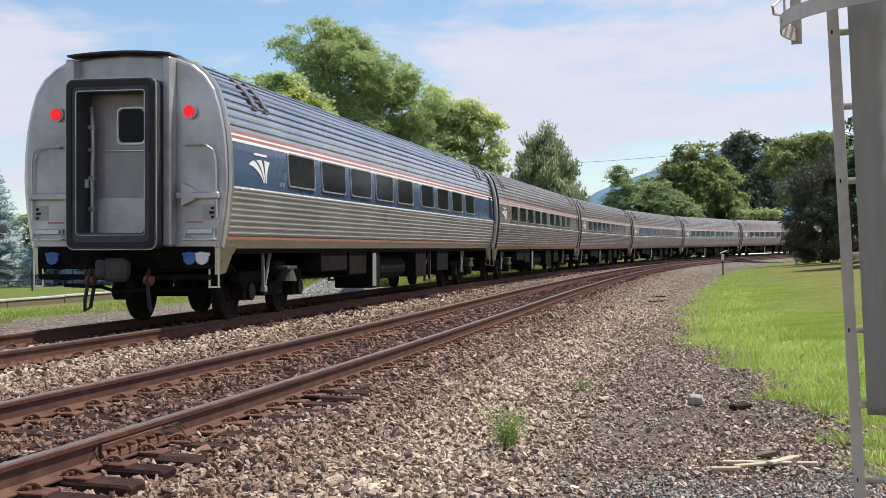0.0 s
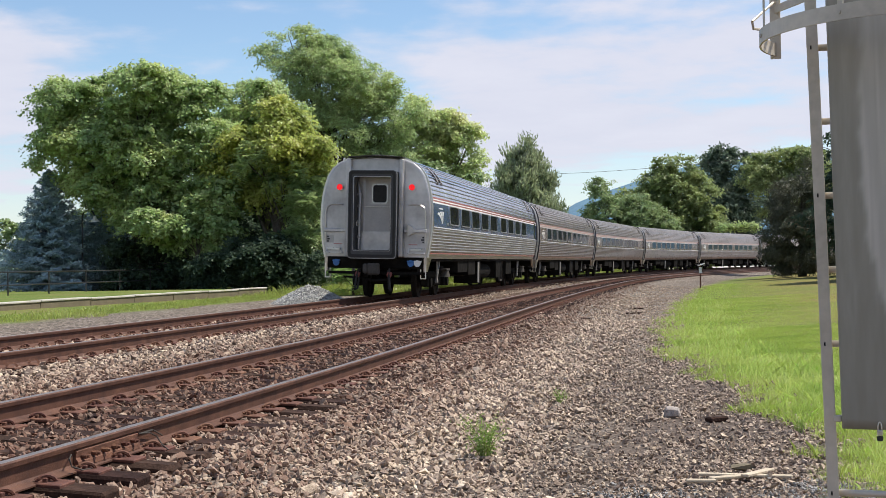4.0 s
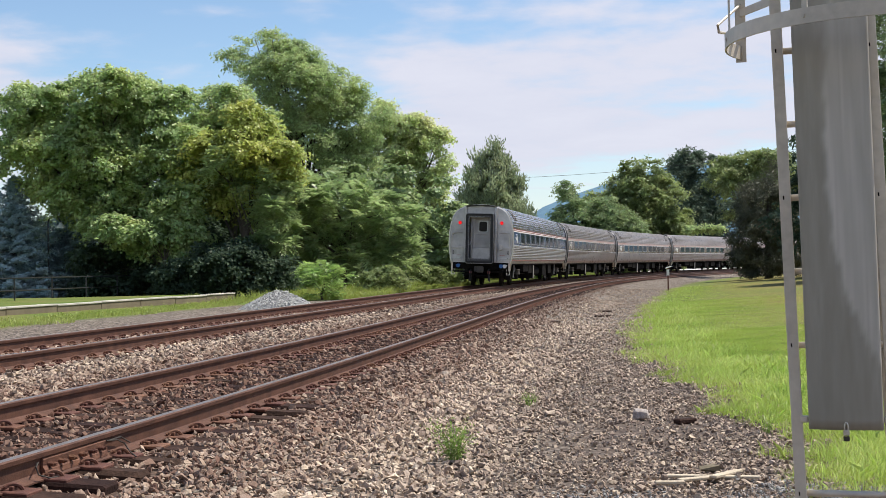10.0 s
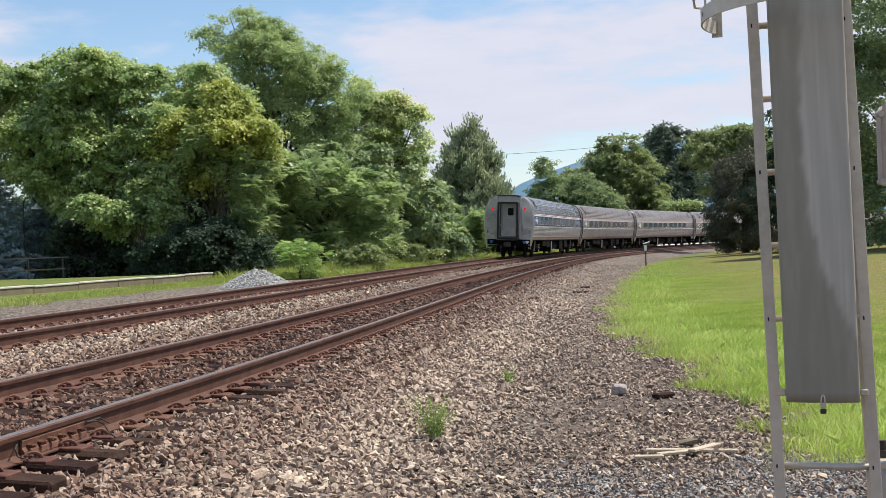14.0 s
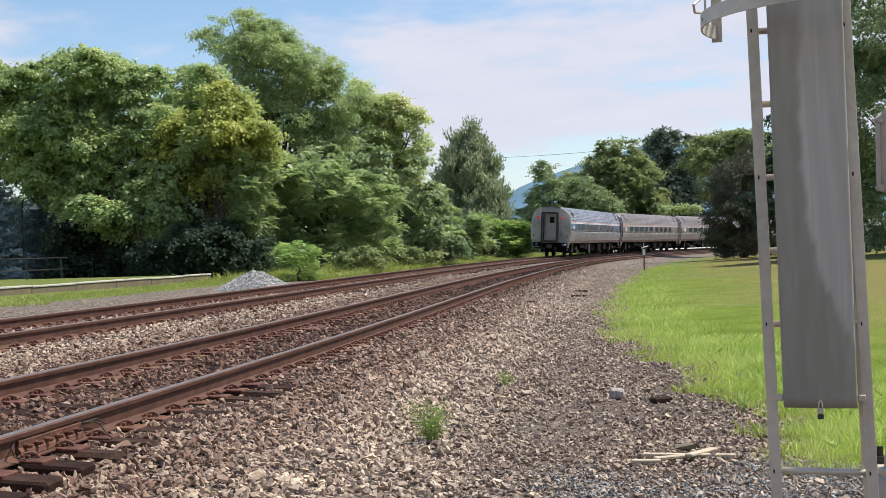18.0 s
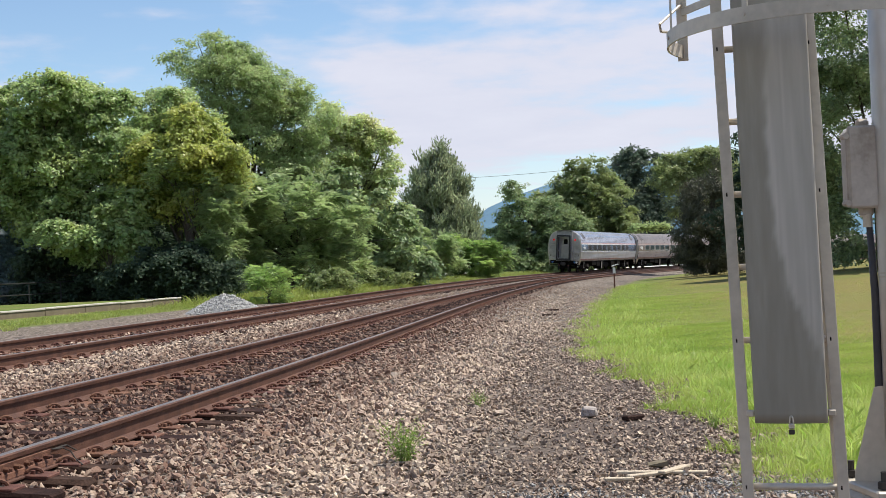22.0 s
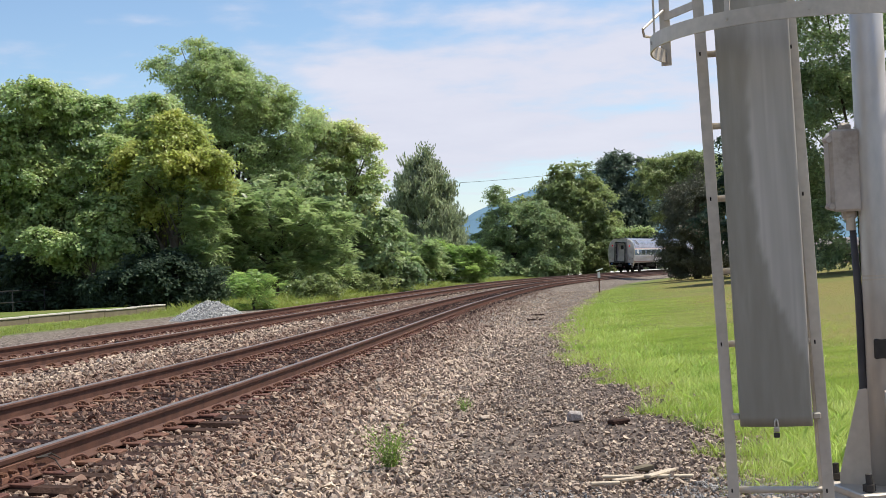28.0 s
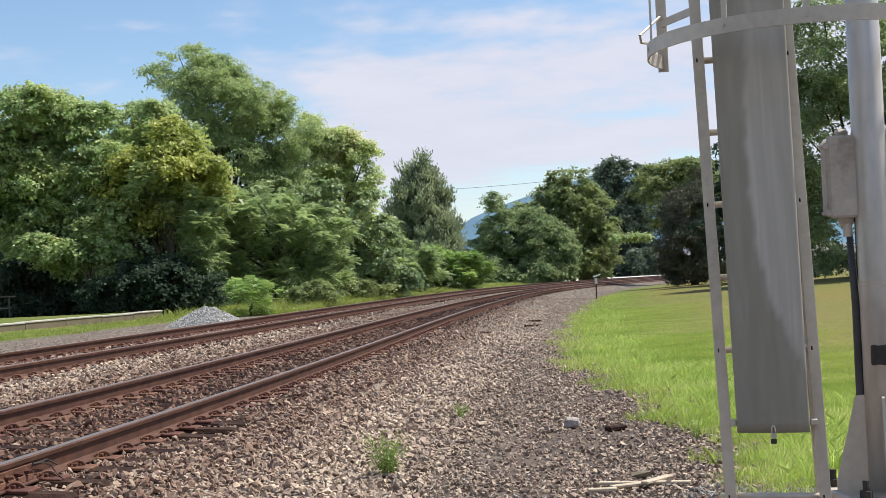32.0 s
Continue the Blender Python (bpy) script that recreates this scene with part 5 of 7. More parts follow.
def make_mast():
    bx, by = 2.44, 5.15
    mast = thing("signal_mast", "round galvanised signal mast on a gusseted base plate", "signal mast")
    ground = height_at(bx, by)
    part("pole", Shape().tube([(bx, by, 0.13), (bx, by, 1.02), (bx, by, 5.2)], 0.068, 32), GALV_POLE, mast, smooth=True)
    for z in (0.985, 1.0):
        part("seam", Shape().tube([(bx, by, z), (bx, by, z + 0.007)], 0.0695, 32), GALV, mast)
    part("base_plate", Shape().box(bx - 0.21, bx + 0.21, by - 0.21, by + 0.21, 0.10, 0.132, 0.006), GALV, mast)
    right, ahead = Vector((0.93, -0.36, 0)), Vector((0.36, 0.93, 0))
    for d in (right, -right, ahead, -ahead):
        o = Vector((bx, by, 0))
        sd = Vector((-d.y, d.x, 0)) * 0.006
        prof = [(0.06, 0.13), (0.195, 0.13), (0.195, 0.17), (0.105, 0.525), (0.085, 0.53), (0.06, 0.53)]
        v = [o + d * a + Vector((0, 0, z)) + k * sd for k in (-1, 1) for a, z in prof]
        n = len(prof)
        part("gusset", Shape().add(v, [tuple(range(n)), tuple(range(2 * n - 1, n - 1, -1))] + [(i, (i + 1) % n, n + (i + 1) % n, n + i) for i in range(n)]), GALV, mast, "welded triangular gusset plate")
    for k in (1, -1):
        for j in (1, -1):
            p = Vector((bx + 0.16 * k, by + 0.16 * j, 0.13))
            part("anchor_bolt", Shape().tube([p, p + Vector((0, 0, 0.075))], 0.014, 8).drum(p + Vector((0, 0, 0.02)), (0, 0, 1), 0.026, 0.014, 6), UNDER_GREY, mast)
    part("foundation", Shape().box(bx - 0.22, bx + 0.22, by - 0.22, by + 0.22, ground - 0.2, 0.10, 0.02), CONCRETE, mast, "square concrete foundation")
    front = Vector((-0.42, -0.907, 0))
    c = Vector((bx, by, 0.70)) + front * 0.064
    part("hand_hole", Shape().bar(c - Vector((0.03, -0.014, 0)), c + Vector((0.03, -0.014, 0)), 0.014, 0.085, (0, 0, 1), 0.006), UNDER_GREY, mast, "dark hand-hole cover")
    # junction box
    c = Vector((2.320, 5.21, 1.450))
    w = Vector((0.993, -0.118, 0))
    box_ob = part("junction_box", Shape().bar(c - w * 0.055, c + w * 0.06, 0.10, 0.33, (0, 0, 1), 0.018), BOX_GREY, mast, "weathered grey junction box")
    part("lid", Shape().bar(c - w * 0.062 - Vector((0, 0.058, 0)), c + w * 0.062 - Vector((0, 0.058, 0)), 0.02, 0.346, (0, 0, 1), 0.009), BOX_GREY, box_ob)
    for z in (-0.15, 0.13):
        part("hinge_bolt", Shape().drum(c - w * 0.070 + Vector((0, -0.05, z)), (0, 1, 0), 0.013, 0.02, 10), BOX_GREY, box_ob)
    part("mounting_ear", Shape().bar(c + w * 0.0 + Vector((0, 0, 0.183)), c + w * 0.055 + Vector((0, 0, 0.183)), 0.03, 0.045, (0, 0, 1), 0.012), BOX_GREY, box_ob)
    part("mounting_foot", Shape().bar(c + w * 0.0 + Vector((0, 0, -0.183)), c + w * 0.06 + Vector((0, 0, -0.183)), 0.04, 0.05, (0, 0, 1), 0.012), BOX_GREY, box_ob)
    part("gland", Shape().drum(c + w * 0.035 + Vector((0, 0, -0.222)), (0, 0, 1), 0.020, 0.03, 12), GALV, box_ob)
    q = c + w * 0.035
    part("conduit", Shape().tube([(q.x + 0.006, q.y, 1.22), (q.x + 0.02, q.y, 0.9), (q.x + 0.022, q.y, 0.55), (q.x + 0.012, q.y, 0.25), (q.x - 0.01, q.y, ground - 0.05)], [0.013, 0.017, 0.020, 0.020, 0.018], 10), CONDUIT, mast, "dark grey cable conduit", smooth=True)
    # box behind the pole
    part("rear_box", Shape().box(2.50, 2.62, 5.12, 5.28, 1.45, 1.66, 0.015), BOX_GREY, mast)
    return mast


make_mast()


# ---- trees ----
def leaf_quads(p, nrm, size, aspect, rng, fold=0.15):
    """Rhombic leaves: four corners each. p, nrm: (n, 3)."""
    n = len(p)
    rnd = rng.normal(size=(n, 3))
    t = np.cross(nrm, rnd)
    t /= np.linalg.norm(t, axis=1)[:, None] + 1e-9
    b = np.cross(nrm, t)
    L = (size * rng.uniform(0.65, 1.35, n))[:, None]
    W = L * aspect
    mid = p + t * L * 0.45
    v = np.stack([p, mid + b * W * 0.5 + nrm * L * fold, p + t * L, mid - b * W * 0.5 + nrm * L * fold], 1)
    f = np.arange(n * 4).reshape(n, 4)
    return v.reshape(-1, 3), f


def crown_cloud(masses, n, rng, lobe=1.1, spray=0.34, shell=0.7, airy=0.0, droop=0.5):
    """Leaf places and directions: each mass (x, y, z, rx, ry, rz) breaks into lobes, each lobe into leafy sprays."""
    B = np.array(masses, float)
    B[:, 3:] *= 0.99
    area = B[:, 3] * B[:, 4] + B[:, 3] * B[:, 5] + B[:, 4] * B[:, 5]
    C, R, D = [], [], []
    for m, ar in zip(B, area):
        k = max(5, int(ar / lobe ** 2 * 2.6))
        d = rng.normal(size=(k, 3))
        d[:, 2] += 0.15
        d /= np.linalg.norm(d, axis=1)[:, None]
        C.append(m[:3] + d * m[3:] * rng.uniform(shell, 1.06, k)[:, None])
        R.append(lobe * rng.uniform(0.35, 1.0, k) ** 1.2)
        D.append(d)
    C, R, D = np.concatenate(C), np.concatenate(R), np.concatenate(D)
    # leave out lobes buried inside the other masses
    q = ((C[:, None, :] - B[None, :, :3]) / B[None, :, 3:])
    keep = (np.linalg.norm(q, axis=2).min(1) > 0.45)
    C, R, D = C[keep], R[keep], D[keep]
    share = R ** 2 / (R ** 2).sum()
    ns = max(40, int(n / 26))
    w = rng.choice(len(C), ns, p=share)
    e = rng.normal(size=(ns, 3)) + D[w] * 0.55
    e[:, 2] += 0.3
    e /= np.linalg.norm(e, axis=1)[:, None]
    sc = C[w] + e * (R[w] * rng.uniform(0.45, 1.2, ns))[:, None] * np.array([1, 1, 0.72])
    if airy:
        g = np.sin(sc[:, 0] * 1.9 + 2 * np.sin(sc[:, 2] * 1.3)) + np.sin(sc[:, 2] * 2.3 + 1.5 * np.sin(sc[:, 1] * 1.7))
        ok = g < 2 - 2.2 * airy
        sc, e, w = sc[ok], e[ok], w[ok]
        ns = len(sc)
    who = rng.integers(0, ns, n)
    run = rng.uniform(-0.6, 1.2, n)
    axis = e * np.array([1, 1, 0.35])
    off = axis[who] * (run * spray * 1.25)[:, None] + rng.normal(size=(n, 3)) * spray * 0.42 * np.array([1, 1, 0.5])
    off[:, 2] -= droop * spray * np.clip(run, 0, 2) ** 2
    p = sc[who] + off
    nrm = e[who] * 0.7 + rng.normal(size=(n, 3)) * 0.5 + np.array([0, 0, 0.8])
    nrm /= np.linalg.norm(nrm, axis=1)[:, None]
    return p, nrm


def fronds(p, nrm, length, rng, pairs=6):
    """Feather-shaped compound leaves: leaflets in pairs along an arching stalk."""
    n = len(p)
    out = nrm.copy()
    out[:, 2] *= 0.3
    out += rng.normal(size=(n, 3)) * 0.45
    out /= np.linalg.norm(out, axis=1)[:, None]
    up = np.array([0, 0, 1.0])
    side = np.cross(out, up)
    side /= np.linalg.norm(side, axis=1)[:, None] + 1e-9
    L = length * rng.uniform(0.6, 1.25, n)
    vs = []
    for i in range(pairs):
        t = (i + 0.6) / pairs
        droop = 0.25 * t - 0.65 * t * t
        root = p + out * (L * t)[:, None] + up * (L * droop)[:, None]
        w = L * 0.36 * math.sin(math.pi * min(1, 0.25 + 0.75 * t)) + 0.02
        for k in (-1, 1):
            tip = root + side * (k * w)[:, None] + out * (w * 0.45)[:, None] - up * (w * 0.25)[:, None]
            wid = out * (L * 0.055)[:, None]
            m = (root + tip) / 2
            vs.append(np.stack([root, m + wid, tip, m - wid], 1))
    v = np.concatenate([q.reshape(-1, 3) for q in vs])
    return v, np.arange(len(v)).reshape(-1, 4)


def up_sprays(p, nrm, length, aspect, rng):
    """Narrow shoots that point up and outwards."""
    n = len(p)
    t = nrm * np.array([0.55, 0.55, 0.0]) + np.array([0, 0, 0.8]) + rng.normal(size=(n, 3)) * 0.2
    t /= np.linalg.norm(t, axis=1)[:, None]
    b = np.cross(t, rng.normal(size=(n, 3)))
    b /= np.linalg.norm(b, axis=1)[:, None]
    L = (length * rng.uniform(0.6, 1.3, n))[:, None]
    v = np.stack([p, p + t * L * 0.5 + b * L * aspect * 0.5, p + t * L, p + t * L * 0.5 - b * L * aspect * 0.5], 1)
    return v.reshape(-1, 3), np.arange(n * 4).reshape(n, 4)


def limbs(base, tops, r0, rng, height):
    sh = Shape()
    x, y, z = base
    fork = [Vector((x, y, z - 0.2)), Vector((x + rng.uniform(-0.1, 0.1), y, z + height * 0.18)), Vector((x + rng.uniform(-0.3, 0.3), y + rng.uniform(-0.3, 0.3), z + height * 0.4)), Vector((x + rng.uniform(-0.4, 0.4), y, z + height * 0.72))]
    sh.tube(fork, [r0 * 1.25, r0, r0 * 0.7, r0 * 0.2], 9)
    for tx, ty, tz in tops:
        k = rng.uniform(0.15, 0.5)
        a = fork[1].lerp(fork[2], rng.uniform(0, 1)) if k < 0.4 else fork[2].lerp(fork[3], rng.uniform(0, 0.5))
        b = Vector((tx, ty, tz))
        mid = a.lerp(b, 0.5) + Vector((rng.uniform(-0.3, 0.3), rng.uniform(-0.3, 0.3), 0.25))
        sh.tube([a, mid, b], [r0 * 0.38, r0 * 0.22, r0 * 0.06], 6)
    return sh


def make_tree(name, label, category, bearing, dist, blobs, leaves, material, leaf=0.26, aspect=0.7, kind="broad", r0=0.22, seed=1, group="", lobe=1.1, spray=0.34, shell=0.7, airy=0.0, droop=0.5, pairs=6):
    """blobs are (across, deep, height, half width, half depth, half height) about the tree's foot, across as seen from the line."""
    rng = np.random.default_rng(seed)
    x, y = at_bearing(bearing, dist)
    z = height_at(x, y)
    b = radians(bearing)
    rx, fx = (math.cos(b), -math.sin(b)), (math.sin(b), math.cos(b))
    masses = [(u * rx[0] + w * fx[0], u * rx[1] + w * fx[1], h - z, a, q, c) for u, w, h, a, q, c in blobs]
    tree = thing(name, label, category, group, at=Matrix.Translation((x, y, z)))
    top = max(m[2] + m[5] for m in masses)
    tops = [(m[0] + rng.uniform(-0.7, 0.7) * m[3], m[1] + rng.uniform(-0.5, 0.5) * m[4], m[2] + rng.uniform(-0.3, 0.8) * m[5]) for m in masses for _ in range(3)]
    part("trunk", limbs((0, 0, 0), tops, r0, random.Random(seed), top), BARK, tree)
    p, nrm = crown_cloud(masses, leaves, rng, lobe, spray, shell, airy, droop)
    low = p[:, 2] > 0.05
    p, nrm = p[low], nrm[low]
    if kind == "frond":
        v, f = fronds(p, nrm, leaf, rng, pairs)
    elif kind == "spray":
        v, f = up_sprays(p, nrm, leaf, aspect, rng)
    elif kind == "needle":
        nrm[:, 2] *= 0.4
        v, f = leaf_quads(p, nrm, leaf, aspect, rng, 0.05)
    else:
        v, f = leaf_quads(p, nrm, leaf, aspect, rng)
    part("crown", bulk("crown", v, f, material), material, tree)
    return tree


def make_spruce(label, bearing, dist, h, r, leaves, seed, group):
    """Tiers of drooping boughs round a straight stem."""
    rng = np.random.default_rng(seed)
    x, y = at_bearing(bearing, dist)
    z = height_at(x, y)
    tree = thing("blue_spruce", label, "tree", group, at=Matrix.Translation((x, y, z)))
    sh = Shape().tube([(0, 0, -0.2), (0, 0, h * 0.5), (0, 0, h - z)], [0.17, 0.1, 0.012], 8)
    ps, ns = [], []
    count = 150
    for i in range(count):
        t = (i + rng.uniform(0, 1)) / count
        zz = 0.35 + (h - z - 0.5) * t
        L = r * (1 - t) ** 0.85 * rng.uniform(0.78, 1.12) + 0.12
        az = i * 2.39996 + rng.uniform(-0.3, 0.3)
        o = np.array([math.cos(az), math.sin(az), 0])
        sd_ = np.array([-o[1], o[0], 0])
        m = int(leaves / count * (0.35 + 1.3 * (1 - t)))
        k = rng.uniform(0.12, 1, m)
        w = rng.normal(size=m) * 0.24 * L * np.sin(k * 2.6) * 0.55
        drop = (-0.28 * k + 0.22 * k ** 2.2 + 0.18 * t * k) * L - np.abs(w) * 0.35
        ps.append(np.array([0, 0, zz]) + o * (k * L)[:, None] + sd_ * w[:, None] + np.array([0, 0, 1.0]) * (drop + rng.normal(size=m) * 0.03)[:, None])
        ns.append(np.tile(o * 0.4 + np.array([0, 0, 0.9]), (m, 1)) + rng.normal(size=(m, 3)) * 0.35)
        if i % 3 == 0:
            sh.tube([(0, 0, zz), Vector((o[0] * L * 0.55, o[1] * L * 0.55, zz - 0.1 * L)), Vector((o[0] * L * 0.92, o[1] * L * 0.92, zz - 0.06 * L))], [0.035, 0.022, 0.006], 5)
    part("trunk", sh, BARK, tree)
    p, nrm = np.concatenate(ps), np.concatenate(ns)
    nrm /= np.linalg.norm(nrm, axis=1)[:, None]
    v, f = leaf_quads(p, nrm, 0.18, 0.34, rng, 0.02)
    part("crown", bulk("crown", v, f, LEAF_SPRUCE), LEAF_SPRUCE, tree)


def plant_trees():
    big = "trees behind the railway"
    make_tree("maple_tree", "large spreading maple tree in full green leaf", "tree", -11.0, 66, [(0, -1.4, 8.2, 1.6, 0.9, 1.3), (-3.0, 0, 9.2, 1.5, 1.4, 1.2), (-2.6, 0, 7.0, 2.0, 1.8, 1.8), (0, -1.0, 9.8, 1.9, 1.6, 1.3), (2.2, 0, 9.6, 1.8, 1.5, 1.2), (-0.5, 0, 6.9, 2.9, 2.6, 2.3), (2.5, -1.0, 6.9, 2.4, 2.0, 2.1), (3.9, -2.6, 4.1, 1.5, 1.3, 1.7), (1.0, -1.5, 4.0, 2.1, 1.6, 1.9), (4.2, -1.6, 5.6, 1.4, 1.3, 1.4), (-1.2, 0, 5.2, 1.5, 1.3, 1.2), (-1.9, 1.0, 8.7, 1.9, 1.7, 1.5)], 112000, LEAF_MAPLE, 0.18, 0.8, seed=11, group=big, r0=0.3, lobe=0.85, airy=0.12)
    make_tree("maple_tree", "yellow-green sunlit crown of a young maple", "tree", -5.1, 63, [(-0.2, 0, 7.2, 1.8, 1.6, 1.2), (1.2, 0, 6.5, 1.2, 1.2, 1.2), (-1.1, 0.5, 6.0, 1.5, 1.3, 1.1), (0.3, 0, 8.0, 1.2, 1.1, 0.9), (0.4, 0.8, 5.2, 1.6, 1.4, 1.4)], 40000, LEAF_BRIGHT, 0.17, 0.8, seed=12, group=big, lobe=0.9)
    make_tree("maple_tree", "mid-green maple between its taller neighbours", "tree", -5.6, 69, [(-0.2, 0, 10.0, 1.5, 1.4, 1.3), (-0.7, 1.0, 8.6, 1.6, 1.4, 1.5), (0.9, 1.0, 8.9, 1.6, 1.4, 1.3), (-0.4, 0.6, 6.6, 2.2, 1.8, 1.9)], 34000, LEAF_MAPLE, 0.18, 0.8, seed=40, group=big, lobe=0.9)
    make_tree("maple_tree", "low young maple in front of the larger crowns", "tree", -8.49, 62.5, [(0.5, 0, 4.0, 0.7, 0.6, 0.5), (1.2, 0, 3.3, 0.7, 0.6, 0.7), (0.2, 0, 3.0, 0.8, 0.7, 0.6), (-1.0, 0, 2.8, 1.0, 0.9, 0.7), (1.1, 0, 2.4, 0.6, 0.5, 0.4), (-2.0, 0, 3.1, 0.8, 0.7, 0.8)], 16000, LEAF_MAPLE, 0.19, 0.8, seed=45, group=big, r0=0.06, lobe=0.6, spray=0.32, airy=0.2)
    make_tree("walnut_tree", "shaded walnut tree with drooping feathery leaves", "tree", -4.41, 62, [(-1.3, 0, 6.1, 1.0, 0.9, 0.6), (-0.1, 0, 5.3, 0.9, 0.8, 0.7), (-0.2, 0, 2.6, 0.9, 0.8, 0.5), (0.7, 0, 1.9, 0.7, 0.6, 0.7), (0.9, 0, 4.1, 0.7, 0.6, 1.1)], 2400, LEAF_AILANTHUS, 0.62, kind="frond", seed=39, group=big, r0=0.09, lobe=0.7, spray=0.25, pairs=7)
    make_tree("locust_tree", "tall feathery locust tree above the others", "tree", -2.6, 80, [(-1.8, 0, 14.3, 2.1, 1.9, 1.4), (0, 0, 12.0, 3.1, 2.6, 2.0), (2.0, 0, 9.9, 2.3, 2.1, 2.6), (-1.9, 0, 11.5, 2.0, 1.7, 2.2), (2.4, 0, 6.9, 2.2, 1.9, 2.6), (0.1, 0, 8.3, 2.9, 2.5, 2.8), (-0.8, 0, 13.6, 1.9, 1.7, 1.5), (2.5, 0, 11.9, 1.4, 1.2, 1.1), (3.8, 0, 10.1, 1.4, 1.2, 1.6)], 118000, LEAF_LOCUST, 0.17, 0.5, seed=13, group=big, r0=0.28, lobe=1.2, spray=0.33, airy=0.10)
    make_tree("ash_tree", "slender open-crowned ash tree in leaf", "tree", 2.14, 88, [(-1.1, 0, 11.2, 1.2, 1.0, 1.2), (0.3, 0, 10.6, 1.2, 1.0, 1.0), (1.6, 0, 9.3, 0.9, 0.8, 1.2), (-0.7, 0, 9.2, 1.2, 1.0, 1.4), (2.1, 0, 7.3, 0.8, 0.7, 1.7), (0.8, 0, 7.1, 1.3, 1.2, 1.5), (-1.5, 0, 6.6, 1.2, 1.0, 1.9), (1.3, 0, 5.0, 1.2, 1.0, 1.3), (-2.4, 0, 8.2, 0.7, 0.6, 2.3), (-0.5, 0, 4.7, 1.5, 1.4, 1.3)], 60000, LEAF_ASH, 0.21, 0.6, seed=14, group=big, lobe=0.9, spray=0.36, airy=0.2)
    shade = "dark shaded undergrowth below the tall crowns"
    make_tree("undergrowth_tree", shade, "tree", -8.3, 71, [(0, 0, 2.6, 4.2, 2.0, 2.6), (4.6, 0.5, 2.8, 3.4, 2.0, 2.8), (-3.5, 0, 2.2, 2.8, 2.0, 2.2)], 30000, LEAF_LAWN, 0.30, 0.7, seed=15, group=big)
    make_tree("undergrowth_tree", shade, "tree", -12.0, 82, [(0, 0, 2.2, 5.0, 2.2, 2.5), (6.5, 0, 2.8, 4.6, 2.2, 2.9), (12.5, 0, 3.2, 4.8, 2.2, 3.4), (-6, 0, 2.0, 5, 2, 2.2)], 34000, LEAF_LAWN, 0.36, 0.7, seed=38, group=big, lobe=1.4)
    make_tree("undergrowth_tree", shade, "tree", -1.0, 76, [(0, 0, 3.4, 4.2, 2.2, 3.4), (4.5, 0.5, 3.4, 3.2, 2.2, 3.4), (6.6, 3, 1.6, 2.0, 1.5, 1.6)], 24000, LEAF_LAWN, 0.30, 0.7, seed=16, group=big)
    # two added bushes whose dark leaves stand for the deep shade here
    make_tree("undergrowth_tree", "low dark bush standing for the shade at the maple's foot", "tree", -9.2, 64.8, [(0, 0, 1.3, 2.6, 1.2, 1.5), (3.0, 0.4, 1.5, 2.4, 1.2, 1.7), (-2.0, 0.2, 1.2, 1.8, 1.2, 1.3)], 20000, LEAF_SHADE, 0.2, 0.7, seed=41, group=big, lobe=0.7, r0=0.08)
    make_tree("undergrowth_tree", "low dark bush standing for the shade under the young maple", "tree", -5.69, 61, [(0.6, 0, 1.2, 1.1, 1.0, 1.1), (-0.7, 0, 1.2, 1.3, 1.2, 1.2), (2.1, 0, 0.8, 0.8, 0.7, 0.8), (-2.0, 0, 1.0, 1.1, 1.0, 1.0)], 18000, LEAF_SHADE, 0.17, 0.7, seed=43, group=big, lobe=0.6, r0=0.06)
    make_tree("ailanthus_tree", "young ailanthus tree with long feathery leaves", "tree", -0.8, 66, [(0.9, -1.0, 3.3, 2.1, 1.7, 1.8), (-0.2, 0, 4.5, 1.7, 1.5, 1.4), (-1.1, 0, 2.5, 1.8, 1.5, 1.8), (2.4, 1.0, 2.4, 1.5, 1.3, 1.8), (-2.3, 0, 2.8, 1.4, 1.2, 1.7)], 4200, LEAF_AILANTHUS, 0.78, kind="frond", seed=17, group=big, lobe=0.9, spray=0.3, pairs=8)
    make_tree("ailanthus_tree", "young ailanthus tree with long feathery leaves", "tree", 2.4, 80, [(-0.8, 0, 3.1, 1.2, 1.1, 1.3), (0.5, 0, 2.5, 1.3, 1.1, 1.5), (-1.9, 0, 2.4, 1.2, 1.1, 1.5), (0.2, 0, 3.8, 0.9, 0.8, 0.8), (1.9, 0, 2.1, 1.0, 0.9, 1.2)], 3600, LEAF_AILANTHUS, 0.8, kind="frond", seed=37, group=big, lobe=0.8, spray=0.3, pairs=7)
    bush = "roadside bushes"
    make_tree("sumac_bush", "green sumac bush with feathery leaves", "bush", 4.63, 93, [(-0.3, 0, 3.2, 1.5, 1.3, 1.4), (1.4, 0, 2.4, 1.5, 1.3, 1.3), (-1.6, 0, 2.7, 1.3, 1.2, 1.6), (0.4, 0, 1.6, 2.3, 2.1, 1.0)], 3600, LEAF_AILANTHUS, 0.8, kind="frond", seed=18, group=bush, lobe=0.8, spray=0.3, pairs=7, r0=0.07)
    make_tree("sumac_bush", "bright green sumac bush with feathery leaves", "bush", 7.23, 106, [(-1.3, 0, 2.3, 1.6, 1.4, 1.2), (0.5, 0, 2.1, 1.6, 1.4, 1.2), (1.6, 0, 1.5, 1.2, 1.1, 1.0), (-2.2, 0, 1.8, 1.6, 1.4, 1.2), (-0.4, 0, 1.1, 2.6, 2.3, 0.7), (1.8, 0, 0.8, 1.1, 1.0, 0.6)], 4200, LEAF_SUMAC, 0.72, kind="frond", seed=19, group=bush, lobe=0.7, spray=0.3, pairs=7, r0=0.07)
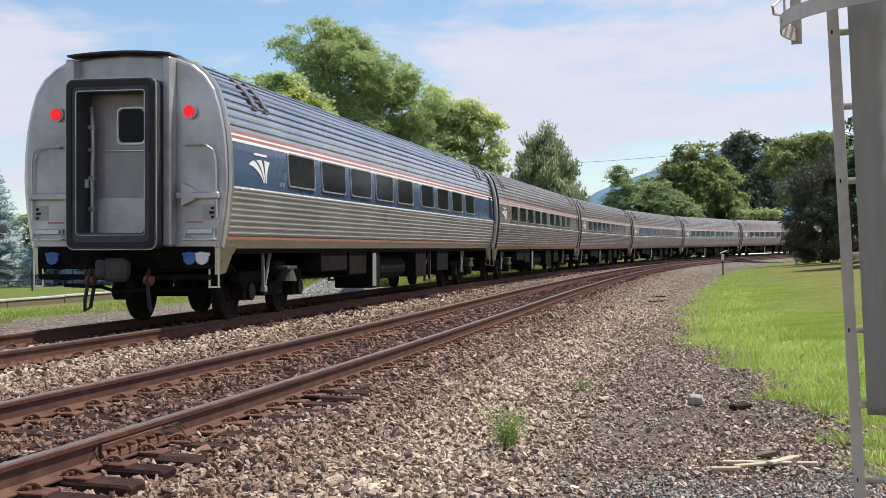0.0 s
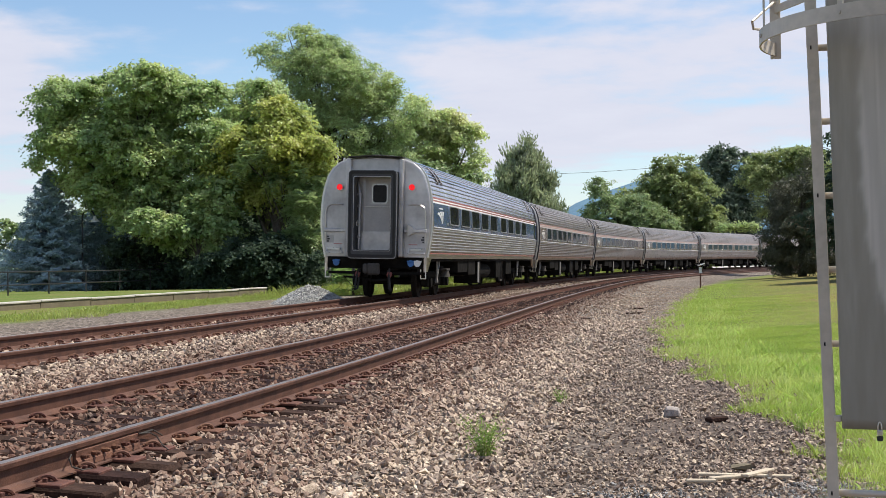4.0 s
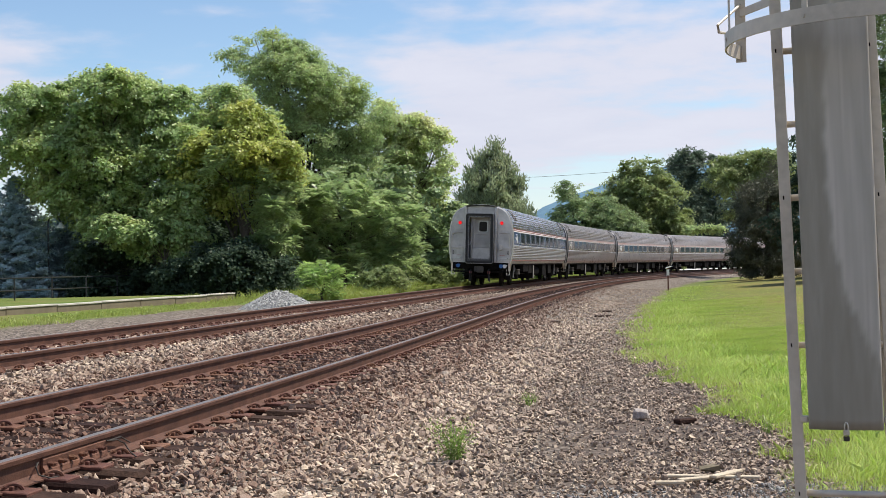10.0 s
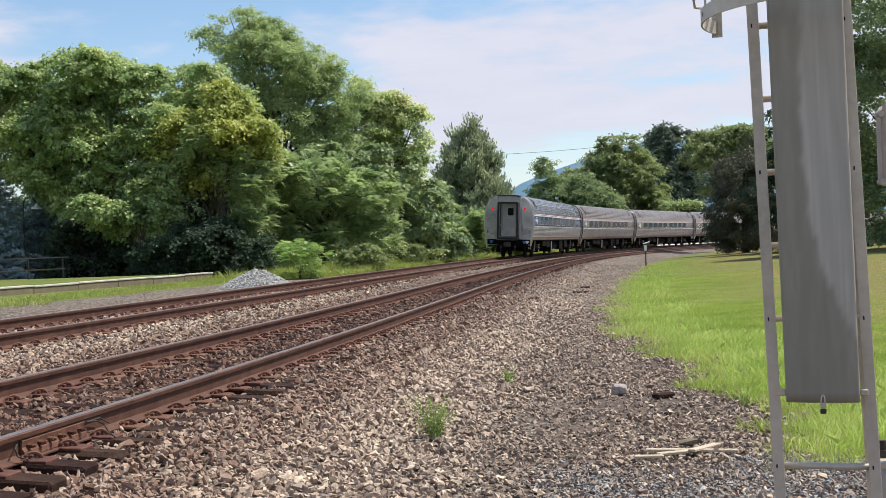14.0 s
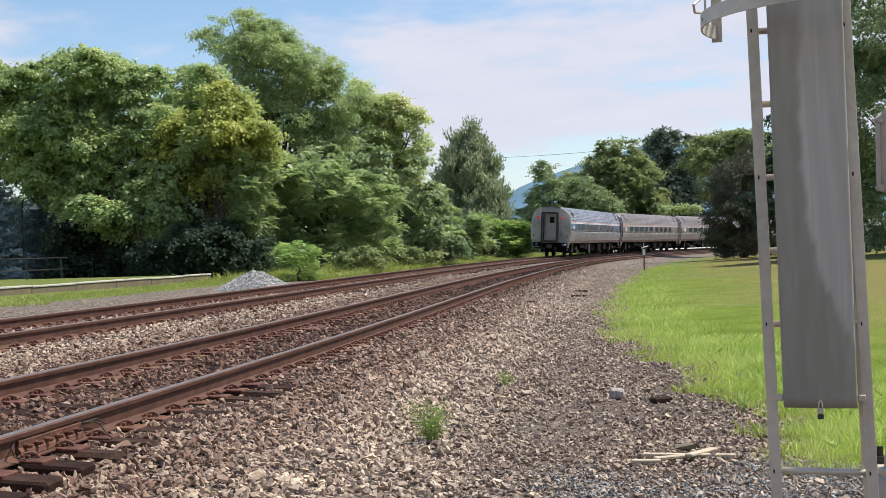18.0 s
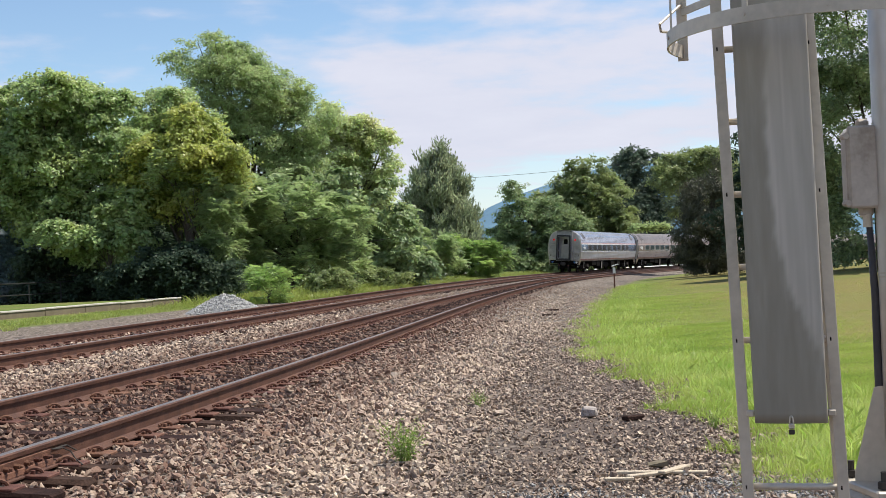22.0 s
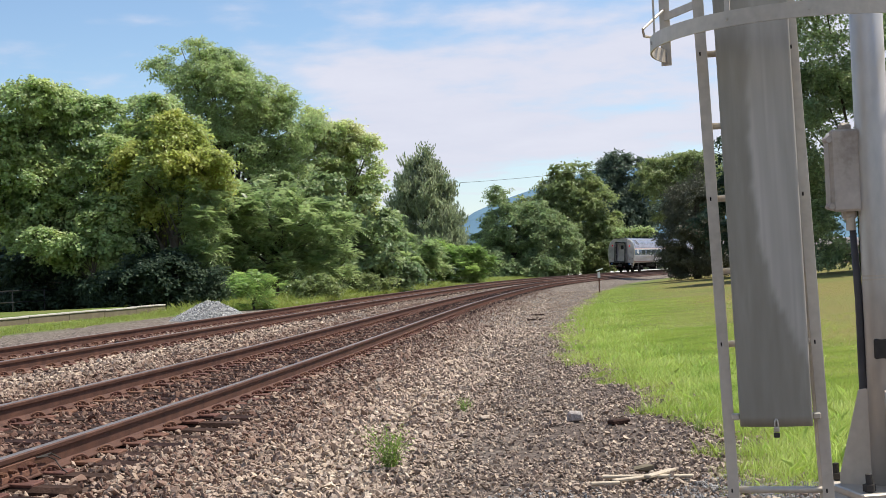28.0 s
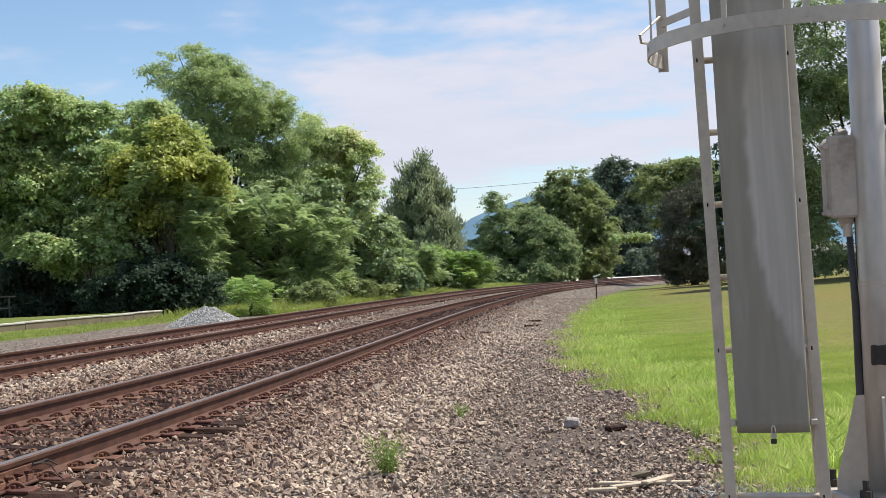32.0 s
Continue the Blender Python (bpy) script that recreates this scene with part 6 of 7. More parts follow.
    make_tree("sumac_bush", "low bright green sumac seedlings in the weeds", "bush", -1.7, 55, [(0, 0, 0.6, 1.0, 0.8, 0.6), (0.5, 0, 0.9, 0.6, 0.6, 0.4)], 520, LEAF_SUMAC, 0.5, kind="frond", seed=21, group=bush, lobe=0.45, spray=0.2, r0=0.05)
    make_tree("weed_bush", "rounded low bush in the weeds", "bush", 0.8, 60, [(0, -0.3, 0.6, 0.7, 0.6, 0.55), (0.8, 0, 0.4, 0.6, 0.5, 0.4)], 4500, LEAF_FAR, 0.14, 0.6, seed=22, group=bush, r0=0.05, lobe=0.4, spray=0.22)
    make_tree("weed_bush", "straggling low bush in the weeds", "bush", 2.2, 73, [(0, 0, 0.6, 1.0, 0.7, 0.6), (1.8, 0.5, 0.5, 1.2, 0.6, 0.5)], 5000, LEAF_FAR, 0.14, 0.6, seed=42, group=bush, r0=0.05, lobe=0.4, spray=0.22)
    make_tree("upright_tree", "grey-green tree with steeply ascending leafy branches", "tree", 5.93, 112, [(0.0, 0, 9.9, 0.6, 0.6, 2.0), (-1.0, 0, 8.7, 0.7, 0.7, 2.1), (1.0, 0, 8.6, 0.7, 0.7, 2.1), (-0.1, 0, 7.3, 1.9, 1.7, 2.5), (-1.8, 0, 6.6, 0.9, 0.8, 2.1), (1.8, 0, 6.4, 0.9, 0.8, 2.1), (-0.2, 0, 5.1, 2.7, 2.4, 2.0), (-2.5, 0, 4.8, 1.0, 0.9, 1.4), (2.4, 0, 4.5, 1.0, 0.9, 1.4), (0.4, 0, 3.3, 3.1, 2.8, 1.2)], 76000, LEAF_POPLAR, 0.34, 0.28, kind="spray", seed=23, r0=0.25, lobe=0.5, spray=0.30, droop=-1.3)
    far = "trees beyond the curve"
    make_tree("hedge_tree", "dense dark green tree on the outside of the curve", "tree", 9.75, 150, [(-2.7, 0, 3.9, 2.0, 1.8, 3.2), (-0.2, 0, 5.6, 2.8, 2.5, 3.3), (2.6, 0, 5.0, 2.6, 2.4, 3.8), (-0.2, 0, 2.1, 5.0, 4.5, 2.2), (-1.0, 0, 9.1, 1.0, 0.9, 1.1), (4.1, 0, 3.6, 2.9, 2.6, 3.7), (1.4, 0, 1.1, 5.9, 5.3, 1.4), (-3.9, 0, 1.6, 1.7, 1.5, 1.7)], 64000, LEAF_LAWN, 0.36, 0.55, seed=24, group=far, lobe=1.2, spray=0.5)
    make_tree("hedge_tree", "dense light green tree on the outside of the curve", "tree", 12.54, 162, [(-4.0, 0, 7.9, 2.8, 2.6, 2.4), (-0.5, 0, 9.3, 3.0, 2.7, 2.6), (-1.6, 0, 11.8, 1.6, 1.4, 1.6), (0.9, 0, 12.5, 1.3, 1.2, 1.4), (2.1, 0, 8.1, 2.6, 2.3, 3.3), (0.2, 0, 5.4, 4.7, 4.2, 3.1), (3.6, 0, 5.9, 2.1, 1.9, 2.8), (-0.6, 0, 2.6, 5.7, 5.1, 2.4)], 64000, LEAF_FAR, 0.38, 0.55, seed=25, group=far, lobe=1.3, spray=0.5)
    make_tree("dark_tree", "tall dark shaded tree beyond the line", "tree", 14.72, 212, [(-0.8, 0, 17.6, 1.9, 1.7, 2.0), (-1.5, 0, 13.9, 2.4, 2.2, 3.9), (1.4, 0, 14.7, 3.0, 2.7, 3.4), (0.1, 0, 9.5, 4.3, 3.9, 4.5), (2.8, 0, 11.4, 2.6, 2.3, 4.1), (-1.3, 0, 6.2, 4.8, 4.4, 3.4), (-0.7, 0, 2.8, 7.1, 6.4, 2.8)], 46000, LEAF_FAR_DARK, 0.5, 0.55, seed=27, group=far, lobe=1.6, spray=0.7)
    make_tree("dark_tree", "tall dark shaded tree beyond the line", "tree", 17.6, 220, [(0, 0, 12.0, 5.0, 4.2, 7.0), (3.0, 0, 7.0, 5.4, 3.2, 6.0), (-3.0, 0, 5.0, 6.0, 3.0, 5.0)], 17000, LEAF_FAR_DARK, 0.6, 0.6, seed=28, group=far, lobe=1.9, spray=0.8)
    lawn = "trees on the lawn"
    make_tree("lawn_tree", "light green tree behind the dark cedar", "tree", 17.36, 134, [(-2.5, 0, 10.3, 1.4, 1.3, 1.5), (-0.4, 0, 10.8, 1.5, 1.4, 1.3), (1.6, 0, 10.5, 1.5, 1.4, 1.4), (-1.2, 0, 8.0, 2.7, 2.4, 2.4), (2.5, 0, 8.4, 2.4, 2.1, 2.7)], 26000, LEAF_FAR, 0.30, 0.6, seed=29, group=lawn, lobe=1.2, spray=0.45)
    make_tree("cedar_tree", "dense dark brown-green cedar on the lawn", "tree", 17.85, 99, [(0.5, 0, 7.0, 0.9, 0.8, 1.4), (-0.1, 0, 4.9, 1.7, 1.6, 2.0), (-1.1, 0, 4.8, 1.0, 0.9, 1.1), (-0.4, 0, 2.7, 2.2, 2.0, 1.8), (-0.3, 0, 0.9, 2.1, 1.9, 1.1), (1.5, 0, 2.2, 1.3, 1.2, 2.4)], 60000, LEAF_CEDAR, 0.24, 0.30, kind="needle", seed=30, group=lawn, lobe=0.7, spray=0.32, droop=-0.3)
    make_tree("lawn_tree", "tall broad-leaved tree at the edge of the lawn", "tree", 24.9, 78, [(0, 0, 13.0, 3.6, 3.4, 4.0), (-1.2, 0, 8.2, 3.6, 3.2, 4.0), (1.8, 0, 8.8, 3.6, 3.2, 4.6), (0.5, 0, 3.2, 4.4, 3.2, 3.2)], 80000, LEAF_LAWN, 0.21, 0.65, seed=31, group=lawn, r0=0.3, lobe=1.4, spray=0.45)
    make_tree("lawn_tree", "tall broad-leaved tree at the edge of the lawn", "tree", 28.8, 74, [(0, 0, 11.0, 4.4, 3.8, 5.0), (-1.0, 0, 5.6, 4.4, 3.6, 4.4), (1.8, 0, 5.4, 3.8, 3.4, 5.0), (0, 0, 2.2, 4.6, 3.2, 2.2)], 52000, LEAF_LAWN, 0.24, 0.65, seed=32, group=lawn, r0=0.3, lobe=1.4, spray=0.45)
    make_tree("lawn_tree", "leafy shaded tree at the edge of the lawn", "tree", 21.2, 92, [(0, 0, 7.4, 3.4, 3.2, 4.4), (-1.0, 0, 4.0, 3.6, 3.0, 3.8), (1.0, 0, 2.0, 3.8, 2.6, 2.2)], 20000, LEAF_SHADE, 0.32, 0.65, seed=33, group=lawn, lobe=1.3, spray=0.45)
    # added leaf bank in place of the black shade under the trees
    make_tree("hedge", "dark leaf bank standing for the shade behind the terrace", "hedge", -17.5, 86, [(-7, 0, 1.2, 4, 1.2, 1.4), (0, 0, 1.2, 4.5, 1.2, 1.4), (7, 0, 1.2, 4.5, 1.2, 1.4), (13, 0.5, 1.4, 4, 1.2, 1.6)], 26000, LEAF_SHADE, 0.26, 0.7, seed=44, lobe=1.0, r0=0.08)
    spruces = "spruces behind the fence"
    make_spruce("blue-grey spruce tree with drooping boughs behind the fence", -14.7, 67, 6.2, 3.0, 56000, 34, spruces)
    make_spruce("blue-grey spruce tree with drooping boughs behind the fence", -18.0, 72, 6.9, 2.7, 26000, 36, spruces)
    make_spruce("shaded dark blue spruce tree behind the fence", -12.3, 69, 6.1, 2.8, 46000, 35, spruces)


plant_trees()


def make_branch():
    """A leafy bough reaching out over the line."""
    rng = np.random.default_rng(50)
    x, y = at_bearing(15.2, 101)
    z = 3.55
    ob = thing("leafy_branch", "pale green leafy bough reaching out towards the line", "branch", at=Matrix.Translation((x, y, z)))
    part("twig", Shape().tube([(2.6, -0.3, -0.5), (1.2, -0.1, -0.1), (0, 0, 0.0), (-1.3, 0, -0.12)], [0.05, 0.04, 0.03, 0.012], 6), BARK, ob)
    t = rng.uniform(-1.5, 1.6, 900)
    p = np.stack([t, rng.normal(0, 0.25, 900), -0.08 * t * t * 0.5 + rng.normal(0, 0.16, 900) + 0.05], -1)
    nrm = rng.normal(size=(900, 3)) * 0.5 + np.array([0, 0, 1.0])
    nrm /= np.linalg.norm(nrm, axis=1)[:, None]
    v, f = leaf_quads(p, nrm, 0.26, 0.55, rng)
    part("foliage", bulk("foliage", v, f, LEAF_LOCUST), LEAF_LOCUST, ob)


make_branch()


# ---- distance ----
def make_hill():
    xs = np.linspace(-2600, 3200, 120)
    rows = []
    ridge = np.interp(np.degrees(np.arctan2(xs, 2600)), (-45, -20, 2, 6.2, 7.8, 9.0, 9.8, 13.3, 17, 22, 30, 45), (8, 8, 12, 62, 116, 142, 150, 192, 212, 204, 190, 120))
    ridge = ridge + 5 * wobble(xs, xs * 0, 0.013) + 2.5 * wobble(xs, xs * 0, 0.06)
    for yy, k in ((2100, 0.0), (2250, 0.35), (2420, 0.75), (2600, 1.0), (2900, 0.9), (3400, 0.0)):
        rows.append(np.stack([xs, np.full_like(xs, yy), ridge * k + (6 * wobble(xs, xs * 0 + yy, 0.03) if 0 < k < 1 else 0)], -1))
    v = np.concatenate(rows)
    n = len(xs)
    i = np.arange(len(v)).reshape(-1, n)
    f = np.stack([i[:-1, :-1], i[:-1, 1:], i[1:, 1:], i[1:, :-1]], -1).reshape(-1, 4)
    # blue distance haze is painted into the hill's own colour
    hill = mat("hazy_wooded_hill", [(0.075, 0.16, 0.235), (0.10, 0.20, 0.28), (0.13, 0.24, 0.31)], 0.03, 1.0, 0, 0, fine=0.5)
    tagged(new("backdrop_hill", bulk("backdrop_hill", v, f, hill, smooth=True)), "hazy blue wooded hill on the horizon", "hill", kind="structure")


make_hill()


def make_wire():
    a, b = Vector((*at_bearing(5.6, 172), 12.9)), Vector((*at_bearing(20.0, 150), 13.8))
    pts = [a.lerp(b, i / 24) - Vector((0, 0, 3.0 * (i / 24) * (1 - i / 24))) for i in range(25)]
    wire = part("power_line", Shape().tube(pts, 0.022, 5), UNDER_GREY)
    tagged(wire, "thin sagging dark grey power line", "power line")


make_wire()


# ---- far side: wall, fence, lamp, pile ----
def make_far_side():
    wall = thing("low_wall", "low pale concrete edging wall of a raised terrace", "wall", kind="structure")
    ss = np.arange(-30, WALL_END, 3.0)
    for i in range(len(ss)):
        a, b = ss[i], min(ss[i] + 2.97, WALL_END)
        p, q = on_line(a, float(WALL_D(a)), 0.0), on_line(b, float(WALL_D(b)), 0.0)
        jig = 0.012 * math.sin(i * 2.3)
        part("wall_block", Shape().bar(p + Vector((0, 0, -0.03 + jig)), q + Vector((0, 0, -0.03 + jig)), 0.30, 0.40, (0, 0, 1), 0.015), WALL_FACE, wall)
        part("coping", Shape().bar(p + Vector((0, 0, 0.195 + jig)), q + Vector((0, 0, 0.195 + jig)), 0.36, 0.06, (0, 0, 1), 0.012), CONCRETE, wall, "pale concrete coping")
    fence = thing("pipe_fence", "black two-rail pipe fence on the terrace", "fence")
    ends = []
    for i in range(16):
        s = 54.5 - 2.9 * i
        p = on_line(s, -17.6 + 0.06 * (s - 36), 0.16)
        ends.append(p)
        part("post", Shape().tube([p - Vector((0, 0, 0.2)), p + Vector((0, 0, 0.96))], 0.032, 8), FENCE_BLACK, fence)
    for z in (0.93, 0.42):
        part("rail", Shape().tube([e + Vector((0, 0, z)) for e in ends], 0.028, 6), FENCE_BLACK, fence)
    # gooseneck lamp
    x, y = at_bearing(-12.85, 66)
    lamp = thing("street_lamp", "black gooseneck lamp post with a white shade", "street lamp", at=Matrix.Translation((x, y, 0.16)))
    arc = [(-0.62, 0, 0), (-0.62, 0, 3.4)] + [(-0.62 + 0.31 * (1 - math.cos(a)), 0, 3.55 + 0.38 * math.sin(a)) for a in np.linspace(0.2, math.pi, 9)]
    part("post", Shape().tube(arc, 0.035, 8).tube([(-0.62, 0, 0), (-0.62, 0, 0.5)], 0.07, 10), FENCE_BLACK, lamp)
    part("shade", Shape().tube([(0, 0, 3.62), (0, 0, 3.52), (0, 0, 3.40), (0, 0, 3.34)], [0.06, 0.09, 0.22, 0.28], 20), WHITE, lamp, "white bell-shaped lamp shade", smooth=True)
    part("foot", Shape().box(-0.80, -0.44, -0.18, 0.18, -0.05, 0.10, 0.02), CONCRETE, lamp)
    # marker post beside the line
    x, y = 17.48, 72.45
    z = height_at(x, y)
    mk = thing("marker_post", "thin rusty marker post with a white tilted cap", "marker post", at=Matrix.Translation((x, y, z)))
    part("stake", Shape().box(-0.035, 0.035, -0.03, 0.03, -0.2, 1.30, 0.006), RUST_RED, mk)
    part("plate", Shape().box(-0.085, 0.075, -0.045, -0.03, 0.88, 1.22, 0.004), WHITE, mk, "white sign plate")
    part("cap", Shape().box(-0.14, 0.26, -0.10, 0.10, -0.025, 0.025, 0.008, Matrix.Translation((0, 0, 1.33)) @ Matrix.Rotation(-0.3, 4, "Y")), WHITE, mk, "white tilted cap")


make_far_side()


# ---- stones ----
def stone_shapes(count=20, seed=5):
    """Crushed stones: convex lumps with sharp uneven facets."""
    rng = np.random.default_rng(seed)
    out = []
    for _ in range(count):
        p = rng.normal(size=(9, 3))
        p /= np.linalg.norm(p, axis=1)[:, None]
        p *= rng.uniform(0.82, 1.10, (9, 1)) * np.array([1.0, rng.uniform(0.68, 0.95), rng.uniform(0.5, 0.78)])
        bm = bmesh.new()
        for q in p:
            bm.verts.new(q)
        hull = bmesh.ops.convex_hull(bm, input=bm.verts[:])
        bmesh.ops.delete(bm, geom=[e for e in hull["geom_interior"] if isinstance(e, bmesh.types.BMVert)], context="VERTS")
        bmesh.ops.triangulate(bm, faces=bm.faces[:])
        bm.verts.index_update()
        out.append((np.array([v.co[:] for v in bm.verts]), np.array([[v.index for v in f.verts] for f in bm.faces])))
        bm.free()
    return out


STONES = stone_shapes()


def scatter(pos, size, rng, name, material, attrs=None, flat=1.0):
    """Crushed stones at pos, all in one mesh."""
    vs, fs, av, base = [], [], {k: [] for k in attrs or {}}, 0
    kind = rng.integers(0, len(STONES), len(pos))
    for i, (v, f) in enumerate(STONES):
        w = np.where(kind == i)[0]
        if not len(w):
            continue
        q = rng.normal(size=(len(w), 4))
        q[:, 1:3] *= 0.38
        q /= np.linalg.norm(q, axis=1)[:, None]
        a, b, c, d = q.T
        R = np.stack([1 - 2 * (c * c + d * d), 2 * (b * c - a * d), 2 * (b * d + a * c), 2 * (b * c + a * d), 1 - 2 * (b * b + d * d), 2 * (c * d - a * b), 2 * (b * d - a * c), 2 * (c * d + a * b), 1 - 2 * (b * b + c * c)], -1).reshape(-1, 3, 3)
        p = np.einsum("nij,kj->nki", R, v) * size[w, None, None] * np.array([1, 1, flat]) + pos[w, None, :]
        vs.append(p.reshape(-1, 3))
        fs.append((f[None] + (np.arange(len(w)) * len(v))[:, None, None] + base).reshape(-1, 3))
        for k in av:
            av[k].append(np.repeat(attrs[k][w], len(v)))
        base += len(w) * len(v)
    return bulk(name, np.concatenate(vs), np.concatenate(fs), material, {k: np.concatenate(q) for k, q in av.items()})


def make_ballast():
    rng = np.random.default_rng(21)
    P = []
    for y0, y1, dens in ((4.5, 10, 700), (10, 15, 580), (15, 22, 350), (22, 34, 170), (34, 56, 60), (56, 80, 18)):
        x0, x1 = -y1 * 0.42 - 1, y1 * 0.52 + 1
        n = int((x1 - x0) * (y1 - y0) * dens)
        P.append(np.stack([rng.uniform(x0, x1, n), rng.uniform(y0, y1, n)], -1))
    P = np.concatenate(P)
    bear = np.degrees(np.arctan2(P[:, 0], P[:, 1]))
    P = P[(bear > -22.5) & (bear < 28.5)]
    s, d = to_line(P[:, 0], P[:, 1])
    r = d - SPACING
    edge = grass_edge(s) + 0.2
    near_patch = np.hypot(P[:, 0] * 0.9, P[:, 1]) < 8.7
    ok = (d > -3.4) & ((r < edge) | near_patch)
    ok &= (np.abs(np.abs(r) - RAIL_HALF) > 0.10) & (np.abs(np.abs(d) - RAIL_HALF) > 0.10)
    on_tie = np.abs(((s + 22.0) / 0.508 + 0.5) % 1 - 0.5) * 0.508 < 0.14
    ok &= ~(on_tie & (np.abs(r) < 1.34) & (np.abs(r) > 0.62))
    ok &= ~(on_tie & (np.abs(r) < 0.62) & (rng.uniform(0, 1, len(P)) < 0.72))
    bare = np.clip((r - 2.9) / 1.0, 0, 1) * np.clip((22 - P[:, 1]) / 8, 0, 1) * np.clip(0.22 + 0.4 * wobble(P[:, 0], P[:, 1], 1.3, 6.0), 0, 0.6) * (P[:, 1] > 8.6)
    ok &= rng.uniform(0, 1, len(P)) > bare
    P, s, d, r = P[ok], s[ok], d[ok], r[ok]
    small = (r > 3.6)
    size = rng.uniform(0.017, 0.042, len(P)) * np.interp(P[:, 1], (10, 22), (1.0, 1.2)) * np.where(small, 0.72, 1.0) * np.where(rng.uniform(0, 1, len(P)) < 0.06, 1.5, 1.0)
    z = ground_z(P[:, 0], P[:, 1]) + size * rng.uniform(-0.1, 0.85, len(P))
    rust = np.clip(2.6 - np.abs(r), 0, 0.8) * 0.9 * rng.uniform(0.35, 1.2, len(P)) + np.clip(1.3 - np.abs(d), 0, 0.4) * rng.uniform(0.3, 1, len(P))
    rust = np.where(np.abs(r) < 0.72, rng.uniform(0.6, 1.0, len(P)), rust)
    rust = np.clip(rust, 0, 0.92)
    soil = np.clip((r - 2.4) / 1.8, 0, 0.7) * rng.uniform(0.1, 1, len(P)) * np.clip((34 - P[:, 1]) / 12, 0.25, 1)
    me = scatter(np.stack([P[:, 0], P[:, 1], z], -1), size, rng, "ballast", STONE, {"rust": rust, "soil": soil})
    tagged(new("ballast", me), "grey and tan crushed stone ballast round the tracks", "ballast", kind="stuff")


make_ballast()


def make_pile():
    rng = np.random.default_rng(31)
    c = on_line(35.4, -3.75)
    g = height_at(c.x, c.y)
    n = 6800
    a, q = rng.uniform(0, 2 * np.pi, n), np.sqrt(rng.uniform(0, 1, n))
    u, w = q * np.cos(a) * 1.38, q * np.sin(a) * 1.15
    h = 0.64 * (1 - q ** 1.3) * (1 + 0.08 * np.sin(a * 3))
    z = g + h * rng.uniform(0.90, 1.0, n) - 0.02
    b = radians(14)
    pos = np.stack([c.x + u * math.cos(b) + w * math.sin(b), c.y - u * math.sin(b) + w * math.cos(b), z], -1)
    me = scatter(pos, rng.uniform(0.03, 0.065, n), rng, "gravel_pile", PILE_STONE)
    tagged(new("gravel_pile", me), "heap of grey crushed stone beside the far track", "gravel pile", kind="stuff")


make_pile()


# ---- grass and weeds ----
def blades(pos, height, width, rng, name, material, lean=0.35):
    n = len(pos)
    a = rng.uniform(0, 2 * np.pi, n)
    side = np.stack([np.cos(a), np.sin(a), np.zeros(n)], -1) * (width / 2)[:, None]
    bend = rng.normal(size=(n, 3)) * np.array([lean, lean, 0.0]) * height[:, None]
    up = np.array([0, 0, 1.0]) * height[:, None]
    v = np.stack([pos - side, pos + side, pos + side * 0.55 + up * 0.62 + bend * 0.35, pos + up + bend, pos - side * 0.55 + up * 0.62 + bend * 0.35], 1)
    f = (np.arange(n) * 5)[:, None] + np.array([0, 1, 2, 3, 4])
    return bulk(name, v.reshape(-1, 3), f, material)


def spikes(pos, height, width, rng, name, material, lean=0.5):
    """Single-faced short grass blades."""
    n = len(pos)
    a = rng.uniform(0, 2 * np.pi, n)
    side = np.stack([np.cos(a), np.sin(a), np.zeros(n)], -1) * (width / 2)[:, None]
    tip = pos + np.array([0, 0, 1.0]) * height[:, None] + rng.normal(size=(n, 3)) * np.array([lean, lean, 0.0]) * height[:, None]
    return bulk(name, np.stack([pos - side, pos + side, tip], 1).reshape(-1, 3), np.arange(n * 3).reshape(n, 3), material)


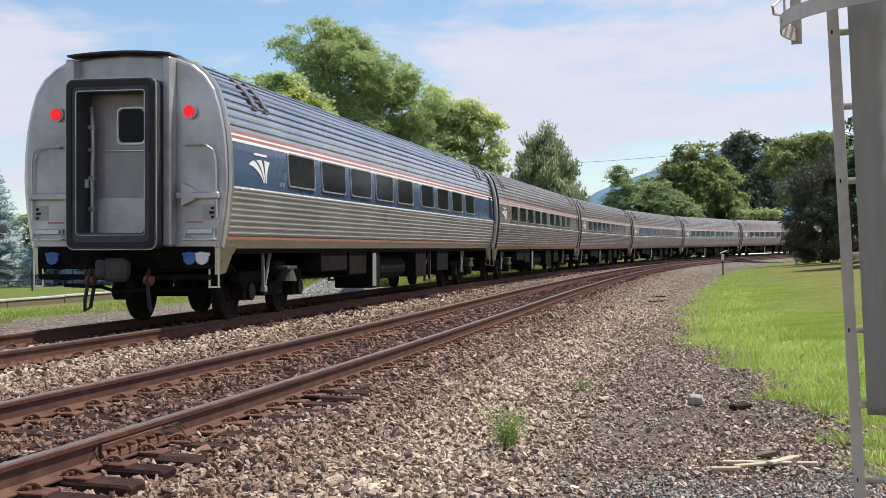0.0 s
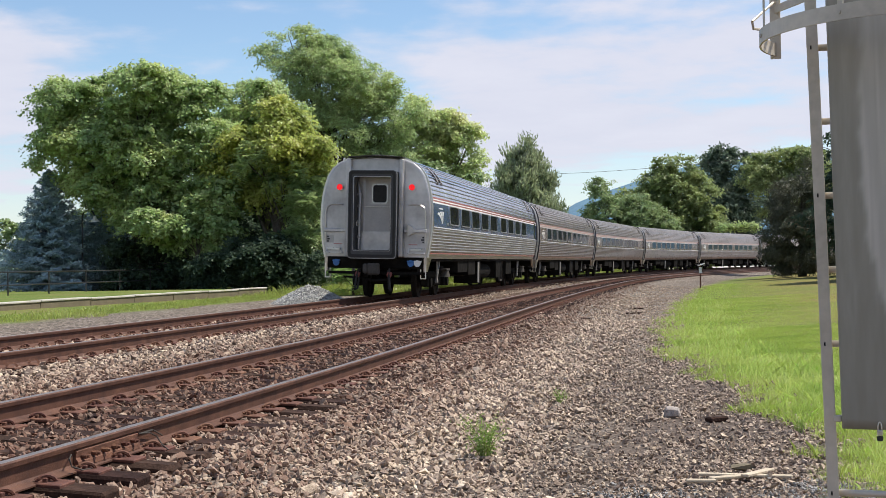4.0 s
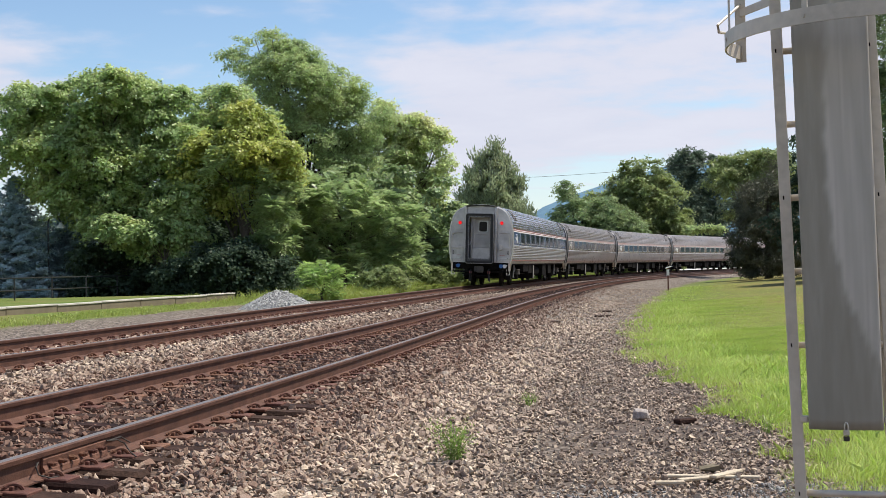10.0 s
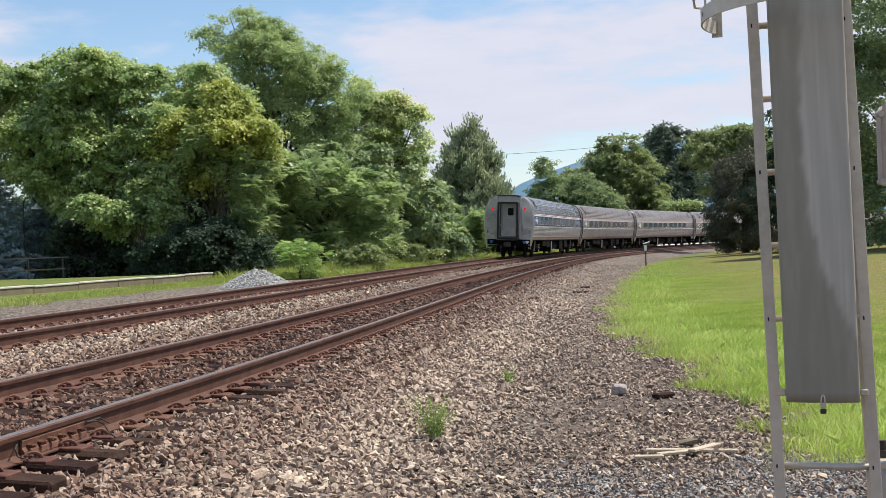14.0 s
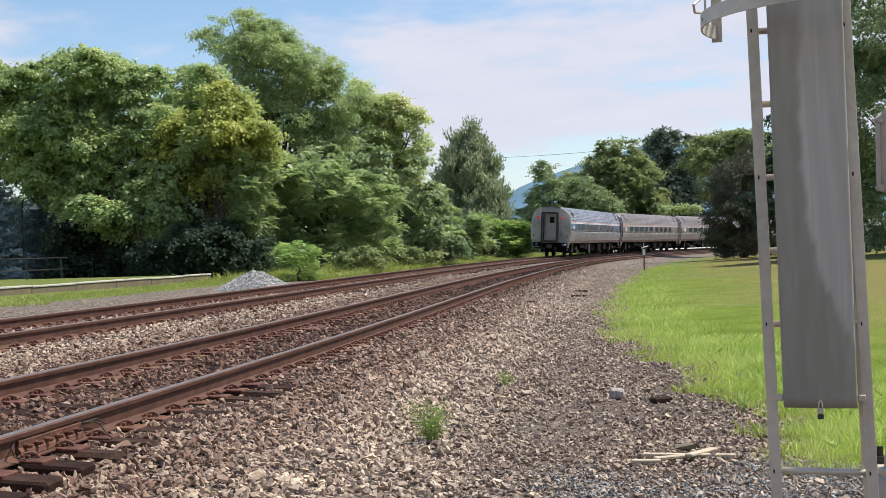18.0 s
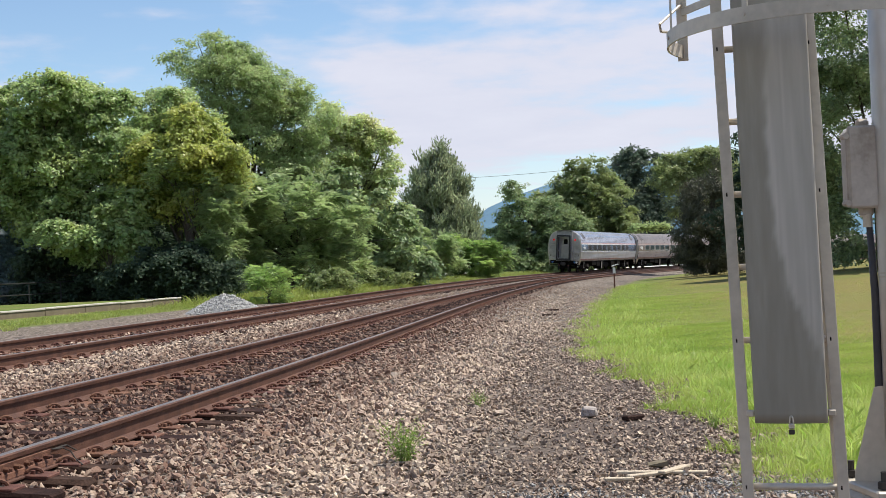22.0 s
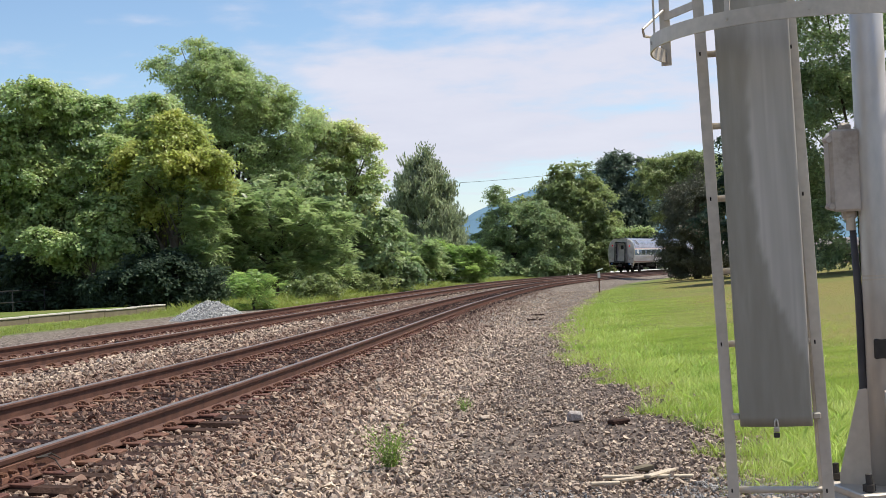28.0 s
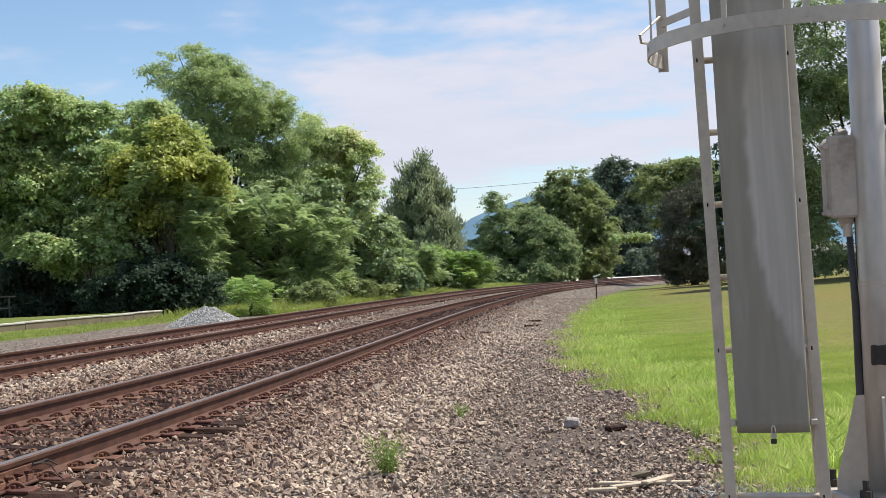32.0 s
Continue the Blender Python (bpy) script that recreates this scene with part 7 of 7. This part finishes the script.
def make_grass():
    rng = np.random.default_rng(41)
    P = []
    for y0, y1, dens in ((7.5, 13, 11000), (13, 19, 6500), (19, 28, 2600), (28, 50, 600), (50, 80, 120)):
        x0, x1 = 2.0, y1 * 0.56 + 1
        n = int((x1 - x0) * (y1 - y0) * dens)
        P.append(np.stack([rng.uniform(x0, x1, n), rng.uniform(y0, y1, n)], -1))
    P = np.concatenate(P)
    bear = np.degrees(np.arctan2(P[:, 0], P[:, 1]))
    P = P[bear < 28.5]
    s, d = to_line(P[:, 0], P[:, 1])
    r = d - SPACING
    edge = grass_edge(s) + 0.3 * wobble(P[:, 0], P[:, 1], 1.1, 4.0) + 0.2 * wobble(P[:, 0], P[:, 1], 4.3)
    inside = r - edge
    ok = (inside > rng.uniform(-0.5, 0.15, len(P))) & (np.hypot(P[:, 0] * 0.9, P[:, 1]) > 8.5 + rng.uniform(-0.2, 0.5, len(P)))
    ok &= rng.uniform(0, 1, len(P)) > np.clip((inside - 2.0) / 3.5, 0, 0.93)
    P, inside = P[ok], inside[ok]
    tall = np.clip(1 - inside / 2.4, 0, 1)
    h = (0.030 + 0.050 * tall * rng.uniform(0.2, 1.3, len(P))) * rng.uniform(0.6, 1.3, len(P))
    w = rng.uniform(0.003, 0.006, len(P)) * np.interp(P[:, 1], (13, 19, 28, 40), (1.0, 1.4, 2.2, 3.4))
    z = ground_z(P[:, 0], P[:, 1])
    short = spikes(np.stack([P[:, 0], P[:, 1], z - 0.006], -1), h, w, rng, "grass", GRASS, 0.5)
    tagged(new("grass", short), "short bright green grass of the lawn's edge", "grass", kind="stuff")
    # longer uncut blades in tufts where the lawn meets the gravel
    ragged = (inside < 1.3 + 0.5 * wobble(P[:, 0], P[:, 1], 2.3, 1.0)) & (rng.uniform(0, 1, len(P)) < 0.13) & (wobble(P[:, 0], P[:, 1], 5.1, 3.0) > -0.35)
    Q, zq = P[ragged], z[ragged]
    hq = rng.uniform(0.07, 0.17, len(Q))
    long = blades(np.stack([Q[:, 0], Q[:, 1], zq - 0.01], -1), hq, rng.uniform(0.004, 0.009, len(Q)) * np.interp(Q[:, 1], (13, 28), (1.0, 2.0)), rng, "long_grass", GRASS_LONG, 0.5)
    tagged(new("long_grass", long), "ragged uncut grass blades beside the gravel", "grass", kind="stuff")
    # weeds on the far side of the line
    n = 90000
    s, d = rng.uniform(14, 125, n), -(3.1 + 6.5 * rng.uniform(0, 1, n) ** 1.5)
    keep = ~((s < 47) & (d > -7.0 + 0.9 * wobble(s, d, 1.0))) & ~((s > 30) & (s < 42) & (d > -5))
    s, d = s[keep], d[keep]
    pos = np.array([on_line(a, b) for a, b in zip(s, d)])
    h = rng.uniform(0.10, 0.30, len(s)) * np.interp(s, (44, 52), (0.5, 2.2)) * np.where((s > 55) & (d > -4.2), 0.7, 1)
    pos[:, 2] = ground_z(pos[:, 0], pos[:, 1]) - 0.01
    tagged(new("weeds", blades(pos, h, rng.uniform(0.015, 0.035, len(s)) * np.interp(s, (44, 70), (1.0, 1.6)), rng, "weeds", GRASS_FAR, 0.5)), "rank green weeds and grass beyond the far track", "grass", kind="stuff")


make_grass()


def make_weed(x, y, height, stems, seed):
    rng = np.random.default_rng(seed)
    z = height_at(x, y)
    ob = thing("weed", "small green weed growing through the gravel", "weed", "weeds in the gravel", at=Matrix.Translation((x, y, z)))
    vs, fs = [], []
    stem = Shape()
    base = 0
    for i in range(stems):
        a, lean = rng.uniform(0, 2 * np.pi), rng.uniform(0.05, 0.85)
        h = height * rng.uniform(0.55, 1.0)
        top = np.array([math.cos(a) * lean * h, math.sin(a) * lean * h, h])
        stem.tube([(0.02 * math.cos(a), 0.02 * math.sin(a), 0), tuple(top * 0.55 + np.array([0, 0, 0.03])), tuple(top)], [0.003, 0.0025, 0.001], 4)
        k = 22
        t = rng.uniform(0.15, 1.0, k)
        p = top[None] * t[:, None] + rng.normal(size=(k, 3)) * 0.02
        nrm = rng.normal(size=(k, 3)) + np.array([0, 0, 0.8])
        nrm /= np.linalg.norm(nrm, axis=1)[:, None]
        v, f = leaf_quads(p, nrm, height * 0.085, 0.32, rng)
        vs.append(v), fs.append(f + base)
        base += len(v)
    tagged(part("stem", stem, WEED, ob), kind="stuff")
    part("foliage", bulk("foliage", np.concatenate(vs), np.concatenate(fs), WEED), WEED, ob)


make_weed(0.71, 10.3, 0.36, 26, 61)
make_weed(1.82, 14.1, 0.20, 12, 62)
make_weed(1.90, 14.3, 0.13, 8, 63)
make_weed(3.55, 11.2, 0.20, 10, 64)


def make_litter():
    x, y = 2.76, 12.74
    z = height_at(x, y)
    rock = Shape().box(-0.075, 0.075, -0.06, 0.06, -0.05, 0.055, 0.022)
    rng = random.Random(9)
    rock.v = [(a + rng.uniform(-0.012, 0.012), b + rng.uniform(-0.012, 0.012), c + rng.uniform(-0.010, 0.010)) for a, b, c in rock.v]
    tagged(part("rock", rock, ROCK_GREY, at=Matrix.Translation((x, y, z + 0.055))), "single larger grey-brown rock lying on the gravel", "rock")
    x, y = 2.44, 8.97
    z = height_at(x, y) + 0.035
    for a, b, r in (((-0.30, 0.10, 0.0), (0.32, -0.10, 0.0), 0.05), ((-0.02, -0.10, 0.014), (0.24, 0.14, 0.014), 0.06), ((-0.26, -0.10, 0.0), (0.02, -0.02, 0.0), 0.055), ((-0.44, -0.16, 0.0), (-0.24, -0.19, 0.0), 0.05)):
        st = Shape().bar(Vector(a), Vector(b), r, 0.022, (0, 0, 1), 0.005)
        tagged(part("wood_stick", st, PALE_WOOD, at=Matrix.Translation((x, y, z))), "bleached broken piece of wood on the gravel", "wood", "broken wood pieces")
    for x, y, ln, a in ((3.1, 12.3, 0.22, 0.4), (7.2, 38.2, 0.5, 0.2), (8.1, 42.5, 0.45, -0.2), (4.9, 33.0, 0.5, 0.6)):
        z = height_at(x, y) + 0.03
        d = Vector((math.cos(a), math.sin(a), 0)) * ln / 2
        tagged(part("wood_scrap", Shape().bar(-d, d, 0.10, 0.05, (0, 0, 1), 0.012), TIE, at=Matrix.Translation((x, y, z))), "dark scrap of old tie wood on the gravel", "wood", "tie scraps")


make_litter()


def make_fine_gravel():
    rng = np.random.default_rng(55)
    n = 9000
    x, y = rng.uniform(0.9, 3.6, n), rng.uniform(6.0, 8.9, n)
    ok = (y < 8.35 + 0.25 * np.sin(x * 5) + 0.25 * rng.normal(size=n)) & (x > 0.9 + (8.6 - y) * 0.1 + 0.5 * rng.uniform(0, 1, n))
    x, y = x[ok], y[ok]
    size = rng.uniform(0.008, 0.02, len(x))
    z = ground_z(x, y) + 0.012 + size * 0.4
    tagged(new("fine_gravel", scatter(np.stack([x, y, z], -1), size, rng, "fine_gravel", FINE_STONE)), "fine grey gravel round the foot of the mast", "gravel", kind="stuff")
    x, y = 2.50, 9.25
    v, f = STONES[5]
    rock = Shape().add([(p[0] * 0.09, p[1] * 0.08, p[2] * 0.12) for p in v], [tuple(q) for q in f])
    tagged(part("rock", rock, WALL_FACE, at=Matrix.Translation((x, y, height_at(x, y) + 0.045))), "dark reddish rock lying beside the wood", "rock")


make_fine_gravel()

# ---- ties, plates and clips as pieces ----
for parent, pieces in ((near_track, NEAR_PIECES), (far_track, FAR_PIECES)):
    for name, me, m in pieces:
        ob = new(name, me)
        ob.parent, ob.matrix_basis = parent, m


motions()
